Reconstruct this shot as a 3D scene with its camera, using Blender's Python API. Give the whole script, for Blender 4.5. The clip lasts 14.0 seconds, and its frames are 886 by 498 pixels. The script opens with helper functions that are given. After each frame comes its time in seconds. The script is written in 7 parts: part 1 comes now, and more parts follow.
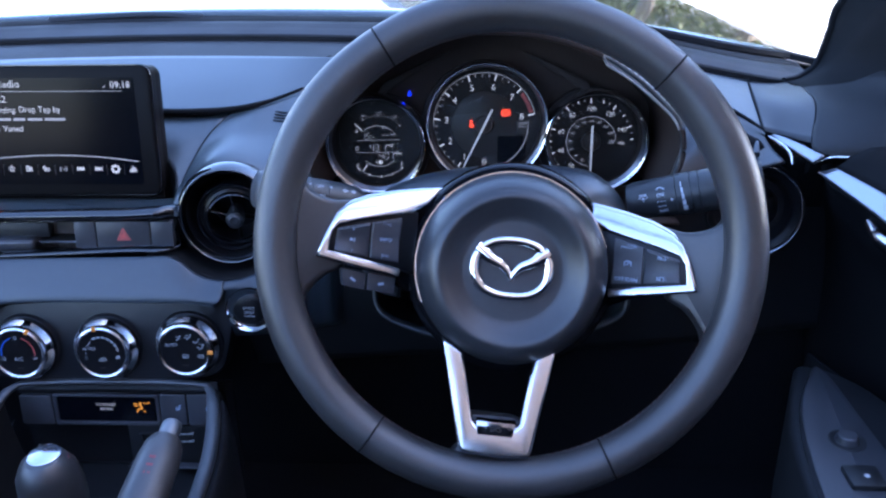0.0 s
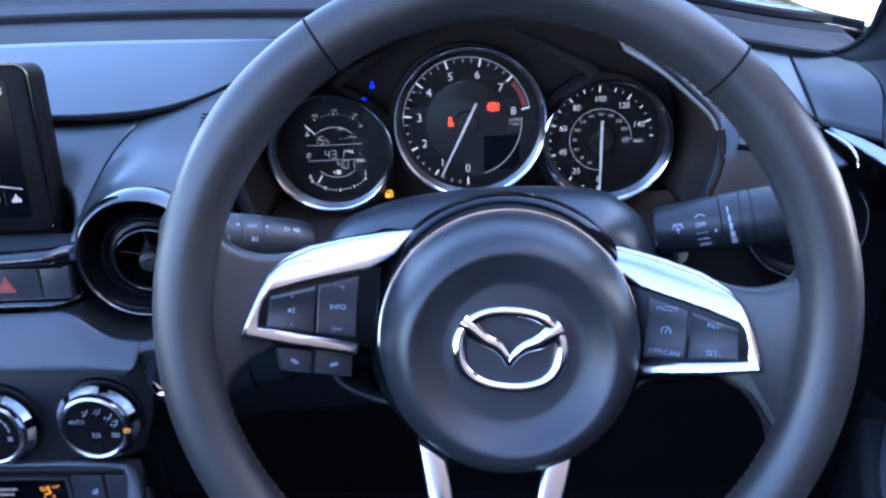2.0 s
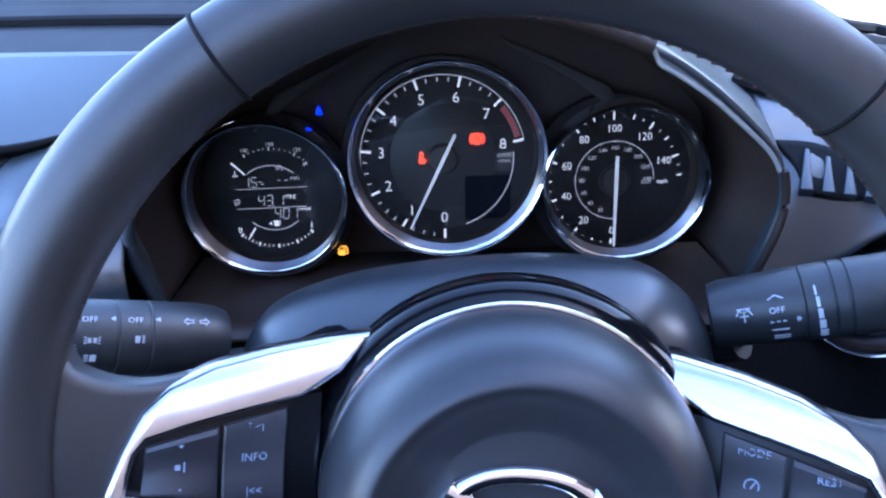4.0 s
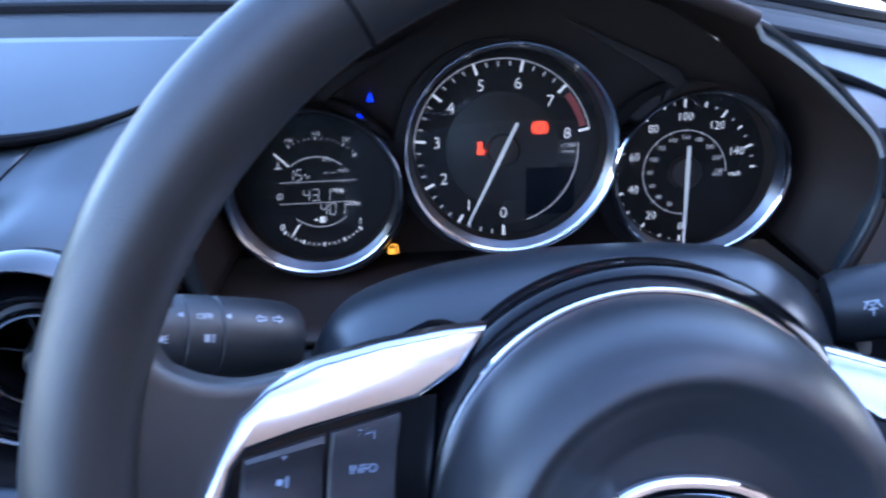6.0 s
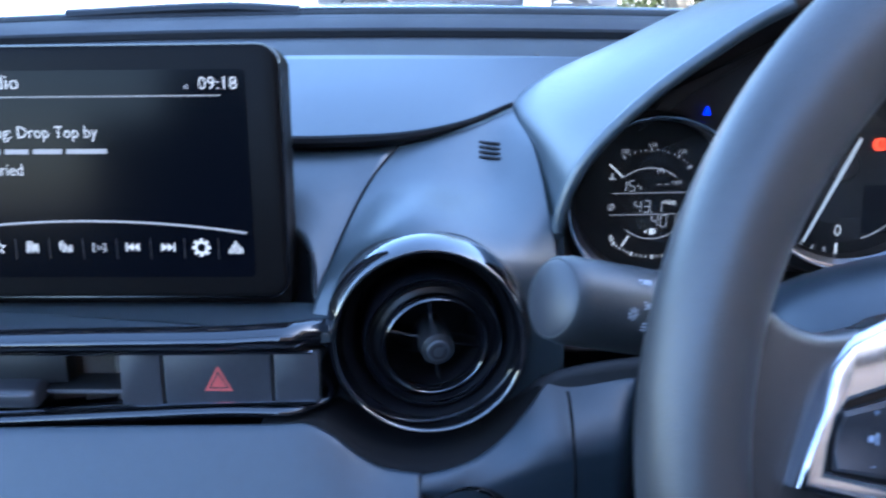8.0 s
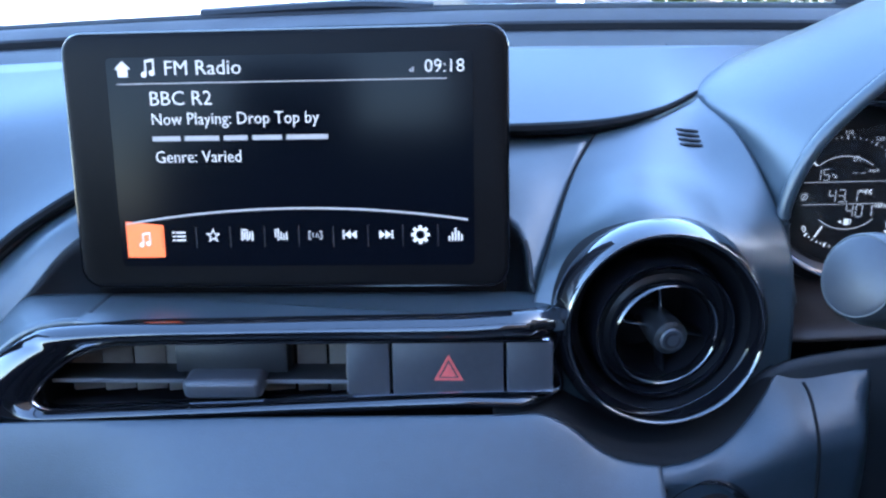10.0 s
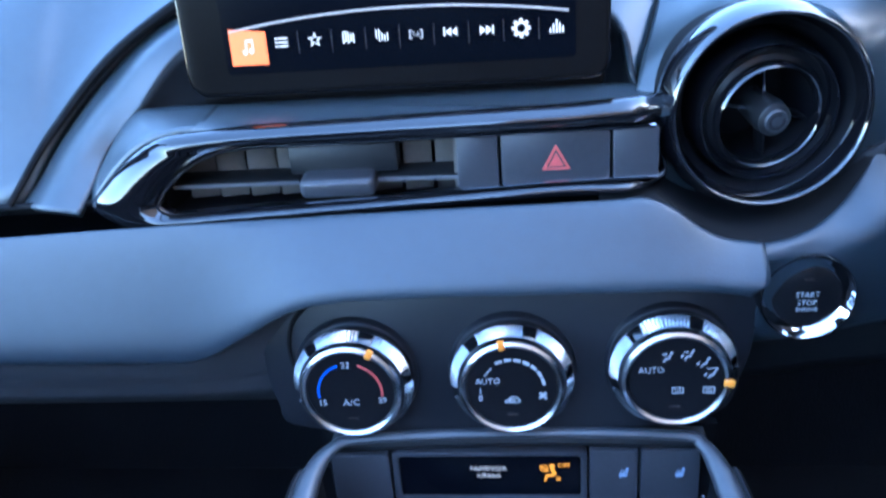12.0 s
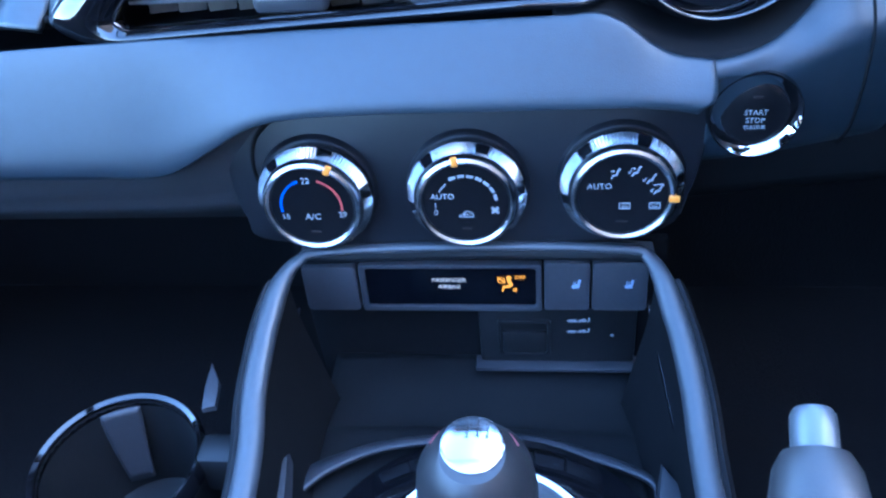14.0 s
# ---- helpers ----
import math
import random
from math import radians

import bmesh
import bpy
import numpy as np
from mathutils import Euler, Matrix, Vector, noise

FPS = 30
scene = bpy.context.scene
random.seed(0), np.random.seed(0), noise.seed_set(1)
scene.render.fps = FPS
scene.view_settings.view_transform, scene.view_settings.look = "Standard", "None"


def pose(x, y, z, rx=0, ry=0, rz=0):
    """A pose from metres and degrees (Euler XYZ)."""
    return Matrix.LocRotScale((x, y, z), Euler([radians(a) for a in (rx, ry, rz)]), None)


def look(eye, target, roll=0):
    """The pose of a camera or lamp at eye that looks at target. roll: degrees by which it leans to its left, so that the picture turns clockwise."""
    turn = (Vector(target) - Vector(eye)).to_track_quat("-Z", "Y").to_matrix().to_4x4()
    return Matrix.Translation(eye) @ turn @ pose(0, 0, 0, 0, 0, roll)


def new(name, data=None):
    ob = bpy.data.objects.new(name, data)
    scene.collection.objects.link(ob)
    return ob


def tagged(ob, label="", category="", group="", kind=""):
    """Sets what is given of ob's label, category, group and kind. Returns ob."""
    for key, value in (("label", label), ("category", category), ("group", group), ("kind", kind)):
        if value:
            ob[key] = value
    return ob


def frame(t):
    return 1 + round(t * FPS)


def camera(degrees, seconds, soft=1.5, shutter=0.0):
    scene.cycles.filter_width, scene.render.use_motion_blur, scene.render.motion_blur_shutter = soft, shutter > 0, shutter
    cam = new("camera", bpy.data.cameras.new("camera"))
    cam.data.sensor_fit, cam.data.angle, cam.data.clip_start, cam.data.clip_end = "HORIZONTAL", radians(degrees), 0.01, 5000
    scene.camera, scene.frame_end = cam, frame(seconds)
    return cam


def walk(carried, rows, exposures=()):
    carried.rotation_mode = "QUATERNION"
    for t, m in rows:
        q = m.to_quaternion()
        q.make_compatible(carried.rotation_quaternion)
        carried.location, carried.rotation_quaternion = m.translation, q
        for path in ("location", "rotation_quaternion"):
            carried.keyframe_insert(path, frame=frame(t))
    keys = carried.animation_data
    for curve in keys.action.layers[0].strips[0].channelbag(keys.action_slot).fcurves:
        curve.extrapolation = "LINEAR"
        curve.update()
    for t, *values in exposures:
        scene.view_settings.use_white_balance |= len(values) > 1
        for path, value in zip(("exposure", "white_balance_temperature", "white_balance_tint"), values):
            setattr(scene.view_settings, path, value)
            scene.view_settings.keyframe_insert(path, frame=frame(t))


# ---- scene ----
cam = camera(56.2, 14.0, soft=2.3, shutter=0.5)
PATH = [
    (0, (0.039, -0.026, 1.003), (-0.055, 1.803, 0.198), -1.0),
    (0.5, (0.043, 0.003, 1.003), (-0.041, 1.831, 0.196), -1.0),
    (1, (0.042, 0.049, 1.005), (-0.037, 1.873, 0.187), -1.4),
    (1.5, (0.042, 0.101, 1.001), (-0.025, 1.892, 0.114), -2.3),
    (2, (0.04, 0.149, 0.995), (-0.022, 1.928, 0.083), -2.3),
    (2.5, (0.042, 0.195, 0.984), (-0.02, 1.973, 0.07), -2.1),
    (3, (0.045, 0.244, 0.98), (0.011, 2.023, 0.066), -2.0),
    (3.2, (0.042, 0.259, 0.974), (0.026, 2.045, 0.074), -1.9),
    (5.3, (0.027, 0.333, 0.949), (0.108, 2.129, 0.073), -1.0),
    (5.5, (0.015, 0.335, 0.946), (0.115, 2.131, 0.073), -0.9),
    (6, (-0.016, 0.331, 0.931), (0.07, 2.144, 0.09), -1.0),
    (6.5, (-0.052, 0.326, 0.935), (-0.003, 2.139, 0.092), -0.6),
    (7, (-0.09, 0.327, 0.932), (-0.045, 2.159, 0.131), -0.2),
    (7.5, (-0.132, 0.324, 0.911), (-0.124, 2.196, 0.209), -0.7),
    (8, (-0.167, 0.319, 0.898), (-0.242, 2.202, 0.229), -0.9),
    (8.5, (-0.207, 0.323, 0.892), (-0.287, 2.208, 0.229), -0.7),
    (10.8, (-0.276, 0.314, 0.877), (-0.449, 2.205, 0.249), -2.7),
    (11, (-0.282, 0.307, 0.873), (-0.467, 2.181, 0.199), -3.1),
    (11.5, (-0.29, 0.296, 0.859), (-0.51, 2.11, 0.046), -4.0),
    (12, (-0.293, 0.299, 0.87), (-0.506, 2.033, -0.103), -5.2),
    (12.5, (-0.29, 0.296, 0.864), (-0.489, 1.972, -0.208), -5.5),
    (13, (-0.286, 0.29, 0.864), (-0.513, 1.918, -0.276), -6.0),
    (13.5, (-0.277, 0.29, 0.86), (-0.505, 1.858, -0.361), -5.9),
    (14, (-0.264, 0.289, 0.869), (-0.517, 1.784, -0.435), -6.5),
]
EXPOSURE = [(0.0, 3.4, 5550, 22), (3.0, 3.8, 5450, 22), (5.5, 3.65, 5450, 20), (7.5, 3.65, 5400, 14), (8.5, 3.87, 5380, 12), (11.0, 4.07, 5280, 12), (12.0, 4.44, 5150, 10), (14.0, 4.58, 4780, 10)]
GLOW = 2 ** -3.6 * 1.6  # lamps are dim beside the daylight
walk(cam, [(t, look(eye, target, roll)) for t, eye, target, roll in PATH], EXPOSURE)

# ---- light ----
SUN_EL, SUN_AZ = radians(36), radians(102)  # azimuth clockwise from straight ahead
world = bpy.data.worlds.new("world")
scene.world = world
world.use_nodes = True
wn = world.node_tree.nodes
sky = wn.new("ShaderNodeTexSky")
sky.sky_type, sky.sun_disc = "NISHITA", False
sky.sun_elevation, sky.sun_rotation = SUN_EL, SUN_AZ
world.node_tree.links.new(sky.outputs["Color"], wn["Background"].inputs["Color"])
wn["Background"].inputs["Strength"].default_value = 0.15
sun = new("sun", bpy.data.lights.new("sun", "SUN"))
sun.data.energy, sun.data.angle, sun.data.color = 4.0, radians(0.6), (1.0, 0.94, 0.86)
sun_from = Vector((math.sin(SUN_AZ) * math.cos(SUN_EL), math.cos(SUN_AZ) * math.cos(SUN_EL), math.sin(SUN_EL)))
sun.matrix_world = look(sun_from * 20, (0, 0, 0))


# ---- materials ----
def material(name, base, rough=0.5, metal=0.0, spec=0.5, vary=0.25, scale=40.0, grain=0.0, grain_scale=900.0, coat=0.0, emit=None, power=0.0, wear=0.12, aniso=0.0):
    m = bpy.data.materials.new(name)
    m.use_nodes = True
    n, l = m.node_tree.nodes, m.node_tree.links
    b = n["Principled BSDF"]
    co = n.new("ShaderNodeTexCoord")
    big, fine = n.new("ShaderNodeTexNoise"), n.new("ShaderNodeTexNoise")
    big.inputs["Scale"].default_value, big.inputs["Detail"].default_value = scale * 0.25, 4
    fine.inputs["Scale"].default_value, fine.inputs["Detail"].default_value = scale * 6, 3
    for x in (big, fine):
        l.new(co.outputs["Object"], x.inputs["Vector"])
    add = n.new("ShaderNodeMath")
    add.operation = "MULTIPLY_ADD"
    l.new(fine.outputs["Fac"], add.inputs[0])
    add.inputs[1].default_value = 0.4
    l.new(big.outputs["Fac"], add.inputs[2])
    ramp = n.new("ShaderNodeMapRange")
    ramp.inputs["From Min"].default_value, ramp.inputs["From Max"].default_value = 0.4, 1.0
    ramp.inputs["To Min"].default_value, ramp.inputs["To Max"].default_value = 1 - vary, 1 + vary
    l.new(add.outputs[0], ramp.inputs["Value"])
    mul = n.new("ShaderNodeVectorMath")
    mul.operation = "SCALE"
    mul.inputs[0].default_value = base
    l.new(ramp.outputs[0], mul.inputs["Scale"])
    l.new(mul.outputs[0], b.inputs["Base Color"])
    rr = n.new("ShaderNodeMapRange")
    rr.inputs["From Min"].default_value, rr.inputs["From Max"].default_value = 0.3, 0.7
    rr.inputs["To Min"].default_value, rr.inputs["To Max"].default_value = max(0.02, rough * (1 - wear)), min(1, rough * (1 + wear))
    l.new(big.outputs["Fac"], rr.inputs["Value"])
    l.new(rr.outputs[0], b.inputs["Roughness"])
    b.inputs["Metallic"].default_value = metal
    b.inputs["Specular IOR Level"].default_value = spec
    b.inputs["Coat Weight"].default_value = coat
    b.inputs["Coat Roughness"].default_value = 0.04
    b.inputs["Anisotropic"].default_value = aniso
    if emit:
        b.inputs["Emission Color"].default_value = (*emit, 1)
        b.inputs["Emission Strength"].default_value = power * GLOW
    if grain:
        v = n.new("ShaderNodeTexVoronoi")
        v.inputs["Scale"].default_value = grain_scale
        l.new(co.outputs["Object"], v.inputs["Vector"])
        bump = n.new("ShaderNodeBump")
        bump.inputs["Strength"].default_value, bump.inputs["Distance"].default_value = grain, 0.0006
        l.new(v.outputs["Distance"], bump.inputs["Height"])
        l.new(bump.outputs["Normal"], b.inputs["Normal"])
    return m


SOFT = material("soft_dash_plastic", (0.0215, 0.0292, 0.0345), 0.34, spec=0.85, grain=0.10, grain_scale=1500, scale=30)
# lower pads' skin, darker than SOFT: their shade is put into the colour
DIM_PAD_SKIN = material("dimmed_pad_skin", (0.0170, 0.0245, 0.0325), 0.40, spec=0.62, grain=0.14, grain_scale=1700, scale=30)
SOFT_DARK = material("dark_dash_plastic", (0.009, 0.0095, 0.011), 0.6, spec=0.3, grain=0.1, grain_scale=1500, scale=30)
HARD = material("hard_black_plastic", (0.009, 0.0095, 0.0105), 0.42, spec=0.35, grain=0.1, scale=60)
STALK = material("stalk_plastic", (0.021, 0.0235, 0.026), 0.42, spec=0.5, grain=0.08, scale=60)
SWITCH = material("switch_plastic", (0.030, 0.031, 0.036), 0.45, scale=60)
DIAL = material("dial_black", (0.005, 0.005, 0.006), 0.3, spec=0.25)
TABLET = material("tablet_black", (0.0042, 0.0036, 0.0036), 0.40, spec=0.07, grain=0.05)
GLOSS = material("gloss_black", (0.004, 0.004, 0.005), 0.07, spec=0.5, coat=0.55, scale=20, vary=0.1)
LACQUER = material("black_lacquer", (0.004, 0.004, 0.005), 0.06, spec=0.9, coat=1.0, scale=20, vary=0.1)
LOWER = material("lower_panel_plastic", (0.026, 0.027, 0.030), 0.5, spec=0.45, grain=0.12, grain_scale=1300, scale=30)
LEATHER = material("black_leather", (0.0262, 0.0246, 0.0244), 0.39, spec=0.6, grain=0.10, grain_scale=1900, scale=60)
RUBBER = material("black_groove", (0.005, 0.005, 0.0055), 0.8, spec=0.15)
SATIN = material("satin_silver", (0.58, 0.58, 0.60), 0.20, metal=1.0, vary=0.06, scale=60)
CHROME = material("chrome", (0.82, 0.82, 0.84), 0.06, metal=1.0, vary=0.03)
DIM_CHROME = material("dark_chrome", (0.42, 0.42, 0.45), 0.14, metal=1.0, vary=0.05)
FACE = material("gauge_face", (0.0120, 0.0086, 0.0074), 0.45, spec=0.2, scale=80)
FACE_GREY = material("gauge_grey", (0.026, 0.0205, 0.0185), 0.45, spec=0.25, scale=80)
BOWL = material("cluster_housing", (0.030, 0.0195, 0.0155), 0.5, spec=0.3, grain=0.1)
BEZEL = material("brushed_bezel", (0.20, 0.20, 0.22), 0.30, metal=1.0, vary=0.05)
SHROUD = material("column_plastic", (0.019, 0.0235, 0.0285), 0.33, spec=0.6, grain=0.08, grain_scale=1500)
NEEDLE = material("needle_white", (0.42, 0.42, 0.42), 0.45, emit=(0.95, 0.95, 0.95), power=0.22)
SCREEN = material("screen_glass", (0.0020, 0.0024, 0.004), 0.14, spec=0.09, vary=0.05)
PRINT = material("white_print", (0.30, 0.31, 0.32), 0.5, vary=0.05)
LIT_WHITE = material("lit_white", (0.10, 0.10, 0.10), 0.5, emit=(0.92, 0.95, 1.0), power=0.52)
LIT_DIM = material("lit_dim_white", (0.10, 0.10, 0.10), 0.5, emit=(0.9, 0.92, 1.0), power=0.24)
LIT_RED = material("lit_red", (0.1, 0.01, 0.01), 0.5, emit=(1.0, 0.07, 0.02), power=1.3)
RED_PRINT = material("red_print", (0.42, 0.07, 0.06), 0.5)
BLUE_PRINT = material("blue_print", (0.02, 0.09, 0.45), 0.5)
LIT_BLUE = material("lit_blue", (0.005, 0.01, 0.08), 0.5, emit=(0.01, 0.03, 1.0), power=1.2)
LIT_ORANGE = material("lit_orange", (0.1, 0.04, 0.005), 0.5, emit=(1.0, 0.42, 0.03), power=1.1)
LIT_AMBER = material("lit_amber", (0.08, 0.03, 0.005), 0.5, emit=(1.0, 0.38, 0.03), power=0.5)
TILE_ORANGE = material("lit_orange_tile", (0.08, 0.02, 0.005), 0.5, emit=(1.0, 0.17, 0.03), power=1.0)
ORANGE = material("orange_pointer", (0.80, 0.27, 0.03), 0.45)
STITCH = material("stitch_thread", (0.055, 0.022, 0.020), 0.8)
KNOB = material("knob_silver", (0.58, 0.59, 0.61), 0.23, metal=1.0, vary=0.05, scale=80)
CLOTH = material("dark_trim_cloth", (0.006, 0.0062, 0.007), 0.85, spec=0.1, grain=0.2, grain_scale=1400)
RAIL_TRIM = material("rail_plastic", (0.042, 0.045, 0.050), 0.36, spec=0.6, grain=0.08, grain_scale=1500, scale=40)
TRIM_BLACK = material("black_trim", (0.004, 0.004, 0.005), 0.13, spec=0.22, vary=0.1, scale=20)
# hood plastic made pale: daylight on its right edge is in the colour
HOOD_LIGHTENED = material("lightened_hood", (0.25, 0.25, 0.24), 0.5, vary=0.15, scale=60, grain=0.1)
PLATE = material("vane_plastic", (0.085, 0.074, 0.062), 0.5, scale=60)
VANE = material("satin_vane", (0.10, 0.10, 0.105), 0.32, spec=0.6, scale=60)
BUTTON = material("satin_button", (0.13, 0.135, 0.14), 0.34, metal=0.5, spec=0.6, vary=0.05)
STRIP = material("metallic_strip", (0.34, 0.35, 0.37), 0.36, metal=1.0, vary=0.05)
PANEL = material("control_panel_plastic", (0.0085, 0.009, 0.0115), 0.36, spec=0.42, grain=0.08, grain_scale=1500, scale=40)
COWL = material("cowl_plastic", (0.010, 0.011, 0.013), 0.65, spec=0.2, grain=0.1, grain_scale=900)
CARPET = material("black_carpet", (0.009, 0.009, 0.010), 0.95, spec=0.1, grain=0.8, grain_scale=500)
PAINT = material("body_paint", (0.026, 0.032, 0.029), 0.2, metal=0.5, coat=1.0, vary=0.06)
TARMAC = material("pale_concrete", (0.32, 0.31, 0.29), 0.9, vary=0.25, scale=4)
RENDER = material("pale_render", (0.62, 0.60, 0.56), 0.9, vary=0.12, scale=3)
BRICK = material("brick_wall", (0.36, 0.24, 0.17), 0.9, vary=0.3, scale=8)
BARK = material("bark", (0.12, 0.09, 0.06), 0.9, scale=12)
LEAF = material("leaf", (0.10, 0.11, 0.025), 0.6, vary=0.5, scale=6)
TYRE = material("tyre_rubber", (0.02, 0.02, 0.02), 0.8)
DARK_PAINT = material("dark_car_paint", (0.012, 0.016, 0.03), 0.3, coat=1.0)
GREY_METAL = material("grey_alloy", (0.65, 0.66, 0.68), 0.3, metal=1.0)
GLASS = bpy.data.materials.new("clear_glass")
GLASS.use_nodes = True
gn, gl = GLASS.node_tree.nodes, GLASS.node_tree.links
gn.remove(gn["Principled BSDF"])
g_clear, g_gloss, g_mix, g_fres = gn.new("ShaderNodeBsdfTransparent"), gn.new("ShaderNodeBsdfGlossy"), gn.new("ShaderNodeMixShader"), gn.new("ShaderNodeFresnel")
g_clear.inputs["Color"].default_value = (0.90, 0.93, 0.92, 1)
g_gloss.inputs["Roughness"].default_value = 0.02
g_fres.inputs["IOR"].default_value = 1.45
gl.new(g_fres.outputs[0], g_mix.inputs[0])
gl.new(g_clear.outputs[0], g_mix.inputs[1])
gl.new(g_gloss.outputs[0], g_mix.inputs[2])
gl.new(g_mix.outputs[0], gn["Material Output"].inputs["Surface"])


# ---- building blocks ----
def thing(name, m, label, category, group="", kind=""):
    ob = new(name)
    ob.empty_display_size = 0.05
    ob.matrix_world = m
    return tagged(ob, label, category, group, kind)


def part(name, bm, mat, parent=None, label="", smooth=True, angle=38, m=None, solid=0.0):
    me = bpy.data.meshes.new(name)
    bm.to_mesh(me)
    bm.free()
    me.materials.append(mat)
    if smooth:
        me.polygons.foreach_set("use_smooth", [True] * len(me.polygons))
        me.set_sharp_from_angle(angle=radians(angle))
    ob = new(name, me)
    if parent is not None:
        ob.parent = parent
    if m is not None:
        ob.matrix_basis = m
    if label:
        ob["label"] = label
    if solid:
        mod = ob.modifiers.new("thickness", "SOLIDIFY")
        mod.thickness, mod.offset = solid, -1
    return ob


def spline(pts, n, closed=False):
    """n points on a Catmull-Rom curve through pts, even in the parameter."""
    p = [Vector(q) for q in pts]
    k = len(p)
    out = []
    for i in range(n):
        s = i / n * k if closed else i / (n - 1) * (k - 1)
        j = min(int(s), k - 1 if closed else k - 2)
        f = s - j
        if closed:
            a, b, c, d = p[(j - 1) % k], p[j % k], p[(j + 1) % k], p[(j + 2) % k]
        else:
            b, c = p[j], p[j + 1]
            a = p[j - 1] if j > 0 else b * 2 - c
            d = p[j + 2] if j + 2 < k else c * 2 - b
        out.append(0.5 * (2 * b + (c - a) * f + (2 * a - 5 * b + 4 * c - d) * f * f + (3 * b - a - 3 * c + d) * f ** 3))
    return out


def grid(rows, closed=False):
    bm = bmesh.new()
    vs = [[bm.verts.new(v) for v in r] for r in rows]
    for i in range(len(vs) - 1):
        w = len(vs[i])
        for j in range(w if closed else w - 1):
            bm.faces.new((vs[i][j], vs[i][(j + 1) % w], vs[i + 1][(j + 1) % w], vs[i + 1][j]))
    return bm


def loft(curves, nu=32, nv=16, toward=None):
    """A smooth sheet through curves; its faces look toward the given point."""
    cs = [spline(c, nu) for c in curves]
    rows = list(zip(*[spline([c[i] for c in cs], nv) for i in range(nu)]))
    bm = grid(rows)
    if toward is not None:
        bm.normal_update()
        t = Vector(toward)
        if sum(f.normal.dot(t - f.calc_center_median()) for f in bm.faces) < 0:
            bmesh.ops.reverse_faces(bm, faces=bm.faces[:])
    return bm


def lathe(profile, segs=48, a0=0.0, a1=360.0):
    """Revolve (radius, height) about the local z axis."""
    full = abs(a1 - a0) >= 360
    n = segs if full else segs + 1
    rows = []
    for r, z in profile:
        rows.append([Vector((r * math.cos(radians(a0 + (a1 - a0) * i / segs)), r * math.sin(radians(a0 + (a1 - a0) * i / segs)), z)) for i in range(n)])
    bm = grid(rows, closed=full)
    bmesh.ops.remove_doubles(bm, verts=bm.verts[:], dist=1e-6)
    bm.normal_update()
    bmesh.ops.recalc_face_normals(bm, faces=bm.faces[:])
    return bm


def tube(path, radius, sides=10, closed=False, flat=1.0, up=(0, 0, 1), caps=True):
    """Sweep an oval along a path; flat: height over width."""
    p = [Vector(q) for q in path]
    k = len(p)
    rows = []
    for i in range(k):
        a, b = (p[i - 1], p[(i + 1) % k]) if closed else (p[max(i - 1, 0)], p[min(i + 1, k - 1)])
        t = (b - a).normalized()
        s = t.cross(Vector(up)).normalized()
        h = s.cross(t)
        r = radius[i] if isinstance(radius, (list, tuple)) else radius
        rows.append([p[i] + s * (r * math.cos(2 * math.pi * j / sides)) + h * (r * flat * math.sin(2 * math.pi * j / sides)) for j in range(sides)])
    if closed:
        rows.append(rows[0])
    bm = grid(rows, closed=True)
    if closed:
        bmesh.ops.remove_doubles(bm, verts=bm.verts[:], dist=1e-6)
    elif caps:
        bmesh.ops.holes_fill(bm, edges=[e for e in bm.edges if e.is_boundary], sides=sides)
    bmesh.ops.recalc_face_normals(bm, faces=bm.faces[:])
    return bm


def prism(poly, z0, z1, bevel=0.0, segs=2):
    """Extrude a flat outline in the local xy plane from z0 to z1."""
    bm = bmesh.new()
    lo = [bm.verts.new((x, y, z0)) for x, y in poly]
    hi = [bm.verts.new((x, y, z1)) for x, y in poly]
    n = len(poly)
    bm.faces.new(lo[::-1])
    top = bm.faces.new(hi)
    for i in range(n):
        bm.faces.new((lo[i], lo[(i + 1) % n], hi[(i + 1) % n], hi[i]))
    bmesh.ops.recalc_face_normals(bm, faces=bm.faces[:])
    if bevel:
        bmesh.ops.bevel(bm, geom=list(top.edges), offset=bevel, segments=segs, profile=0.5, affect="EDGES")
    return bm


def frame_ring(outer, inner, z0, z1, bevel=0.0, segs=2):
    """A flat frame between two outlines with as many points, from z0 to z1."""
    n = len(outer)
    rows = [[Vector((*p, z0)) for p in inner], [Vector((*p, z1)) for p in inner], [Vector((*p, z1)) for p in outer], [Vector((*p, z0)) for p in outer]]
    rows.append(rows[0])
    bm = grid(rows, closed=True)
    bmesh.ops.remove_doubles(bm, verts=bm.verts[:], dist=1e-6)
    bmesh.ops.recalc_face_normals(bm, faces=bm.faces[:])
    if bevel:
        es = [e for e in bm.edges if all(abs(v.co.z - z1) < 1e-6 for v in e.verts) and len(e.link_faces) == 2 and e.calc_face_angle(0) > 0.5]
        bmesh.ops.bevel(bm, geom=es, offset=bevel, segments=segs, profile=0.5, affect="EDGES")
    return bm


def box(sx, sy, sz, c=(0, 0, 0), bevel=0.0, segs=2):
    bm = bmesh.new()
    bmesh.ops.create_cube(bm, size=1.0, matrix=Matrix.Translation(c) @ Matrix.Diagonal((sx, sy, sz, 1)))
    if bevel:
        bmesh.ops.bevel(bm, geom=bm.edges[:], offset=bevel, segments=segs, profile=0.5, affect="EDGES")
    return bm


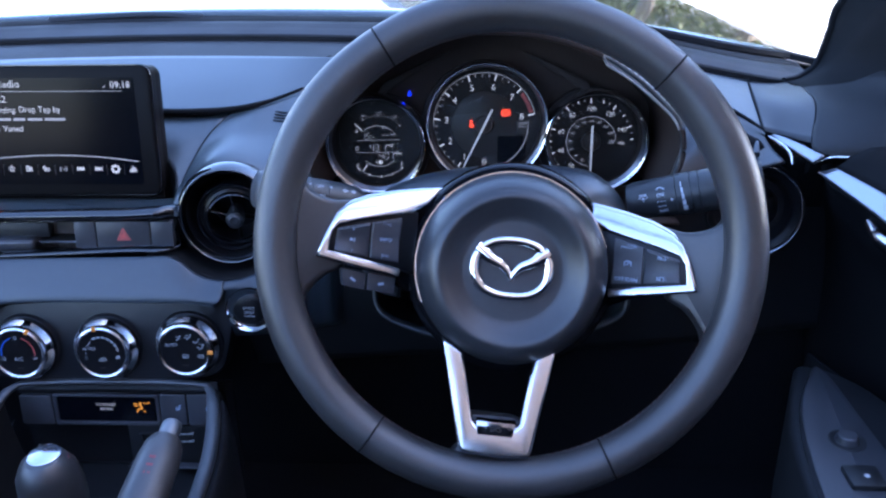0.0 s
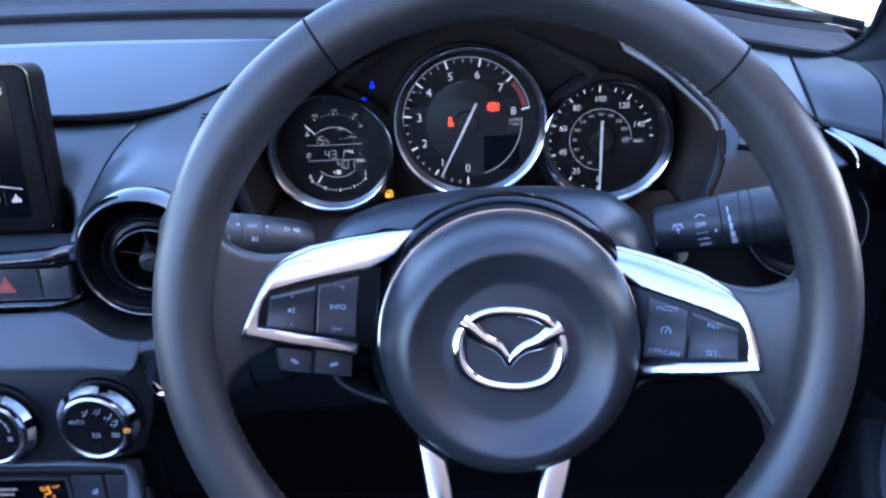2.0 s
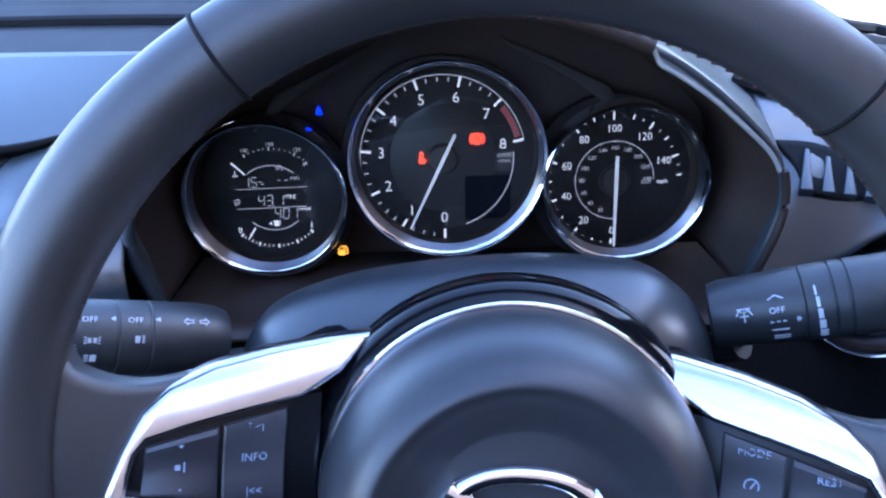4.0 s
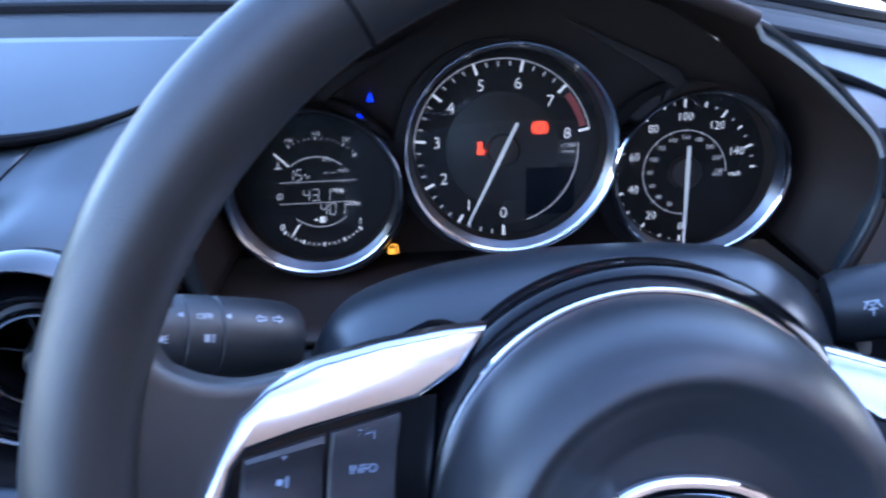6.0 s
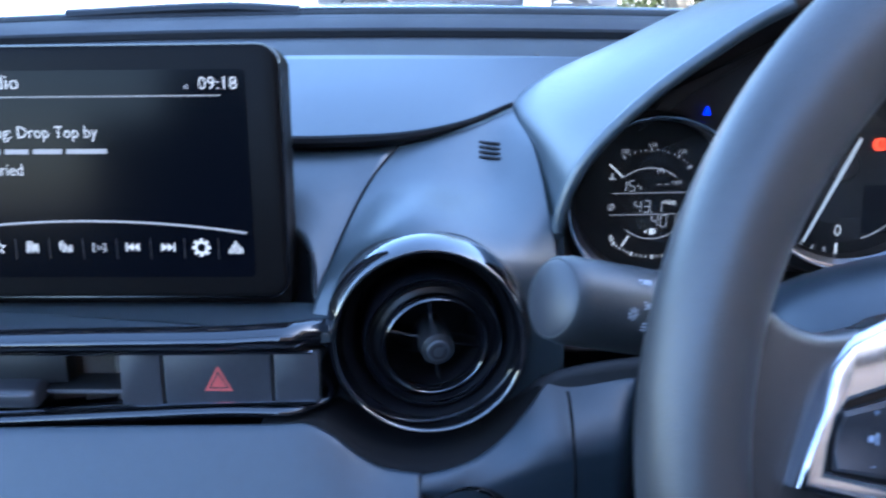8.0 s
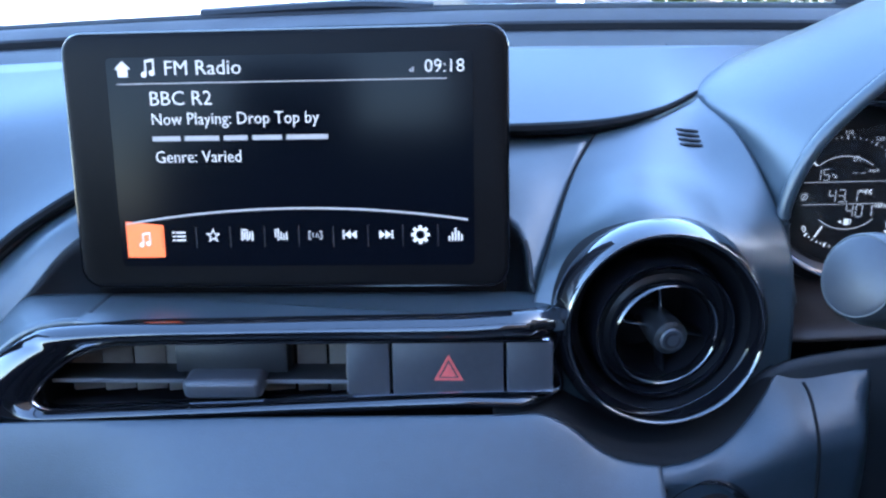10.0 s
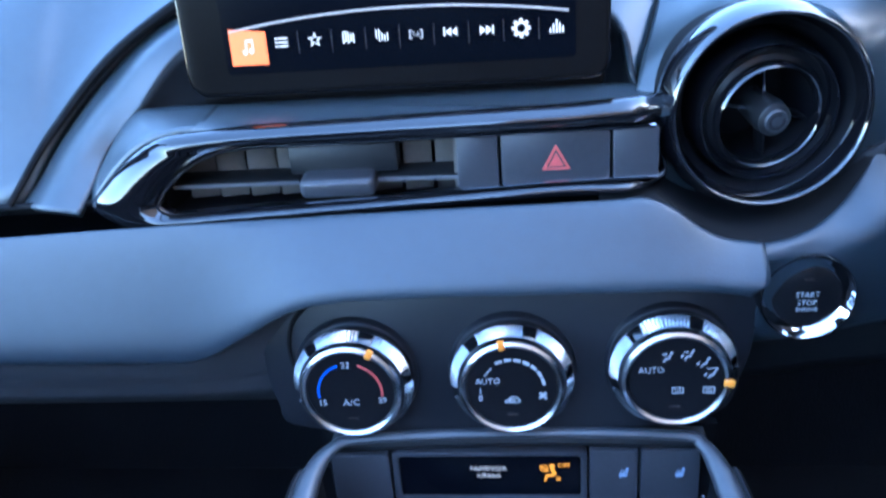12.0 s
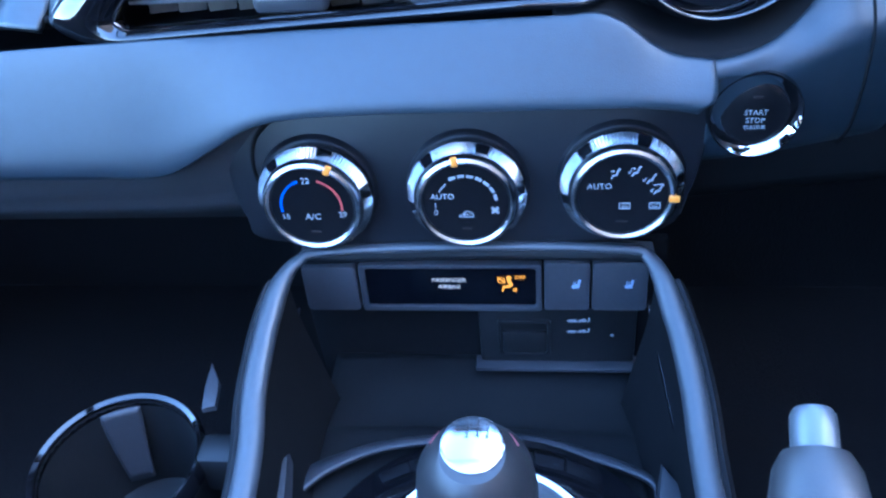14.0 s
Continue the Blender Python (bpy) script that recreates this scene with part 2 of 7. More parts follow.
def rounded(x0, y0, x1, y1, r, n=5):
    """Outline of a rectangle with round corners."""
    out = []
    for cx, cy, a in ((x1 - r, y0 + r, -90), (x1 - r, y1 - r, 0), (x0 + r, y1 - r, 90), (x0 + r, y0 + r, 180)):
        for i in range(n):
            t = radians(a + 90 * i / (n - 1))
            out.append((cx + r * math.cos(t), cy + r * math.sin(t)))
    return out


def join(bms):
    out = bmesh.new()
    for b in bms:
        me = bpy.data.meshes.new("tmp")
        b.to_mesh(me)
        b.free()
        out.from_mesh(me)
        bpy.data.meshes.remove(me)
    return out


def moved(bm, m):
    bm.transform(m)
    return bm


def words(name, body, size, mat, parent, x, y, z=0.0, align="CENTER", turn=0.0, shear=0.0, wide=1.0, thin=0.0):
    """Raised lettering in the local xy plane of its parent, its middle height at y."""
    cu = bpy.data.curves.new(name, "FONT")
    cu.body, cu.size, cu.align_x, cu.align_y, cu.extrude, cu.resolution_u, cu.shear = body, size, align, "CENTER", 0.00008, 2, shear
    cu.offset = -thin * size
    ob = bpy.data.objects.new(name, cu)
    me = bpy.data.meshes.new_from_object(ob)
    bpy.data.objects.remove(ob)
    bpy.data.curves.remove(cu)
    me.materials.clear()
    me.materials.append(mat)
    o = new(name, me)
    o.parent = parent
    o.matrix_basis = pose(x, y, z, 0, 0, turn) @ Matrix.Diagonal((wide, 1, 1, 1))
    return o


def bar(cx, cy, sx, sy, z=0.0, turn=0.0, t=0.0002):
    return moved(box(sx, sy, t), pose(cx, cy, z, 0, 0, turn))


def arc_band(r0, r1, a0, a1, z=0.0, n=16):
    rows = [[Vector((r * math.cos(radians(a0 + (a1 - a0) * i / n)), r * math.sin(radians(a0 + (a1 - a0) * i / n)), z)) for i in range(n + 1)] for r in (r0, r1)]
    bm = grid(rows)
    bm.normal_update()
    if bm.faces[:][0].normal.z < 0:
        bmesh.ops.reverse_faces(bm, faces=bm.faces[:])
    return bm


def lean(x, y, z, back, turn=0.0):
    """A frame whose x runs right, y up along a face that leans back, and z out of it towards the seats."""
    return pose(x, y, z, 90 - back, 0, 0) @ pose(0, 0, 0, 0, 0, turn)


def settle(ob, x, y, lift=0.0, turn=0.0):
    """A frame lying on a sheet above or in front of the point x, y, facing out of it; for sheets seen from above."""
    me = ob.data
    best, pose_out = None, None
    for f in me.polygons:
        c = f.center
        d = (c.x - x) ** 2 + (c.y - y) ** 2
        if best is None or d < best:
            best, hit = d, f
    n = Vector(hit.normal)
    p = Vector((x, y, hit.center.z - (n.x * (x - hit.center.x) + n.y * (y - hit.center.y)) / n.z))
    ex = (Vector((1, 0, 0)) - n * n.x).normalized()
    m = Matrix((ex, n.cross(ex), n)).transposed().to_4x4()
    m.translation = p + n * lift
    return m @ pose(0, 0, 0, 0, 0, turn)


MID = -0.305  # the car's centre line
EYE_SIDE = (-0.1, 0.0, 1.1)


# ---- outdoors ----
gr = bmesh.new()
bmesh.ops.create_grid(gr, x_segments=40, y_segments=40, size=150)
tagged(part("ground", gr, TARMAC, smooth=False), "pale sunlit concrete yard around the car", "ground", kind="structure")

# out of view, added so that the cabin lies in its shadow
sun_shade_wall = thing("building", pose(4.2, -7.4, 0), "unseen brick wall added to keep the sun off the cabin", "building", kind="structure")
part("wall", box(0.3, 16, 6.2, (0, 0, 3.1)), BRICK, sun_shade_wall, smooth=False)
# also unseen: added to cut skylight from the right rear
sky_shade_wall = thing("building", pose(1.75, -4.4, 0), "unseen brick wall added to block sky at the right rear", "building", kind="structure")
part("wall", box(4.6, 0.3, 6.2, (0, 0, 3.1)), BRICK, sky_shade_wall, smooth=False)
far_b = thing("building", pose(-4.0, 17.0, 0), "low white rendered building across the yard", "building", kind="structure")
part("wall", box(26, 0.3, 3.4, (0, 0, 1.7)), RENDER, far_b, smooth=False)
part("roof", box(26.6, 1.0, 0.2, (0, 0.2, 3.5)), SOFT_DARK, far_b, smooth=False)


def parked_car(m):
    car = thing("parked_car", m, "small dark car with alloy wheels parked across the yard", "car")
    side = [(-1.3, 0.32), (-1.28, 0.75), (-1.1, 0.92), (-0.75, 1.0), (-0.4, 1.42), (0.5, 1.46), (0.95, 1.1), (1.3, 0.95), (1.34, 0.4), (1.3, 0.28)]
    out = [(p.x, p.y) for p in spline([(x, z, 0) for x, z in side], 40)]
    part("body", moved(prism(out, -0.75, 0.75, 0.06), pose(0, 0, 0, 90)), DARK_PAINT, car)
    part("side_window", moved(prism([(-0.55, 1.05), (-0.32, 1.36), (0.45, 1.38), (0.75, 1.08)], 0.752, 0.758), pose(0, 0, 0, 90)), GLOSS, car)
    for x in (-0.85, 0.85):
        w = part("wheel", moved(lathe([(0.20, -0.02), (0.29, -0.03), (0.31, 0.0), (0.31, 0.14), (0.29, 0.17), (0.2, 0.16)], 40), pose(0, 0, 0, 90)), TYRE, car, "black tyre", m=pose(x, -0.64, 0.31))
        rim = [moved(lathe([(0.17, 0.14), (0.205, 0.155), (0.205, 0.12), (0.17, 0.10)], 40), pose(0, 0, 0, 90)), moved(lathe([(0.0, 0.15), (0.05, 0.15), (0.055, 0.11), (0, 0.11)], 20), pose(0, 0, 0, 90))]
        for k in range(7):
            rim.append(moved(moved(box(0.15, 0.045, 0.03, (0.11, 0, 0.13), 0.008), pose(0, 0, 0, 0, 0, k * 360 / 7)), pose(0, 0, 0, 90)))
        part("rim", join(rim), GREY_METAL, w, "silver alloy rim")
    return car


parked_car(pose(-0.25, 8.6, 0))
pb = thing("bollard", pose(0.35, 7.4, 0), "white painted steel bollard in the yard", "bollard")
part("post", lathe([(0, 0), (0.11, 0), (0.11, 1.0), (0.09, 1.06), (0, 1.08)], 24), RENDER, pb)


def tree(m, h, seed):
    rnd = random.Random(seed)
    t = thing("tree", m, "leafy yellow-green tree beyond the yard", "tree", "trees beyond the yard")
    limbs = [tube([(0, 0, 0), (0.05, 0.02, h * 0.3), (0, 0.05, h * 0.6), (0.06, 0, h * 0.9)], [0.16, 0.12, 0.08, 0.03], 8)]
    tips = []
    for k in range(11):
        a, z = rnd.uniform(0, 6.28), h * rnd.uniform(0.3, 0.8)
        r = h * rnd.uniform(0.18, 0.34)
        e = Vector((r * math.cos(a), r * math.sin(a), z + h * rnd.uniform(0.05, 0.2)))
        limbs.append(tube([(0, 0, z), e * 0.5 + Vector((0, 0, z * 0.5)), e], [0.05, 0.03, 0.012], 6))
        tips.append(e)
    part("trunk", join(limbs), BARK, t)
    vs, fs = [], []
    for k in range(3600):
        c = rnd.choice(tips) + Vector([rnd.gauss(0, h * 0.085) for _ in range(3)])
        q = Euler([rnd.uniform(0, 6.28) for _ in range(3)]).to_matrix()
        s = rnd.uniform(0.05, 0.1)
        b = len(vs)
        vs += [c + q @ Vector(p) * s for p in ((-1, 0, 0), (0, -0.5, 0.15), (1, 0, 0), (0, 0.5, 0.15))]
        fs.append((b, b + 1, b + 2, b + 3))
    me = bpy.data.meshes.new("crown")
    me.from_pydata(vs, [], fs)
    me.materials.append(LEAF)
    o = new("crown", me)
    o.parent = t


for i, (x, y, h) in enumerate(((2.2, 10.5, 5.5), (4.4, 12.5, 6.5), (6.8, 10.8, 5.5), (1.0, 13.5, 6.0))):
    tree(pose(x, y, 0), h, i + 3)


hv, hf = [], []
hr = random.Random(17)
for k in range(15000):
    x = hr.uniform(0.2, 14.0)
    top = 3.0 + 0.35 * math.sin(x * 1.7) + 0.2 * math.sin(x * 4.1)
    c = Vector((x, 12.6 + abs(hr.gauss(0, 0.35)), top * hr.random() ** 0.7))
    q = Euler([hr.uniform(0, 6.28) for _ in range(3)]).to_matrix()
    b = len(hv)
    hv += [c + q @ Vector(p) * hr.uniform(0.09, 0.15) for p in ((-1, 0, 0), (0, -0.5, 0.15), (1, 0, 0), (0, 0.5, 0.15))]
    hf.append((b, b + 1, b + 2, b + 3))
hm = bpy.data.meshes.new("hedge")
hm.from_pydata(hv, [], hf)
hm.materials.append(LEAF)
tagged(new("hedge", hm), "yellow-green leafy hedge along the yard", "hedge", kind="stuff")

# ---- body shell ----
def base_line(x):
    """Windscreen foot: place along the car and height."""
    d = x - MID
    c = max(0.0, (x - 0.2) / 0.12)  # drops away at the driver's corner
    return 0.934 - 0.21 * d * d + 0.0135 * min(c, 1.7) ** 3, 0.8436 - 0.045 * d * d - 0.0172 * c


XS = [MID + d for d in (-0.70, -0.60, -0.48, -0.36, -0.24, -0.12, 0, 0.12, 0.24, 0.36, 0.48, 0.56, 0.62, 0.66, 0.69, 0.715)]
tagged(part("floor", box(1.72, 2.2, 0.04, (MID, 0.15, 0.17)), CARPET, smooth=False), "black carpeted car floor", "floor", kind="structure")
tagged(part("bulkhead", box(1.66, 0.04, 0.64, (MID, 1.02, 0.47)), CARPET, smooth=False), "dark firewall closing the footwells", "wall", kind="structure")
tagged(part("rear_bulkhead", box(1.6, 0.04, 0.82, (MID, -0.95, 0.58)), CARPET, smooth=False), "dark panel closing the cabin behind", "wall", kind="structure")
tagged(part("right_side", box(0.03, 1.98, 0.56, (0.52, 0.04, 0.44)), CARPET, smooth=False), "dark outer skin of the driver's side", "wall", kind="structure")
tagged(part("left_side", box(0.05, 2.2, 0.58, (MID - 0.76, 0.15, 0.47)), CARPET, smooth=False), "dark passenger side of the cabin", "wall", kind="structure")

bonnet = thing("bonnet", pose(0, 0, 0), "glossy dark metallic bonnet with raised wings", "bonnet")
rows = []
for k in range(15):
    s = k / 14
    r = []
    for j in range(41):
        d = -0.82 + 1.64 * j / 40
        y0 = base_line(MID + d)[0] + 0.095
        y = y0 + (2.45 - y0 - 0.35 * d * d) * s
        k = min(1.0, max(0.0, (abs(d) - 0.30) / 0.30))  # the wings stay high further forward
        z = base_line(MID + d)[1] + 0.0135 - (0.045 - 0.016 * k) * s - (0.15 - 0.10 * k) * s ** 3
        z += 0.075 * math.exp(-((abs(d) - 0.64) / 0.12) ** 2) * s * (1 - s) - 0.10 * max(0, (abs(d) - 0.745) / 0.07) ** 2
        r.append(Vector((MID + d, y, z)))
    rows.append(r)
bb = grid(rows)
bb.normal_update()
part("panel", bb, PAINT, bonnet, solid=0.004)
part("rear_seal", tube([(x, base_line(x)[0] + 0.1010, base_line(x)[1] + 0.0150) for x in [0.02 + 0.415 * i / 40 for i in range(41)]], [0.0070 * min(1.0, 0.2 + i / 16) for i in range(41)], 8), RUBBER, bonnet, "black seal along the rear edge")
cowl = thing("windscreen_cowl", pose(0, 0, 0), "black plastic cowl strip at the windscreen foot", "cowl")
part("seal", tube([(x, base_line(x)[0] + 0.0045, base_line(x)[1] - 0.0005) for x in [XS[0] + (XS[-1] - XS[0]) * i / 60 for i in range(61)]], 0.0058, 8), RUBBER, cowl)
for nm, (a, za, b, zb), mt in (("strip", (0.010, 0.0015, 0.070, 0.0105), COWL), ("frit", (0.070, 0.0105, 0.094, 0.0135), RUBBER), ("gutter", (0.094, 0.004, 0.10, -0.004), RUBBER)):
    c0 = [(x, base_line(x)[0] + a, base_line(x)[1] + za) for x in XS]
    c1 = [(x, base_line(x)[0] + (a + b) / 2, base_line(x)[1] + (za + zb) / 2 + 0.001) for x in XS]
    c2 = [(x, base_line(x)[0] + b, base_line(x)[1] + zb) for x in XS]
    part(nm, loft([c0, c1, c2], 60, 7, EYE_SIDE), mt, cowl, solid=0.004)


def wiper(x0, x1):
    w = thing("wiper", pose(0, 0, 0), "black wiper parked at the windscreen foot", "wiper", "wipers")
    f = lambda x, up: (x, base_line(x)[0] + 0.088, base_line(x)[1] + 0.006 + up * 0.6)
    part("blade", tube(spline([f(x0, 0), f((x0 + x1) / 2, 0.004), f(x1, 0)], 14), 0.006, 8), RUBBER, w)
    part("arm", tube(spline([f(x0 + 0.02, 0.012), f((2 * x0 + x1) / 3, 0.016), f((x0 + x1) / 2, 0.010)], 10), 0.005, 8), HARD, w)


wiper(-0.52, -0.10)
wiper(-0.02, 0.36)

header_y, header_z = 0.40, 1.19
screen = thing("windscreen", pose(0, 0, 0), "clear raked windscreen", "windscreen", kind="structure")
top = [(x, header_y - 0.10 * (x - MID) ** 2, header_z - 0.05 * (x - MID) ** 2) for x in XS]
foot = [(x, base_line(x)[0] + 0.012, base_line(x)[1] + 0.012) for x in XS]
midc = [(x, (a[1] + b[1]) / 2 + 0.02, (a[2] + b[2]) / 2 + 0.02) for x, a, b in zip(XS, foot, top)]
pane = part("pane", loft([foot, midc, top], 40, 10, EYE_SIDE), GLASS, screen)
pane.visible_shadow = False
part("header", tube([(x, y, z + 0.01) for x, y, z in top], 0.022, 10), HARD, screen)


def pillar(sign, name):
    p = thing(name, pose(0, 0, 0), "dark trimmed windscreen pillar", "pillar", kind="structure")
    m = lambda x, y, z: (x if sign > 0 else 2 * MID - x, y, z)
    e = [m(0.362, 0.878, 0.8035), m(0.386, 0.895, 0.8045), m(0.403, 0.90, 0.8185), m(0.405, 0.885, 0.856), m(0.405, 0.855, 0.90), m(0.41, 0.64, 1.06), m(0.40, 0.42, 1.19)]
    i = [m(0.372, 0.835, 0.803), m(0.396, 0.84, 0.813), m(0.418, 0.835, 0.832), m(0.428, 0.81, 0.866), m(0.43, 0.775, 0.905), m(0.435, 0.58, 1.05), m(0.43, 0.38, 1.17)]
    o = [m(0.44, 0.72, 0.79), m(0.455, 0.72, 0.81), m(0.47, 0.72, 0.835), m(0.475, 0.70, 0.87), m(0.48, 0.67, 0.91), m(0.48, 0.52, 1.03), m(0.47, 0.34, 1.16)]
    part("trim", loft([e, i, o], 24, 12, EYE_SIDE), CLOTH, p, solid=0.012)
    part("seal", tube(spline(e, 24), 0.004, 8), RUBBER, p)


pillar(1, "pillar_right")
pillar(-1, "pillar_left")

# ---- dashboard ----
dash = thing("dashboard", pose(0, 0, 0), "dark soft-touch dashboard lit blue by the sky", "dashboard")
# rim of the raised middle part, from the passenger side round to the gauge hood
RIM = [(-0.552, 0.655, 0.703), (-0.531, 0.680, 0.733), (-0.492, 0.706, 0.769), (-0.43, 0.733, 0.796), (-0.33, 0.752, 0.8045), (-0.25, 0.755, 0.8035), (-0.205, 0.762, 0.8045), (-0.172, 0.778, 0.8085), (-0.145, 0.811, 0.8135)]
LEFT = [(-1.0, 0.665, 0.70), (-0.85, 0.657, 0.70), (-0.70, 0.655, 0.70), (-0.60, 0.655, 0.70)]
RIGHT = [(-0.11, 0.845, 0.824), (-0.05, 0.862, 0.832), (0.02, 0.868, 0.834)]
low = LEFT + RIM + RIGHT
high = [(p[0], base_line(p[0])[0] - 0.064, base_line(p[0])[1] - 0.0065) for p in low]
mid = []
for a, b in zip(low, high):
    f = 0.5
    y, z = a[1] + (b[1] - a[1]) * f, a[2] + (b[2] - a[2]) * f
    bulge = max(0.0, (b[2] - a[2] - 0.03)) * 0.24
    mid.append((a[0], y - bulge * 0.8, z + bulge))
part("upper_pad", loft([low, mid, high], 90, 18, EYE_SIDE), SOFT, dash, "soft upper pad", solid=0.006)
BS = [x for x in XS if x < 0.25]
b0 = [(x, base_line(x)[0] - 0.064, base_line(x)[1] - 0.0095) for x in BS]
b1 = [(x, base_line(x)[0] - 0.03, base_line(x)[1] - 0.004) for x in BS]
b2 = [(x, base_line(x)[0] - 0.001, base_line(x)[1] - 0.001) for x in BS]
part("rear_strip", loft([b0, b1, b2], 60, 8, EYE_SIDE), SOFT_DARK, dash, "darker strip under the windscreen", solid=0.006)
groove = spline([(x, y - 0.0025, z + 0.0012) for x, y, z in RIM], 60)
part("seam", tube(groove, [0.0017 + 0.0017 * min(1.0, i / 22) for i in range(40)] + [0.0034 - 0.0024 * i / 19 for i in range(20)], 8), RUBBER, dash, "dark recessed seam")
part("sensor_cover", lathe([(0.0, 0.0012), (0.013, 0.001), (0.0145, -0.001)], 24), SOFT_DARK, dash, m=pose(-0.138, 0.872, 0.8355, 10) @ Matrix.Diagonal((1, 0.6, 1, 1)))

# middle fascia behind the display
fa0 = [(-0.514, 0.6475, 0.700), (-0.5085, 0.660, 0.7112), (-0.503, 0.672, 0.7228), (-0.487, 0.6815, 0.7396), (-0.462, 0.694, 0.766), (-0.42, 0.712, 0.782), (-0.33, 0.728, 0.786), (-0.256, 0.706, 0.770), (-0.243, 0.682, 0.741)]
fa2 = [(-0.548, 0.656, 0.702), (-0.540, 0.665, 0.712), (-0.530, 0.677, 0.727), (-0.508, 0.697, 0.752), (-0.480, 0.712, 0.773), (-0.425, 0.735, 0.795), (-0.33, 0.7525, 0.802), (-0.25, 0.756, 0.801), (-0.209, 0.758, 0.801)]
fa1 = [((a[0] + b[0]) / 2, (a[1] + b[1]) / 2 - 0.004, (a[2] + b[2]) / 2 + 0.002) for a, b in zip(fa0, fa2)]
part("fascia", loft([fa0, fa1, fa2], 50, 14, EYE_SIDE), SOFT, dash, solid=0.004)
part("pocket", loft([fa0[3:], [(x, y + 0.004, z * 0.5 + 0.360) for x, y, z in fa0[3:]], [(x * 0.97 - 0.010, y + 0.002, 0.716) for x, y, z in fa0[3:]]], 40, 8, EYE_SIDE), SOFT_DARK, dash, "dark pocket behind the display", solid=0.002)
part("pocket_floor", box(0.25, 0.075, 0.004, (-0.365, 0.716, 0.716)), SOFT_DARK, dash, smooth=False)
part("shelf", prism([(p.x, p.y) for p in spline([(a, b, 0) for a, b in [(-0.4495, 0.680), (-0.4490, 0.655), (-0.446, 0.6512), (-0.42, 0.6503), (-0.33, 0.650), (-0.240, 0.650), (-0.234, 0.655), (-0.236, 0.675), (-0.243, 0.685), (-0.26, 0.687), (-0.33, 0.687), (-0.42, 0.6862), (-0.446, 0.6850)]], 60, True)], 0.7362, 0.7405, 0.0015), SOFT, dash)

# driver's pod between fascia, vent and gauge hood
pod = [
    [(-0.247, 0.668, 0.655), (-0.246, 0.662, 0.70), (-0.244, 0.670, 0.737), (-0.2345, 0.697, 0.763), (-0.222, 0.728, 0.787), (-0.208, 0.757, 0.801)],
    [(-0.20, 0.678, 0.655), (-0.20, 0.670, 0.70), (-0.20, 0.666, 0.744), (-0.198, 0.673, 0.7805), (-0.192, 0.725, 0.7915), (-0.182, 0.768, 0.8055)],
    [(-0.155, 0.680, 0.655), (-0.155, 0.672, 0.70), (-0.155, 0.668, 0.741), (-0.156, 0.677, 0.7705), (-0.157, 0.738, 0.7885), (-0.160, 0.788, 0.8095)],
    [(-0.126, 0.675, 0.655), (-0.124, 0.678, 0.70), (-0.125, 0.680, 0.740), (-0.128, 0.692, 0.768), (-0.134, 0.750, 0.799), (-0.144, 0.811, 0.8125)],
]
pod_bm = loft(pod, 60, 50, EYE_SIDE)
bmesh.ops.delete(pod_bm, geom=[f for f in pod_bm.faces if (f.calc_center_median().x + 0.1873) ** 2 + (f.calc_center_median().z - 0.7345) ** 2 < 0.0415 ** 2 and f.calc_center_median().y < 0.73], context="FACES")
pod_sheet = part("driver_pod", pod_bm, SOFT, dash, solid=0.004)
part("shelf_side", loft([[(x, 0.6525, z) for x, z in ((-0.509, 0.7035), (-0.4935, 0.7190), (-0.4814, 0.7295), (-0.470, 0.7360), (-0.457, 0.7398), (-0.445, 0.7404))], [(-0.5085, 0.660, 0.7116), (-0.4965, 0.667, 0.7275), (-0.482, 0.668, 0.7370), (-0.472, 0.668, 0.7398), (-0.457, 0.668, 0.7406), (-0.445, 0.668, 0.7406)], [(-0.503, 0.672, 0.7232), (-0.4955, 0.678, 0.7335), (-0.487, 0.6815, 0.7400), (-0.476, 0.683, 0.7408), (-0.457, 0.684, 0.7408), (-0.445, 0.684, 0.7408)]], 24, 10, (-0.45, 0.3, 1.2)), SOFT, dash, solid=0.003)
part("fascia_seam", tube(spline([(p[0], p[1] - 0.0002, p[2] + 0.0001) for p in pod[0][2:]], 20), 0.0006, 6), RUBBER, dash)
for k in range(4):
    part("slot", box(0.0118, 0.0020, 0.0008), RUBBER, dash, smooth=False, m=settle(pod_sheet, -0.1585, 0.7540 + k * 0.0042, 0.0003, -4))

# gauge hood: front edge, ridge, back edge
A = [(-0.118, 0.704, 0.728), (-0.1262, 0.700, 0.762), (-0.1255, 0.700, 0.783), (-0.1145, 0.70, 0.808), (-0.092, 0.70, 0.8325), (-0.0675, 0.70, 0.852), (-0.034, 0.70, 0.8735), (0.0, 0.70, 0.8845), (0.0417, 0.70, 0.889), (0.09, 0.70, 0.8845), (0.139, 0.70, 0.8685), (0.170, 0.70, 0.850), (0.197, 0.70, 0.8265), (0.2145, 0.70, 0.806), (0.2194, 0.70, 0.7794), (0.2128, 0.70, 0.7514), (0.205, 0.704, 0.728)]
B = [(-0.126, 0.72, 0.740), (-0.132, 0.735, 0.773), (-0.136, 0.765, 0.797), (-0.1423, 0.805, 0.8135), (-0.110, 0.81, 0.836), (-0.078, 0.81, 0.8525), (-0.045, 0.81, 0.868), (0.0, 0.81, 0.8825), (0.0417, 0.81, 0.888), (0.09, 0.81, 0.883), (0.140, 0.81, 0.866), (0.172, 0.81, 0.850), (0.205, 0.805, 0.831), (0.232, 0.80, 0.8125), (0.233, 0.765, 0.797), (0.226, 0.735, 0.773), (0.215, 0.72, 0.740)]
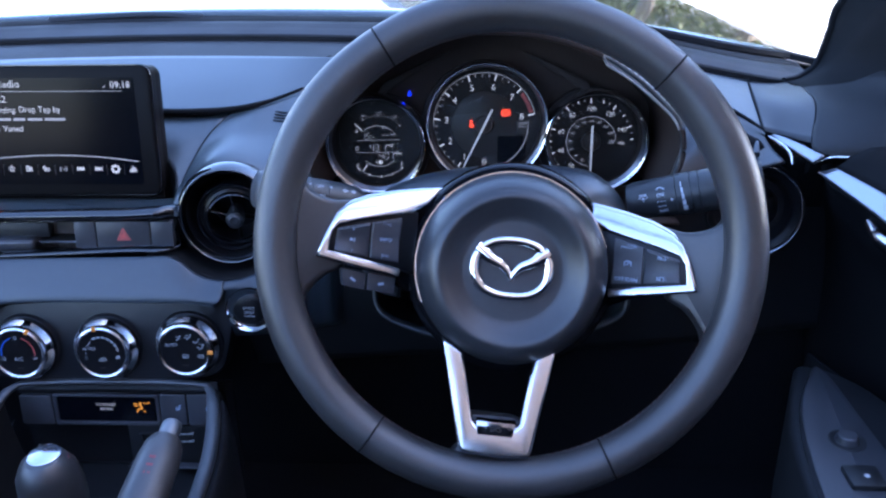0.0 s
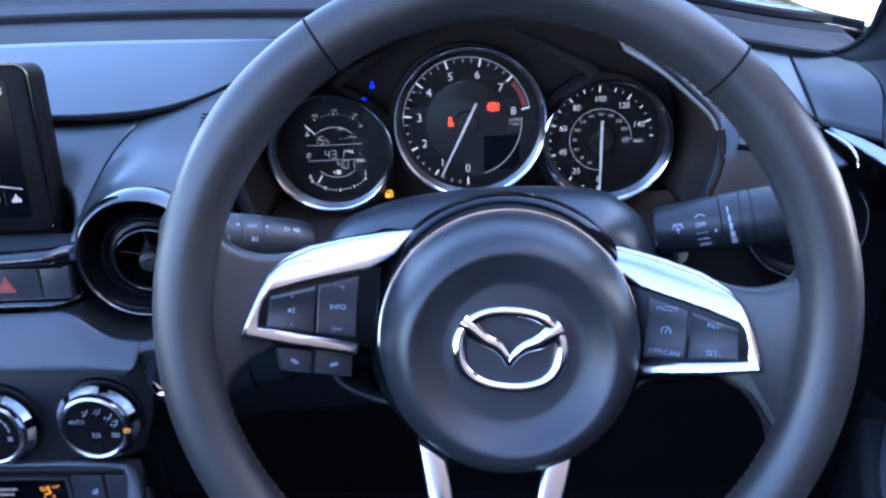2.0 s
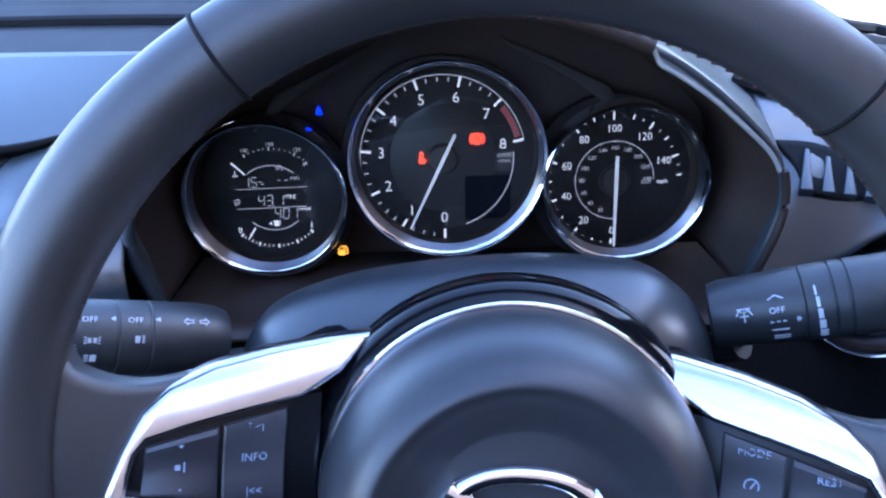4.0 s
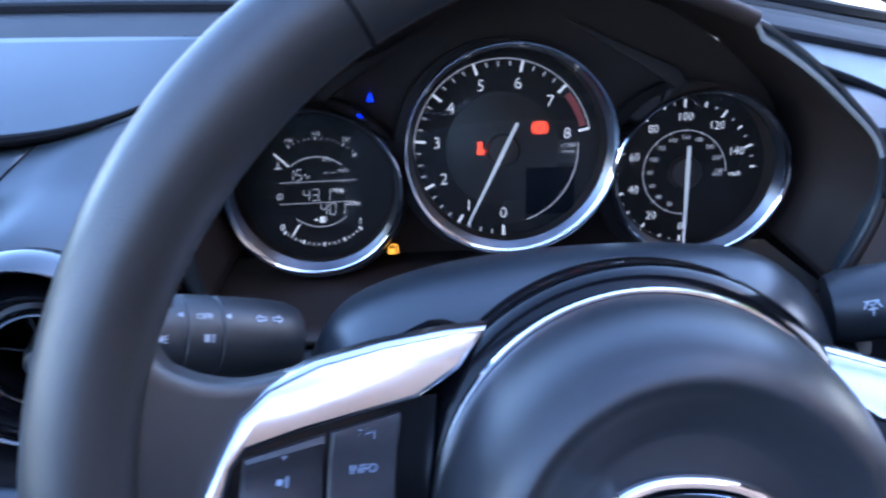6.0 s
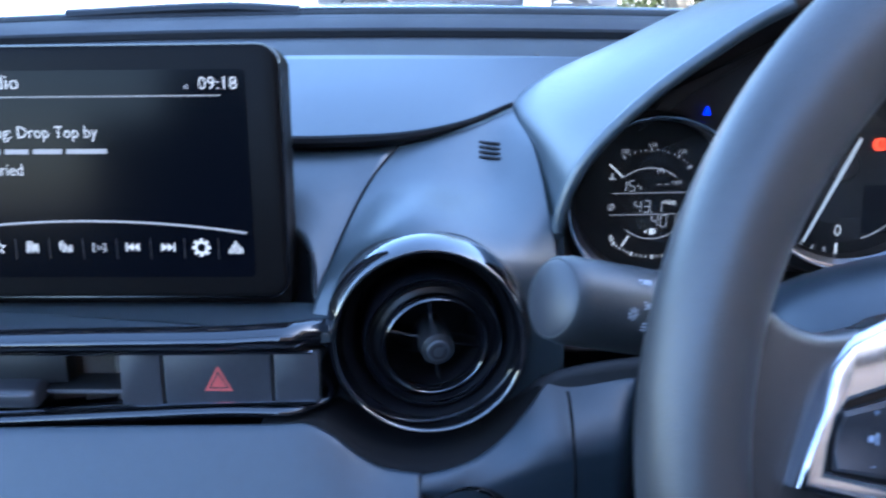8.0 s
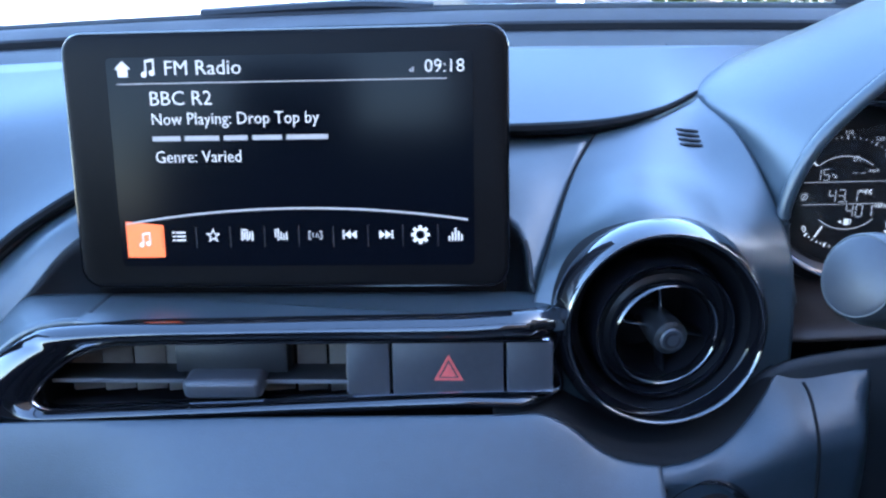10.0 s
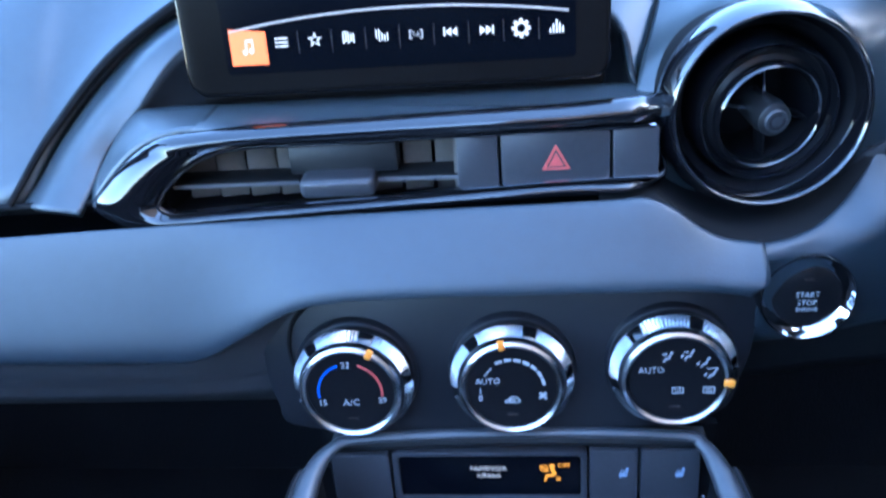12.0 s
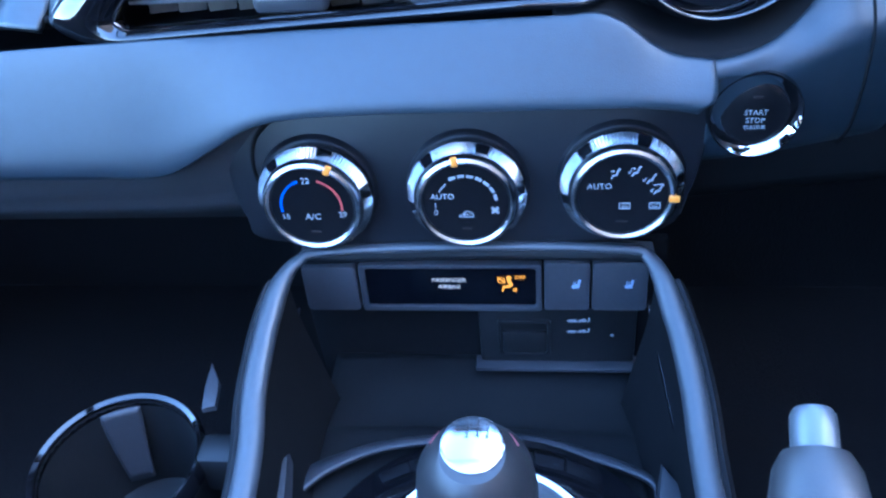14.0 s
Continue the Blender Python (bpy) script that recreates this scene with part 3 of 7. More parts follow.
Cc = [(-0.128, 0.76, 0.742), (-0.136, 0.785, 0.770), (-0.142, 0.81, 0.795), (-0.147, 0.83, 0.811), (-0.118, 0.862, 0.826), (-0.085, 0.872, 0.832), (-0.05, 0.885, 0.838), (0.0, 0.90, 0.842), (0.0417, 0.905, 0.843), (0.09, 0.895, 0.840), (0.145, 0.88, 0.836), (0.18, 0.868, 0.832), (0.215, 0.85, 0.826), (0.24, 0.83, 0.811), (0.238, 0.81, 0.795), (0.228, 0.785, 0.770), (0.217, 0.76, 0.742)]
AB = [tuple((Vector(a) * 0.55 + Vector(b) * 0.45) + Vector((0, 0, 0.003))) for a, b in zip(A, B)]
cluster = thing("instrument_cluster", pose(0, 0, 0), "three-dial instrument cluster under a curved hood", "instrument cluster")
part("hood", loft([A, AB, B, Cc], 90, 22, (0.04, 0.5, 1.3)), SOFT, cluster, "soft dark hood over the dials", solid=0.003)
inner = [(0.045 + (x - 0.045) * 0.93, 0.80, 0.772 + (z - 0.772) * 0.88) for x, y, z in A]
inner_mid = [(0.045 + (x - 0.045) * 0.972, 0.75, 0.772 + (z - 0.772) * 0.955) for x, y, z in A]
a_in = [(0.045 + (x - 0.045) * 0.992, 0.7015, 0.772 + (z - 0.772) * 0.985) for x, y, z in A]
part("bowl", loft([a_in, inner_mid, inner], 90, 12, (0.045, 0.70, 0.78)), BOWL, cluster, "dark inner wall", solid=0.002)
lip = spline([(x, y - 0.0005, z - 0.001) for x, y, z in A], 120)
split = next(i for i, p in enumerate(lip) if p.x > 0.140)
turn = next(i for i, p in enumerate(lip) if p.x > -0.03)
part("hood_edge", tube(lip[:turn + 1], 0.0034, 10), SOFT, cluster, "soft rolled hood edge")
part("hood_edge", tube([p + Vector((0, 0, 0.0005)) for p in lip[turn:split + 1]], 0.0042, 10), BOWL, cluster, "dark rolled hood edge")
low_i = next(i for i, p in enumerate(lip) if i > split and p.z < 0.803)
ab_line = spline(AB, 120)
reach = lip[split:low_i + 1]
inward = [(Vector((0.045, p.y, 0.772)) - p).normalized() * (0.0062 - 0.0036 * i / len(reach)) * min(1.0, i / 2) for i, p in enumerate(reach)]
# same hood surface, its lit look painted by the paler material
part("hood_shoulder", loft([[p + n for p, n in zip(reach, inward)], [p + n * 0.5 + Vector((0, 0.003, 0.0006)) for p, n in zip(reach, inward)], [p + Vector((0.0004, 0.008, 0.0016)) for p in reach], [p.lerp(q, 0.35) + Vector((0, 0, 0.0008)) for p, q in zip(reach, ab_line[split:low_i + 1])]], 50, 10, (0.1, 0.3, 1.1)), HOOD_LIGHTENED, cluster, "hood shoulder coloured pale for the daylight on it", solid=0.001)
part("hood_edge_rim", tube([p + n for p, n in zip(reach, inward)], 0.0012, 8), HOOD_LIGHTENED, cluster, "thin pale hood edge")
part("hood_foot", tube(lip[low_i:], 0.0022, 10), BOWL, cluster)
part("back_panel", prism([(p.x, p.y) for p in spline([(x, z, 0) for x, y, z in inner], 40)] + [(0.19, 0.70), (-0.10, 0.70)], -0.004, 0.0, 0), BOWL, cluster, m=pose(0, 0.802, 0, 90))
part("floor_panel", loft([[(-0.13, 0.69, 0.715), (0.045, 0.69, 0.72), (0.22, 0.69, 0.715)], [(-0.12, 0.80, 0.712), (0.045, 0.80, 0.712), (0.21, 0.80, 0.712)]], 12, 6, (0.04, 0.7, 1)), BOWL, cluster, solid=0.003)


def dial(x, z, r, label, name, bez_x, bez_z, upright):
    """A dial face, and before it a bezel funnel that stands a little more upright than the face."""
    g = part(name, lathe([(0, 0.0), (r + 0.003, 0.0), (r + 0.004, -0.004), (0, -0.004)], 64), FACE, cluster, label, m=lean(x, 0.777 + 0.1915 * (z - 0.735), z, 10.8))
    m = pose(bez_x, bez_z, 0.024, upright)
    part("bezel", lathe([(r - 0.0002, -0.018), (r + 0.0006, -0.004), (r + 0.0004, -0.0012), (r - 0.0004, 0.0002), (r - 0.0011, 0.0), (r - 0.0018, -0.0014), (r - 0.0024, -0.0040)], 80), CHROME, g, "chrome bezel ring", m=m)
    part("funnel", lathe([(r - 0.0024, -0.0040), (r - 0.0034, -0.0072), (r - 0.0046, -0.0115)], 80), BEZEL, g, "brushed inner funnel", m=m)
    part("well", lathe([(r - 0.0049, -0.0112), (r - 0.0054, -0.016), (r - 0.0058, -0.032)], 64), BOWL, g, m=m)
    lens = part("lens", lathe([(0, -0.0098), (r * 0.5, -0.0102), (r - 0.0049, -0.0112)], 48), GLASS, g, "clear cover", m=m)
    lens.visible_shadow = False
    return g


def ticks(parent, angs, r0, r1, w, mat, name="tick_marks", z=0.0005):
    marks = [moved(box(r1 - r0, w, 0.0003, ((r0 + r1) / 2, 0, z)), pose(0, 0, 0, 0, 0, a)) for a in angs]
    if name == "minor_ticks":
        tagged(part(name, join(marks), mat, parent, smooth=False), kind="stuff")
    else:
        for b in marks:
            part("tick", b, mat, parent, smooth=False)


def needle(parent, ang, length, tail, z=0.006):
    part("needle", moved(prism([(-tail, -0.0009), (0.0, -0.0011), (length, -0.0005), (length, 0.0005), (0.0, 0.0011), (-tail, 0.0009)], z, z + 0.0012), pose(0, 0, 0, 0, 0, ang)), NEEDLE, parent, "white needle", smooth=False)
    part("needle_hub", lathe([(0, z), (0.0082, z - 0.001), (0.0096, z - 0.003), (0.0098, 0)], 32), BOWL, parent)


SEGMENTS = {"0": "abcdef", "1": "bc", "3": "abcdg", "4": "bcfg", "5": "acdfg", "-": "g"}


def lcd(parent, text, h, x, y, z=0.001, mat=None):
    """Seven-bar figures on a display, slanted a little, their middle at x, y."""
    w, t = h * 0.52, h * 0.088
    spot = {"a": (0, h / 2, w - t, t), "g": (0, 0, w - t, t), "d": (0, -h / 2, w - t, t), "f": (-w / 2, h / 4, t, h / 2 - t), "b": (w / 2, h / 4, t, h / 2 - t), "e": (-w / 2, -h / 4, t, h / 2 - t), "c": (w / 2, -h / 4, t, h / 2 - t)}
    steps = [h * 0.24 if c == "." else h * 0.78 for c in text]
    at, bits = x - sum(steps) / 2, []
    for c, step in zip(text, steps):
        if c == ".":
            bits.append(bar(at + step * 0.1, y - h / 2, t * 1.2, t * 1.2, z))
        else:
            bits += [bar(at + step / 2 + spot[k][0], y + spot[k][1], spot[k][2], spot[k][3], z) for k in SEGMENTS[c]]
        at += step
    bm = join(bits)
    for v in bm.verts:
        v.co.x += (v.co.y - y) * 0.08
    part("reading", bm, mat or LIT_DIM, parent, smooth=False)


# rev counter
tach = dial(0.0410, 0.7818, 0.0594, "rev counter with white figures and red lamps", "rev_counter", 0.0026, 0.0012, 6)
part("inner_disc", lathe([(0, 0.0006), (0.032, 0.0006), (0.033, 0.0)], 48), FACE_GREY, tach)
TA = lambda n: 270 - 32.25 * n
ticks(tach, [TA(n) for n in range(9)], 0.0445, 0.0508, 0.0014, LIT_WHITE)
ticks(tach, [TA(n / 4) for n in range(33) if n % 4], 0.0470, 0.0496, 0.0008, LIT_DIM, "minor_ticks")
part("scale_ring", arc_band(0.0508, 0.0514, 12, 238, 0.0006, 60), LIT_DIM, tach)
part("red_zone", arc_band(0.0458, 0.0496, TA(7.92), TA(7.15), 0.0008, 12), RED_PRINT, tach)
for n in range(9):
    r = 0.0380 if n else 0.0372
    words("figure", str(n), 0.0094, LIT_WHITE, tach, r * math.cos(radians(TA(n))), r * math.sin(radians(TA(n))), 0.0012, thin=0.012)
part("lcd_window", prism(rounded(0.0132, -0.0385, 0.0415, -0.0112, 0.0015), 0.0007, 0.0012), SCREEN, tach, "dark inset display")
part("grey_sector", prism([(0.0, -0.030), (0.0128, -0.030), (0.0128, -0.042), (0.006, -0.0435), (0.0, -0.044)], 0.0004, 0.0008), FACE_GREY, tach)
part("grey_sector", prism([(0.031, 0.0040), (0.0445, 0.0040), (0.0435, -0.009), (0.0315, -0.009)], 0.0004, 0.0008), FACE_GREY, tach)
part("trace", arc_band(0.0432, 0.0439, -72, 4, 0.0014, 30), LIT_DIM, tach)
words("unit", "x1000", 0.0036, LIT_DIM, tach, 0.0378, 0.0012, 0.0012)
words("unit", "r/min", 0.0036, LIT_DIM, tach, 0.0378, -0.0022, 0.0012)
needle(tach, 243.4, 0.0475, 0.0172)
part("belt_lamp", join([moved(lathe([(0, 0.0022), (0.0013, 0.0022), (0.0015, 0.0012)], 16), pose(-0.0132, 0.0034, 0)), prism([(-0.0150, -0.0026), (-0.0110, -0.0026), (-0.0114, 0.0006), (-0.0122, 0.0018), (-0.0142, 0.0018), (-0.0148, 0.0006)], 0.0012, 0.0018), moved(lathe([(0, 0.0022), (0.0010, 0.0022), (0.0012, 0.0012)], 14), pose(-0.0086, -0.0006, 0)), bar(-0.0102, -0.0006, 0.0022, 0.0006, 0.0016)]), LIT_RED, tach, "lit red warning lamp", smooth=False)
BL = (0.0212, 0.0118)
br = part("brake_lamp", join([moved(lathe([(0, 0.0016), (0.0036, 0.0016), (0.0037, 0.001)], 24), pose(*BL, 0)), moved(arc_band(0.0042, 0.0049, 130, 230, 0.0016), pose(*BL, 0)), moved(arc_band(0.0042, 0.0049, -50, 50, 0.0016), pose(*BL, 0))]), LIT_RED, tach, "lit red warning lamp", smooth=False)
part("stroke", join([bar(BL[0] - 0.0010, BL[1], 0.0007, 0.004, 0.0019), bar(BL[0] + 0.0010, BL[1], 0.0007, 0.004, 0.0019)]), BOWL, br, smooth=False)

# speedometer
speed = dial(0.1475, 0.7652, 0.0502, "speedometer in mph with white figures", "speedometer", 0.0027, 0.0000, 11)
SA = lambda v: 268 - 1.765 * v
ticks(speed, [SA(v) for v in range(0, 151, 20)], 0.0376, 0.0424, 0.0011, LIT_WHITE)
ticks(speed, [SA(v) for v in range(10, 151, 20)], 0.0390, 0.0420, 0.0009, LIT_WHITE)
ticks(speed, [SA(v) for v in range(5, 151, 10)], 0.0396, 0.0414, 0.0007, LIT_DIM, "minor_ticks")
for v in range(0, 141, 20):
    r = 0.0314 if 0 < v < 80 else 0.0322
    words("figure", str(v), 0.0069, LIT_WHITE, speed, r * math.cos(radians(SA(v))), r * math.sin(radians(SA(v))), 0.0012, wide=0.92, thin=0.010)
KA = lambda v: 268 - 1.112 * v
for v in range(20, 241, 20):
    words("small_figure", str(v), 0.0035, LIT_DIM, speed, 0.0204 * math.cos(radians(KA(v))), 0.0204 * math.sin(radians(KA(v))), 0.0012)
ticks(speed, [KA(v) for v in range(0, 241, 20)], 0.0236, 0.0250, 0.0005, LIT_DIM, "minor_ticks", 0.0009)
part("inner_ring", arc_band(0.0243, 0.0248, 3, 268, 0.0008, 50), LIT_DIM, speed)
words("unit", "mph", 0.0040, LIT_WHITE, speed, 0.0298, -0.0014, 0.0012)
words("unit_small", "km/h", 0.0030, LIT_DIM, speed, 0.0198, -0.0016, 0.0012)
needle(speed, 269, 0.0410, 0.0160)

# trip display
trip = dial(-0.0664, 0.7616, 0.0494, "round trip and fuel display with pale figures", "trip_display", 0.0000, 0.0008, 11)
lcd(trip, "15", 0.0060, -0.0124, 0.0096)
words("unit", "°c", 0.0036, LIT_WHITE, trip, -0.0072, 0.0086, 0.001, "LEFT")
lcd(trip, "--", 0.0054, 0.0076, 0.0104)
words("unit", "mph", 0.0034, LIT_DIM, trip, 0.0124, 0.0118, 0.001, "LEFT")
lcd(trip, "43.1", 0.0066, -0.0004, -0.0022)
words("unit", "mpg", 0.0040, LIT_WHITE, trip, 0.0082, 0.0006, 0.001, "LEFT")
lcd(trip, "401", 0.0066, 0.0084, -0.0106)
words("unit", "miles", 0.0037, LIT_WHITE, trip, 0.0164, -0.0078, 0.001, "LEFT")
part("average_symbol", join([moved(arc_band(0.0014, 0.0019, 0, 359, 0, 18), pose(-0.0216, -0.0026, 0.001)), bar(-0.0216, -0.0026, 0.0048, 0.0005, 0.001, 60)]), LIT_DIM, trip, smooth=False)
part("rule", bar(0.0005, 0.0056, 0.044, 0.0004, 0.0008, 0.8), LIT_DIM, trip, smooth=False)
part("rule", bar(-0.0002, -0.0068, 0.044, 0.0004, 0.0008, 0.8), LIT_DIM, trip, smooth=False)
part("temperature_arc", moved(arc_band(0.0229, 0.0235, 51, 129, 0.001, 24), pose(0.0002, -0.0034, 0)), LIT_DIM, trip)
part("temperature_ticks", join([moved(bar(0.0320, 0, 0.0022 if a in (119, 90, 61) else 0.0010, 0.0008 if a in (119, 90, 61) else 0.0005, 0.001), pose(0.0006, -0.0018, 0, 0, 0, a)) for a in (119, 113, 107, 101, 96, 90, 84, 78, 72, 66, 61, 55, 50)]), LIT_DIM, trip, smooth=False)
part("temperature_pointer", bar(-0.0192, 0.0184, 0.0108, 0.0009, 0.0014, -44), LIT_WHITE, trip, smooth=False)
part("temperature_mark", join([bar(-0.0214, 0.0138, 0.0034, 0.0012, 0.001), bar(-0.0214, 0.0154, 0.0008, 0.0036, 0.001)]), LIT_DIM, trip, smooth=False)
part("hot_mark", join([bar(0.0224, 0.0202, 0.0030, 0.0007, 0.001, 50), bar(0.0224, 0.0202, 0.0026, 0.0007, 0.001, -20)]), LIT_DIM, trip, smooth=False)
part("cruise_symbol", join([moved(arc_band(0.0014, 0.0020, -40, 220, 0, 16), pose(0.0062, 0.0178, 0.001)), bar(0.0062, 0.0182, 0.0022, 0.0005, 0.001, 60)]), LIT_DIM, trip, smooth=False)
for v, x, y in (("100", -0.0145, 0.0294), ("110", 0.0012, 0.0328), ("120", 0.0178, 0.0290)):
    words("small_figure", v, 0.0033, LIT_DIM, trip, x, y, 0.001)
part("fuel_arc", moved(arc_band(0.0217, 0.0223, 229, 312, 0.001, 24), pose(0.0012, 0.0011, 0)), LIT_DIM, trip)
part("fuel_ticks", join([moved(bar(0.0330, 0, 0.0024, 0.0011, 0.001), pose(0.0012, 0.0015, 0, 0, 0, a)) for a in (230, 251, 272, 293, 313)] + [moved(bar(0.0330, 0, 0.0013, 0.0006, 0.001), pose(0.0012, 0.0015, 0, 0, 0, a)) for a in (234, 238, 242.5, 247, 256, 261, 266, 277, 282, 287, 298, 303, 308)]), LIT_WHITE, trip, smooth=False)
part("fuel_pointer", bar(-0.0134, -0.0222, 0.0074, 0.0010, 0.0014, 56), LIT_WHITE, trip, smooth=False)
part("fuel_symbol", join([bar(0.0018, -0.0168, 0.0028, 0.0036, 0.001), bar(0.0040, -0.0166, 0.0005, 0.0030, 0.001), moved(prism([(-0.0012, 0), (0.0006, 0.0011), (0.0006, -0.0011)], 0, 0.0002), pose(-0.0016, -0.0168, 0.0009))]), LIT_WHITE, trip, smooth=False)
words("figure", "0", 0.0054, LIT_WHITE, trip, -0.0212, -0.0208, 0.001)
words("figure", "1", 0.0054, LIT_WHITE, trip, 0.0238, -0.0186, 0.001)
# lamps beside the dials
part("blue_lamp", moved(prism([(-0.0021, -0.0024), (0.0021, -0.0024), (0.0014, 0.0003), (0.0006, 0.0026), (-0.0006, 0.0026), (-0.0014, 0.0003)], 0, 0.001), Matrix()), LIT_BLUE, cluster, "lit blue lamp", smooth=False, m=lean(-0.034, 0.7965, 0.8115, 10.8))
part("fuel_lamp", join([bar(-0.0008, -0.0014, 0.0044, 0.0034, 0.001), bar(-0.0026, 0.0012, 0.0008, 0.0026, 0.001), bar(0.0010, 0.0012, 0.0008, 0.0026, 0.001), bar(-0.0008, 0.0026, 0.0044, 0.0008, 0.001), bar(0.0027, -0.0004, 0.0008, 0.0046, 0.001), bar(0.0021, 0.0021, 0.0007, 0.0020, 0.001, 35)]), LIT_ORANGE, cluster, "lit amber fuel lamp", smooth=False, m=lean(-0.0243, 0.7772, 0.7255, 10.8))
part("unlit_lamp", join([bar(0, 0, 0.006, 0.003, 0.0003), bar(-0.009, 0.001, 0.006, 0.003, 0.0003)]), FACE_GREY, cluster, smooth=False, m=lean(-0.052, 0.7975, 0.814, 10.8))
for sx in (1, -1):
    part("brow_panel", prism([(0.005, 0.0), (0.07, -0.03), (0.085, -0.052), (0.05, -0.028), (0.012, -0.006)] if sx > 0 else [(-0.005, 0.0), (-0.012, -0.006), (-0.05, -0.028), (-0.085, -0.052), (-0.07, -0.03)], 0, 0.002, 0.0008), FACE_GREY, cluster, m=lean(0.0415 + sx * 0.03, 0.7985, 0.853, 10.8))

# driver's side of the dashboard
knee = [
    [(-0.19, 0.666, 0.672), (-0.188, 0.656, 0.662), (-0.186, 0.657, 0.63), (-0.186, 0.69, 0.56)],
    [(-0.155, 0.672, 0.680), (-0.154, 0.662, 0.668), (-0.152, 0.661, 0.63), (-0.152, 0.694, 0.56)],
    [(-0.12, 0.674, 0.712), (-0.12, 0.664, 0.68), (-0.118, 0.665, 0.63), (-0.118, 0.70, 0.56)],
    [(0.05, 0.70, 0.715), (0.05, 0.69, 0.68), (0.05, 0.69, 0.63), (0.05, 0.72, 0.56)],
    [(0.215, 0.725, 0.715), (0.215, 0.72, 0.68), (0.215, 0.715, 0.63), (0.215, 0.735, 0.56)],
    [(0.42, 0.79, 0.745), (0.42, 0.785, 0.70), (0.42, 0.78, 0.63), (0.42, 0.78, 0.56)],
]
part("knee_panel", loft(knee, 20, 40, EYE_SIDE), SOFT_DARK, dash, "lower dash panel by the knees", solid=0.004)
right_pad = [
    [(0.208, 0.704, 0.728), (0.222, 0.728, 0.766), (0.230, 0.758, 0.795), (0.2315, 0.79, 0.8135), (0.236, 0.835, 0.8215), (0.24, base_line(0.24)[0] - 0.002, base_line(0.24)[1] - 0.001)],
    [(0.250, 0.712, 0.732), (0.251, 0.733, 0.7805), (0.254, 0.764, 0.7965), (0.2545, 0.789, 0.8095), (0.262, 0.832, 0.8165), (0.268, base_line(0.268)[0] - 0.002, base_line(0.268)[1] - 0.001)],
    [(0.290, 0.716, 0.757), (0.2895, 0.732, 0.770), (0.289, 0.750, 0.782), (0.2885, 0.767, 0.7938), (0.294, 0.82, 0.8065), (0.300, base_line(0.30)[0] - 0.002, base_line(0.30)[1] - 0.001)],
    [(0.316, 0.716, 0.766), (0.310, 0.735, 0.772), (0.3055, 0.745, 0.780), (0.3045, 0.7515, 0.7855), (0.3115, 0.81, 0.7990), (0.3199, 0.865, 0.8077)],
]
part("right_pad", loft(right_pad, 36, 30, EYE_SIDE), SOFT, dash, "soft pad beside the pillar", solid=0.004)
part("pad_groove", tube(spline([(0.2195, 0.80, 0.8215), (0.2545, 0.789, 0.8098), (0.2885, 0.767, 0.7943), (0.3045, 0.7515, 0.786)], 20), [0.0040 - 0.0028 * i / 19 for i in range(20)], 8), RUBBER, dash)
part("pad_seam", tube(spline([(0.3199, 0.865, 0.8082), (0.3115, 0.81, 0.7995), (0.3045, 0.7515, 0.7862)], 16), 0.0013, 6), RUBBER, dash)
part("pillar_base", loft([
    [(0.320, 0.865, 0.8075), (0.338, 0.870, 0.8050), (0.355, 0.876, 0.8035), (0.372, 0.880, 0.8035)],
    [(0.3125, 0.81, 0.7990), (0.328, 0.80, 0.8000), (0.346, 0.79, 0.8015), (0.362, 0.785, 0.8045)],
    [(0.3055, 0.7515, 0.7855), (0.315, 0.747, 0.7835), (0.326, 0.731, 0.7835), (0.337, 0.715, 0.7840)]], 30, 16, EYE_SIDE), PANEL, dash, "soft panel at the pillar foot", solid=0.004)
# pillar panel's side turned from the light, its shade given by darker plastic
part("pillar_base_shaded", loft([
    [(0.372, 0.880, 0.8030), (0.40, 0.86, 0.812), (0.43, 0.80, 0.83)],
    [(0.362, 0.785, 0.8040), (0.392, 0.76, 0.808), (0.43, 0.72, 0.814)],
    [(0.337, 0.715, 0.7835), (0.368, 0.70, 0.788), (0.42, 0.68, 0.795)],
    [(0.3425, 0.700, 0.7775), (0.37, 0.69, 0.775), (0.42, 0.68, 0.78)]], 20, 16, EYE_SIDE), SOFT_DARK, dash, "outer side of the pillar panel, coloured dark for shade", solid=0.004)
grille = part("window_vent", loft([[(0.2335, 0.760, 0.7968), (0.262, 0.757, 0.7935), (0.299, 0.7435, 0.7785)], [(0.240, 0.744, 0.7890), (0.266, 0.739, 0.7840), (0.302, 0.738, 0.7750)], [(0.2430, 0.726, 0.7775), (0.270, 0.726, 0.7715), (0.3050, 0.7345, 0.7690)]], 24, 8, EYE_SIDE), RUBBER, dash, "side window demist vent", solid=0.004)
for k in range(5):
    x = 0.2425 + k * 0.0125
    part("fin", moved(prism([(-0.0038, 0.0), (0.0034, 0.0), (0.0014, 0.029 - 0.0035 * k), (-0.0008, 0.029 - 0.0035 * k)], -0.003, 0.0035, 0.0006), Matrix()), SOFT, grille, m=pose(x, 0.7262, 0.7765 - 0.0020 * k, 32, 0, -16))

# lower passenger pad
VX, VZ = -0.1885, 0.7385  # middle of the dip below the round vent


def pad_top(x):
    """Upper edge of the lower pads: nearly level, dipping round the vent."""
    z = 0.7015 + 0.018 * (x + 0.305) - 0.022 * max(0.0, -0.37 - x)
    d = 0.0572 ** 2 - (x - VX) ** 2
    if d <= 0:
        return z
    k = 0.0035
    return -k * math.log(math.exp(-(z - 0.7) / k) + math.exp(-(VZ - math.sqrt(d) - 0.7) / k)) + 0.7


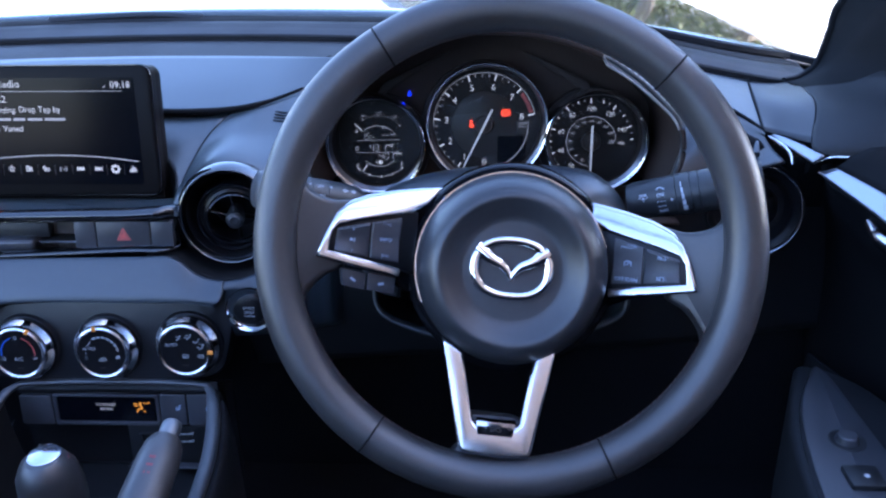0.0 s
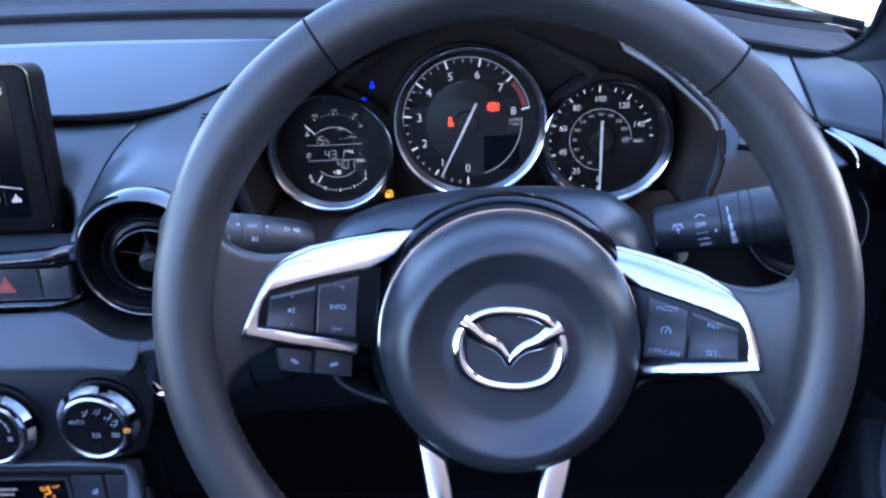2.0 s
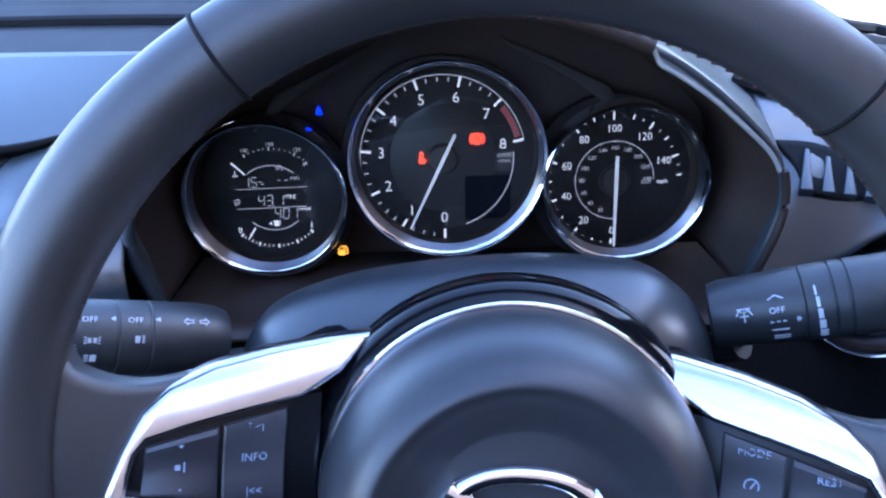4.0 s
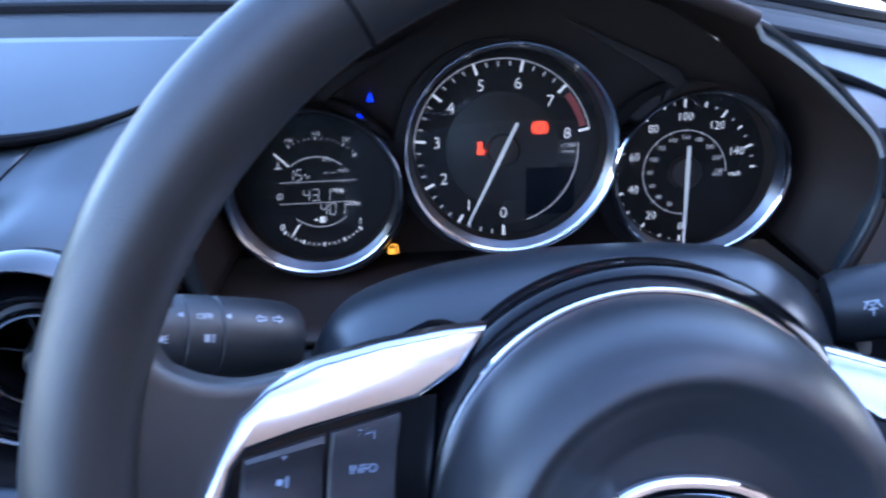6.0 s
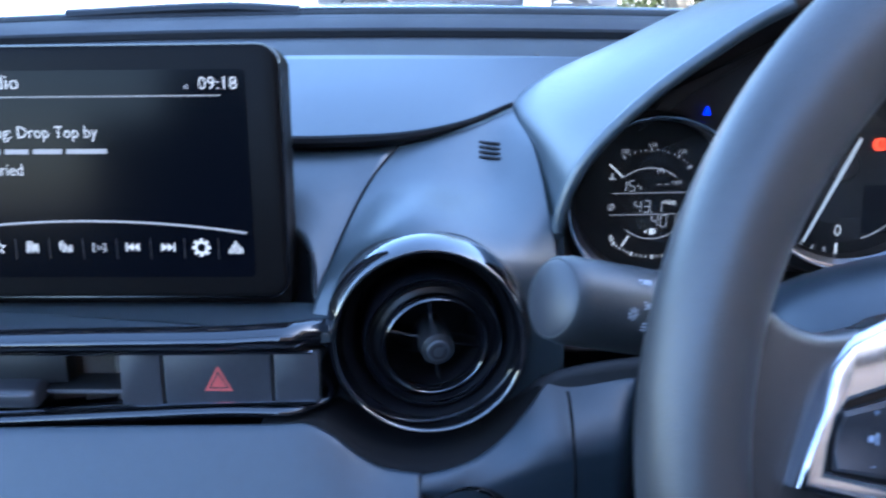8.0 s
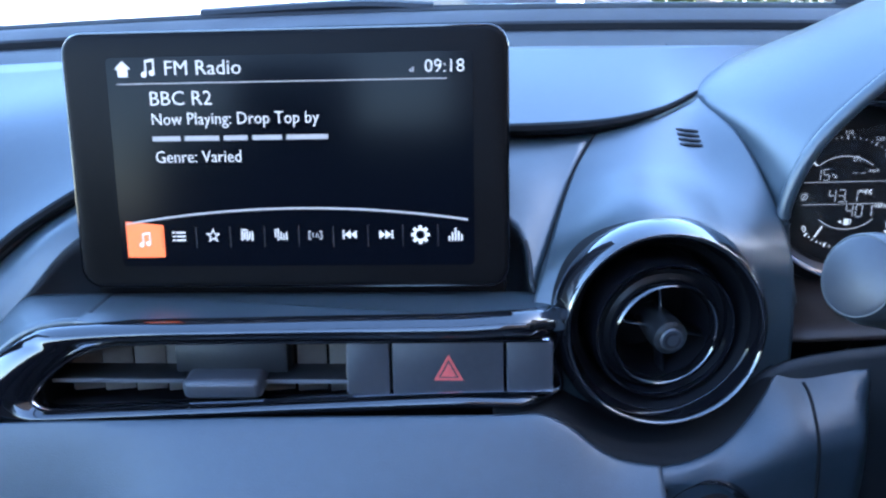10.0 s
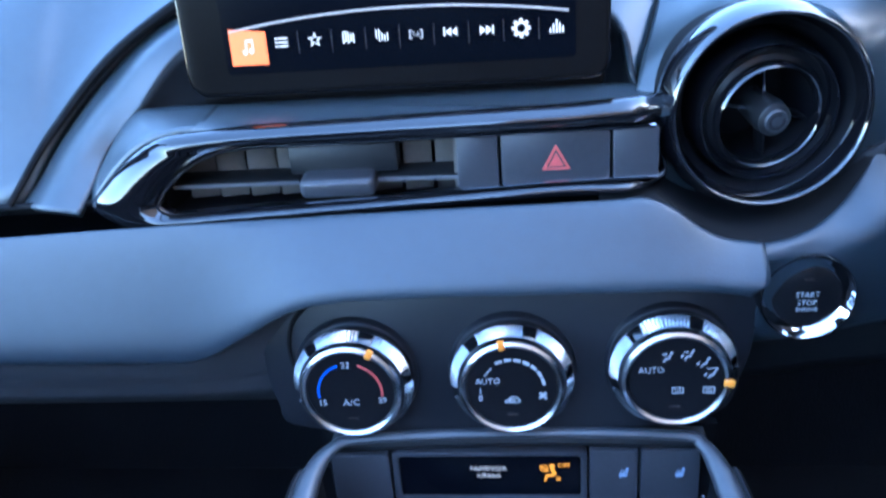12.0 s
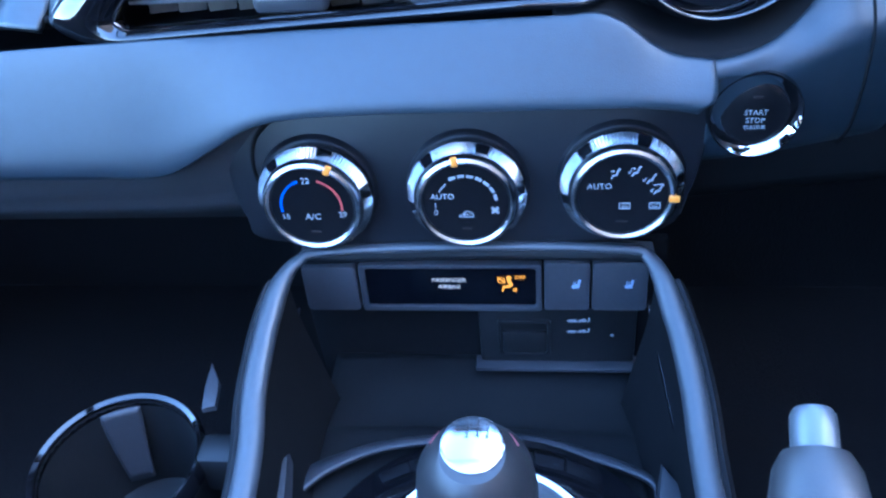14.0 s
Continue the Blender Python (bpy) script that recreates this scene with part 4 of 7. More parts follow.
BOT = [(-1.0, 0.635), (-0.85, 0.636), (-0.70, 0.636), (-0.56, 0.6365), (-0.485, 0.636), (-0.455, 0.6375), (-0.43, 0.650), (-0.405, 0.663), (-0.38, 0.6675), (-0.34, 0.669), (-0.31, 0.669), (-0.28, 0.669), (-0.255, 0.669), (-0.242, 0.669), (-0.230, 0.669), (-0.218, 0.668), (-0.207, 0.6665), (-0.197, 0.6645)]
edge = lambda x: x if x < -0.2 else -0.1905


def face_y(x, z, plain, share):
    """Keep the pad's face in one sweep where the hollow cuts it."""
    u = z - 0.671
    w = min(1.0, max(0.0, (x + 0.262) / 0.02)) * share
    return plain - w * (plain - (0.6135 + 0.5636 * u + 2.485 * u * u))


def rim_y(x):
    return face_y(x, pad_top(x), 0.633, 0.5)


def row_z(x, z):
    return pad_top(x) * 0.40 + z * 0.60


def roll(x):
    """How far the pad's foot rolls under: far on the passenger's side, hardly over the dials."""
    return 0.3 * min(1.0, max(0.0, (-0.415 - x) / 0.05))


pads = [[(edge(x), rim_y(x) + 0.004, pad_top(x) + 0.0005) for x, z in BOT], [(edge(x), rim_y(x), pad_top(x) - 0.001) for x, z in BOT], [(edge(x), face_y(x, row_z(x, z), 0.620, 0.8), row_z(x, z)) for x, z in BOT], [(x, 0.6135, z + 0.002) for x, z in BOT], [(x, 0.6185, z - 0.002 - 0.008 * roll(x)) for x, z in BOT], [(x, 0.650 - 0.017 * roll(x), z - 0.006 - 0.018 * roll(x)) for x, z in BOT], [(x, 0.654, z - 0.010 - 0.026 * roll(x)) for x, z in BOT]]
part("lower_pad", loft(pads, 110, 24, EYE_SIDE), DIM_PAD_SKIN, dash, "soft lower pad", solid=0.003)
part("lower_seam", tube(spline([(-0.1895, 0.640, 0.678), (-0.1895, 0.630, 0.6765), (-0.1915, 0.619, 0.672), (-0.199, 0.6155, 0.665)], 14), 0.0013, 6), RUBBER, dash)
def hollow_top(x):
    """Rim of the hollow on the driver's side, a little wider."""
    return min(0.7055, pad_top(x - 0.006 * min(1.0, max(0.0, (x + 0.1890) / 0.024))))


def hollow_y(x):
    """Depth of that rim: it runs back towards the column."""
    return rim_y(x) if x < -0.189 else min(0.672, rim_y(-0.1905) + 0.001 + 9.5 * (x + 0.189) ** 2 + 0.17 * (x + 0.189))


drv = []
for x, dy in ((-0.1905, 0.0), (-0.1870, 0.0), (-0.178, 0.001), (-0.165, 0.003), (-0.152, 0.006), (-0.141, 0.009), (-0.132, 0.012), (-0.122, 0.015), (-0.110, 0.019), (-0.098, 0.024), (-0.090, 0.040)):
    t = hollow_top(x)
    drv.append([(x, hollow_y(x) + 0.004, t + 0.0006), (x, hollow_y(x), t - 0.0010), (x, min(0.6285 + dy, hollow_y(x) - 0.003), t * 0.5 + 0.5 * 0.672), (x, 0.6262 + dy, 0.6725), (x, 0.6268 + dy, 0.655), (x, 0.6310 + dy, 0.636), (x, 0.6420 + dy, 0.620), (x, 0.668 + dy, 0.609)])
part("driver_lower_pad", loft(drv, 24, 40, EYE_SIDE), DIM_PAD_SKIN, dash, "soft pad beside the steering column", solid=0.003)
part("lower_pad_seam", tube(spline([(-0.124, 0.660, 0.7065), (-0.1235, 0.6515, 0.7035), (-0.1225, 0.6405, 0.690), (-0.1215, 0.6392, 0.673), (-0.1210, 0.6400, 0.655), (-0.1205, 0.6440, 0.636), (-0.120, 0.655, 0.620)], 22), 0.0008, 6), RUBBER, dash)
rx = [-0.262 + 0.004 * i for i in range(34)]
rt = lambda x: pad_top(x) if x < -0.1895 else hollow_top(x)
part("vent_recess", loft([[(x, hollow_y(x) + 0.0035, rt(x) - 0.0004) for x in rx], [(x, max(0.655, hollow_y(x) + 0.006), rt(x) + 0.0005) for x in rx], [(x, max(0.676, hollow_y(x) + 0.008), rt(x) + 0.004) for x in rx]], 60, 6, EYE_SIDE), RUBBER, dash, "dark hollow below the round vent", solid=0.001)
part("under_panel", loft([[(-1.0, 0.621, 0.636), (-0.7, 0.621, 0.636), (-0.50, 0.621, 0.636), (-0.44, 0.624, 0.644), (-0.405, 0.632, 0.660)], [(-1.0, 0.6245, 0.612), (-0.7, 0.6245, 0.612), (-0.50, 0.625, 0.612), (-0.44, 0.631, 0.612), (-0.405, 0.641, 0.612)], [(-1.0, 0.652, 0.578), (-0.7, 0.652, 0.578), (-0.50, 0.653, 0.578), (-0.44, 0.657, 0.576), (-0.405, 0.664, 0.573)], [(-1.0, 0.85, 0.42), (-0.7, 0.85, 0.42), (-0.50, 0.85, 0.42), (-0.44, 0.85, 0.42), (-0.405, 0.85, 0.42)]], 30, 14, EYE_SIDE), LOWER, dash, "dark lower panel", solid=0.004)
part("under_trim", loft([[(-1.0, 0.664, 0.70), (-0.70, 0.654, 0.70), (-0.50, 0.652, 0.703)], [(-1.0, 0.672, 0.694), (-0.70, 0.664, 0.694), (-0.50, 0.660, 0.695)]], 20, 4, EYE_SIDE), RUBBER, dash, solid=0.003)

# gloss trim with slot vent and hazard switch
vent_c = thing("centre_vent_panel", lean(MID, 0.6415, 0.72, 8), "gloss black trim strip with slot vent", "air vent")
def q(x, z):
    return (x - MID, z - 0.72)
outer = [q(x, z) for x, z in ((-0.504, 0.7065), (-0.4935, 0.7185), (-0.4814, 0.7290), (-0.470, 0.7355), (-0.457, 0.7395), (-0.42, 0.7420), (-0.377, 0.7430), (-0.33, 0.7440), (-0.28, 0.7448), (-0.2345, 0.7455), (-0.2335, 0.725), (-0.2335, 0.704), (-0.28, 0.7020), (-0.33, 0.7000), (-0.377, 0.6980), (-0.43, 0.6955), (-0.47, 0.6940), (-0.487, 0.6945), (-0.498, 0.699))]
inn = [q(x, z) for x, z in ((-0.4690, 0.7070), (-0.4640, 0.7140), (-0.4560, 0.7210), (-0.4470, 0.7270), (-0.4360, 0.7310), (-0.42, 0.7328), (-0.377, 0.7335), (-0.33, 0.7338), (-0.28, 0.7342), (-0.238, 0.7345), (-0.237, 0.724), (-0.237, 0.7115), (-0.28, 0.7105), (-0.33, 0.7080), (-0.377, 0.7055), (-0.43, 0.7030), (-0.455, 0.7015), (-0.462, 0.7015), (-0.467, 0.7035))]
so, si = spline([(*p, 0) for p in outer], 140, True), spline([(*p, 0) for p in inn], 140, True)
sect = []
for k in range(13):
    u = k / 12
    sect.append([a * (1 - u) + b * u + Vector((0, 0, -0.0075 + 0.0090 * math.sin(math.pi * (0.06 + 0.80 * u)) ** 0.8)) for a, b in zip(so, si)])
sect = [[p + Vector((0, 0, -0.006)) for p in sect[0]]] + sect + [[p + Vector((0, 0, -0.006)) for p in sect[-1]]]
for row in sect:
    for p in row:
        p.z += 0.30 * max(0.0, p.y - 0.0120)
        p.z -= 0.010 * min(1.0, max(0.0, (p.x - 0.058) / 0.0125))
trim_bm = grid(sect, closed=True)
bmesh.ops.recalc_face_normals(trim_bm, faces=trim_bm.faces[:])
part("trim_frame", trim_bm, GLOSS, vent_c, "gloss black rounded surround", angle=60)
part("bright_line", tube([Vector((p.x, p.y, -0.0012)) for p in spline([(*p, 0) for p in inn[11:] + inn[:10]], 90)], 0.0010, 6, up=(0, 0, 1)), DIM_CHROME, vent_c, "thin bright inner edge")
part("slot_box", frame_ring([(-0.165, -0.022), (-0.02, -0.022), (-0.02, 0.016), (-0.165, 0.016)], [(-0.164, -0.021), (-0.021, -0.021), (-0.021, 0.015), (-0.164, 0.015)], -0.05, -0.012), HARD, vent_c)
part("slot_back", box(0.15, 0.04, 0.002, (-0.092, -0.003, -0.05)), RUBBER, vent_c, smooth=False)
for k in range(9):
    part("vane", moved(box(0.0138, 0.029, 0.0012, bevel=0.0004), pose(-0.150 + k * 0.0155, -0.003, -0.027, 0, 16, 0)), PLATE, vent_c, "upright air vane")
for x, w in ((-0.128, 0.062), (-0.0395, 0.040)):
    slat = part("cross_vane", moved(box(w, 0.0024, 0.014, (x, 0, 0), 0.0008), pose(0, -0.0062, -0.018, 12)), HARD, vent_c, "horizontal air vane")
    part("front_edge", moved(box(w, 0.0016, 0.0008, (x, 0, 0.0072)), pose(0, -0.0062, -0.018, 12)), VANE, slat, "paler front edge", smooth=False)
part("slider_back", box(0.052, 0.0145, 0.010, (-0.075, 0.0030, -0.017), 0.0015), HARD, vent_c, "dark block behind the slider")
slider = part("slider", moved(box(0.036, 0.0100, 0.018, (-0.077, 0, 0), 0.0036, 4), pose(0, -0.0076, -0.010, 10)), SWITCH, vent_c, "grey slider tab")
part("slider_lip", moved(box(0.030, 0.0008, 0.0010, (-0.077, 0.0028, 0.0088), 0.0003), pose(0, -0.0076, -0.010, 10)), VANE, slider)
part("end_wall", box(0.0016, 0.029, 0.020, (-0.0220, -0.003, -0.022)), PLATE, vent_c, smooth=False)
hz = thing("hazard_switch_panel", lean(MID, 0.6425, 0.72, 8), "grey hazard switch between blank panels", "switch")
for x0, x1 in ((-0.0205, -0.0018), (-0.0005, 0.0478), (0.0491, 0.0690)):
    z0, z1 = -0.0112 + 0.0012 * (x0 + 0.02) / 0.09, 0.0136
    part("button" if x1 - x0 > 0.03 else "blank", prism(rounded(x0, z0, x1, z1, 0.0012, 3), -0.008, -0.0015, 0.0008), SWITCH, hz)
tri_o = [(-0.0064, -0.0055), (0.0064, -0.0055), (0.0, 0.0062)]
tri_i = [(-0.0046, -0.0045), (0.0046, -0.0045), (0.0, 0.0040)]
part("triangle", moved(frame_ring(tri_o, tri_i, -0.0016, -0.0012), pose(0.0240, 0.0015, 0)), RED_PRINT, hz, "red warning triangle", smooth=False)
part("triangle_core", moved(prism([(-0.0034, -0.0038), (0.0034, -0.0038), (0, 0.0023)], -0.0016, -0.0012), pose(0.0240, 0.0015, 0)), RED_PRINT, hz, smooth=False)


def round_vent(m, label):
    v = thing("round_vent", m, label, "air vent", "round dashboard vents")
    part("collar", lathe([(0.0440, -0.080), (0.0460, -0.050), (0.0464, -0.020), (0.0462, -0.0110), (0.0450, -0.0100)], 72), RUBBER, v, "dark outer collar")
    part("backing", lathe([(0.0500, -0.022), (0.0600, -0.024), (0.0605, -0.045)], 64, 200, 340), RUBBER, v)
    part("outer_ring", lathe([(p.x, p.y) for p in spline([(0.0380, -0.0060, 0), (0.0390, -0.0022, 0), (0.0398, 0.0006, 0), (0.0407, 0.0024, 0), (0.0416, 0.0028, 0), (0.0426, 0.0018, 0), (0.0442, -0.0012, 0), (0.0456, -0.0052, 0), (0.0463, -0.0095, 0), (0.0462, -0.013, 0)], 32)], 80), LACQUER, v, "gloss black ring")
    part("funnel", lathe([(0.0384, -0.005), (0.0365, -0.010), (0.0345, -0.013), (0.0335, -0.060), (0, -0.060)], 72), DIAL, v)
    part("middle_ring", lathe([(0.0268, -0.0150), (0.0285, -0.0085), (0.0294, -0.0060), (0.0303, -0.0058), (0.0312, -0.0075), (0.0320, -0.0130), (0.0318, -0.03)], 72), LACQUER, v, "middle gloss ring", m=pose(0.0025, -0.0035, 0, 4, 4))
    part("inner_funnel", lathe([(0.0290, -0.0100), (0.0262, -0.0120), (0.0240, -0.0110), (0.0225, -0.0150), (0.0220, -0.045), (0, -0.045)], 64), DIAL, v, m=pose(0.0032, -0.0050, 0, 6, 6))
    part("inner_ring", lathe([(0.0216, -0.0120), (0.0222, -0.0085), (0.0231, -0.0074), (0.0241, -0.0084), (0.0246, -0.0120)], 72), LACQUER, v, "inner gloss ring", m=pose(0.0040, -0.0062, 0, 8, 8))
    tip = pose(0.0046, -0.0062, 0, 8, 8)
    part("hub", lathe([(0, -0.0035), (0.0056, -0.0038), (0.0074, -0.0052), (0.0080, -0.0120), (0.0064, -0.03)], 36), HARD, v, "round black centre knob", m=tip)
    part("hub_disc", lathe([(0, -0.0028), (0.0046, -0.0030), (0.0053, -0.0038)], 24), SWITCH, v, m=tip)
    part("hub_ring", moved(arc_band(0.0026, 0.0036, 60, 380, -0.0026, 20), tip), HARD, v)
    for a, mt in ((98, DIM_CHROME), (165, DIM_CHROME), (278, DIAL), (345, DIAL)):
        part("fin", moved(moved(box(0.016, 0.0011, 0.010, (0.0145, 0, -0.020), 0.0004), pose(0, 0, 0, 0, 0, a)), tip), mt, v)
    return v


round_vent(lean(-0.1873, 0.655, 0.7345, 6) @ pose(0, 0, 0, 0, 4, 0) @ Matrix.Scale(1.03, 4), "round gloss black air vent beside the display")
side_vent = thing("round_vent", lean(0.2985, 0.726, 0.7125, 6) @ pose(0, 0, 0, 0, -8, 0), "round black air vent with a thin chrome ring by the door", "air vent", "round dashboard vents")
part("collar", lathe([(0.0445, -0.06), (0.0470, -0.02), (0.0468, -0.006), (0.0448, -0.0035)], 64), DIAL, side_vent)
part("chrome_ring", lathe([(0.0424, -0.003), (0.0428, 0.0), (0.0440, 0.0012), (0.0449, -0.0002), (0.0450, -0.004)], 72), SATIN, side_vent, "thin chrome ring")
part("outer_ring", lathe([(0.0340, -0.014), (0.0352, -0.008), (0.0385, -0.005), (0.0426, -0.004)], 64), DIAL, side_vent)
part("funnel", lathe([(0.0345, -0.010), (0.0300, -0.016), (0.0240, -0.016), (0.0232, -0.05), (0, -0.05)], 64), DIAL, side_vent)
part("hub", lathe([(0, -0.008), (0.0062, -0.0085), (0.0074, -0.012), (0.0062, -0.03)], 32), HARD, side_vent)
for a in (20, 110, 200, 290):
    part("fin", moved(box(0.016, 0.0011, 0.010, (0.0145, 0, -0.024), 0.0004), pose(0, 0, 0, 0, 0, a)), DIAL, side_vent)

# display
disp = thing("infotainment_display", lean(-0.355, 0.687, 0.803, 8), "freestanding tablet display showing the radio", "display")
D0, D1 = -0.1015, 0.1005
part("body", prism(rounded(D0, -0.0575, D1, 0.0595, 0.0095, 8), -0.012, 0.0, 0.0022, 3), TABLET, disp, "black tablet body")
part("back_shell", prism(rounded(D0 + 0.001, -0.070, D1 - 0.001, 0.0585, 0.010, 8), -0.026, -0.011, 0.003), TABLET, disp)
part("edge_line", tube([Vector((*p, -0.0012)) for p in rounded(D0, -0.0575, D1, 0.0595, 0.0095, 8)], 0.0006, 6, True), GLOSS, disp, "thin glossy edge")
part("panel", prism(rounded(-0.081, -0.0475, 0.085, 0.0485, 0.002, 3), 0.0, 0.0004), SCREEN, disp, "lit screen")
part("rule", bar(-0.0015, 0.0368, 0.150, 0.0005, 0.0006), LIT_DIM, disp, smooth=False)
words("title", "FM Radio", 0.0094, LIT_WHITE, disp, -0.0545, 0.0432, 0.0006, "LEFT", thin=0.006)
words("clock", "09:18", 0.0082, LIT_WHITE, disp, 0.0817, 0.0420, 0.0006, "RIGHT", thin=0.006)
words("station", "BBC R2", 0.0092, LIT_WHITE, disp, -0.0623, 0.0298, 0.0006, "LEFT", thin=0.006)
words("song", "Now Playing: Drop Top by", 0.0079, LIT_WHITE, disp, -0.0620, 0.0206, 0.0006, "LEFT", wide=0.9, thin=0.006)
part("artist_text", join([bar(x + w / 2, 0.0120, w, 0.0022, 0.0006) for x, w in ((-0.0618, 0.0130), (-0.0468, 0.0160), (-0.0286, 0.0110), (-0.0153, 0.0135), (0.0003, 0.0190))]), LIT_DIM, disp, "line of pale text", smooth=False)
words("genre", "Genre: Varied", 0.0079, LIT_WHITE, disp, -0.0614, 0.0034, 0.0006, "LEFT", wide=0.9, thin=0.006)
house = join([bar(0, -0.001, 0.0046, 0.0038, 0.0006), prism([(-0.0038, 0.0006), (0.0038, 0.0006), (0, 0.0042)], 0.0005, 0.0007)])
part("home_symbol", house, LIT_WHITE, disp, smooth=False, m=pose(-0.0733, 0.0428, 0))


def note(s):
    return join([bar(-0.0012 * s, 0.0004 * s, 0.0006 * s, 0.005 * s, 0.0006), bar(0.0020 * s, 0.0010 * s, 0.0006 * s, 0.005 * s, 0.0006), bar(0.0004 * s, 0.0033 * s, 0.0038 * s, 0.0010 * s, 0.0006, 8), moved(lathe([(0, 0.0007), (0.0012 * s, 0.0006)], 10), pose(-0.0020 * s, -0.0020 * s, 0)), moved(lathe([(0, 0.0007), (0.0012 * s, 0.0006)], 10), pose(0.0012 * s, -0.0014 * s, 0))])


part("note_symbol", note(1.15), LIT_WHITE, disp, smooth=False, m=pose(-0.0612, 0.0432, 0))
part("curve_rule", tube([(x, -0.0206 - 0.0072 * ((x - 0.005) / 0.085) ** 2, 0.0005) for x in [-0.078 + 0.008 * i for i in range(21)]], 0.0005, 6, flat=0.4), LIT_DIM, disp)
part("active_tile", prism([(-0.0780, -0.0432), (-0.0602, -0.0432), (-0.0602, -0.0280), (-0.0780, -0.0262)], 0.0004, 0.0006), TILE_ORANGE, disp, "orange active tile", smooth=False)
part("tile_note", note(1.0), LIT_WHITE, disp, smooth=False, m=pose(-0.069, -0.0352, 0.0002))
IX = [-0.0528 + 0.01615 * k for k in range(9)]
icons = [
    [bar(0.0008, 0.0018 - k * 0.0018, 0.0044, 0.0008, 0.0006) for k in range(3)] + [bar(-0.0026, 0.0018 - k * 0.0018, 0.0012, 0.0008, 0.0006) for k in range(3)],
    [frame_ring([((0.0036 if i % 2 == 0 else 0.0015) * math.cos(radians(90 + 36 * i)), (0.0036 if i % 2 == 0 else 0.0015) * math.sin(radians(90 + 36 * i))) for i in range(10)], [((0.0024 if i % 2 == 0 else 0.0009) * math.cos(radians(90 + 36 * i)), (0.0024 if i % 2 == 0 else 0.0009) * math.sin(radians(90 + 36 * i))) for i in range(10)], 0.0005, 0.0007)],
    [bar(-0.0024 + k * 0.0012, -0.0004 + 0.0003 * (k % 2), 0.0007, 0.0044 - 0.0008 * (k % 2), 0.0006) for k in range(5)] + [bar(-0.0012, 0.0025, 0.0030, 0.0007, 0.0006)],
    [bar(-0.0028 + k * 0.0013, y, 0.0006, h, 0.0006) for k, (y, h) in enumerate(((0.0008, 0.0040), (0.0002, 0.0056), (-0.0004, 0.0036), (-0.0010, 0.0030), (-0.0006, 0.0036)))],
    [bar(x, -0.0003, 0.0006, 0.0040, 0.0006) for x in (-0.0032, 0.0026)] + [bar(x, y, 0.0012, 0.0005, 0.0006) for x in (-0.0028, 0.0022) for y in (-0.0021, 0.0015)],
    [bar(-0.0032, 0, 0.0007, 0.004, 0.0006)] + [prism([(x, 0), (x + 0.0028, 0.002), (x + 0.0028, -0.002)], 0.0005, 0.0007) for x in (-0.0028, 0.0)],
    [bar(0.0032, 0, 0.0007, 0.004, 0.0006)] + [prism([(x, 0), (x - 0.0028, -0.002), (x - 0.0028, 0.002)], 0.0005, 0.0007) for x in (0.0028, 0.0)],
    [arc_band(0.0020, 0.0032, 0, 359, 0.0006, 24)] + [moved(bar(0.0036, 0, 0.0014, 0.0016, 0.0006), pose(0, 0, 0, 0, 0, a)) for a in range(0, 360, 45)],
    [bar(-0.0028 + k * 0.0014, -0.0026 + h / 2, 0.0008, h, 0.0006) for k, h in enumerate((0.0022, 0.0040, 0.0060, 0.0044, 0.0030))],
]
for k, (x, ic) in enumerate(zip(IX, icons)):
    tagged(part("screen_icon", join(ic), LIT_DIM if k == 4 else LIT_WHITE, disp, smooth=False, m=pose(x, -0.0338 + 0.0009 * (1 - ((x - 0.005) / 0.08) ** 2), 0)), kind="stuff")
    part("divider", bar(x - 0.0081, -0.0338, 0.0004, 0.010, 0.0005), FACE_GREY, disp, smooth=False)
words("word", "TA", 0.0030, LIT_DIM, disp, IX[4] - 0.0003, -0.0334, 0.0006)
part("signal_mark", join([bar(0.0575 + k * 0.0011, 0.0405 + k * 0.0004, 0.0006, 0.0014 + k * 0.0008, 0.0006) for k in range(2)]), LIT_DIM, disp, smooth=False)

# climate controls
climate = thing("heater_control_unit", pose(0, 0, 0), "dark heater control unit with three silver dials", "control unit")
pan = [(-0.410, 0.584), (-0.426, 0.600), (-0.430, 0.630), (-0.424, 0.652), (-0.400, 0.668), (-0.36, 0.674), (-0.30, 0.675), (-0.22, 0.675), (-0.200, 0.6755), (-0.189, 0.668), (-0.188, 0.645), (-0.194, 0.612), (-0.212, 0.588), (-0.30, 0.580)]
part("panel", prism([(p.x, p.y) for p in spline([(x, z - 0.62, 0) for x, z in pan], 72, True)], -0.02, 0.0, 0.004), PANEL, climate, m=lean(0, 0.6262, 0.62, 10))
part("recess_line", tube(spline([(-0.408, -0.018, 0.0004), (-0.415, 0.010, 0.0004), (-0.408, 0.030, 0.0004), (-0.385, 0.0385, 0.0004), (-0.30, 0.041, 0.0004), (-0.225, 0.042, 0.0004)], 50), 0.0011, 6, up=(0, 0, 1)), RUBBER, climate, m=lean(0, 0.6262, 0.62, 10))


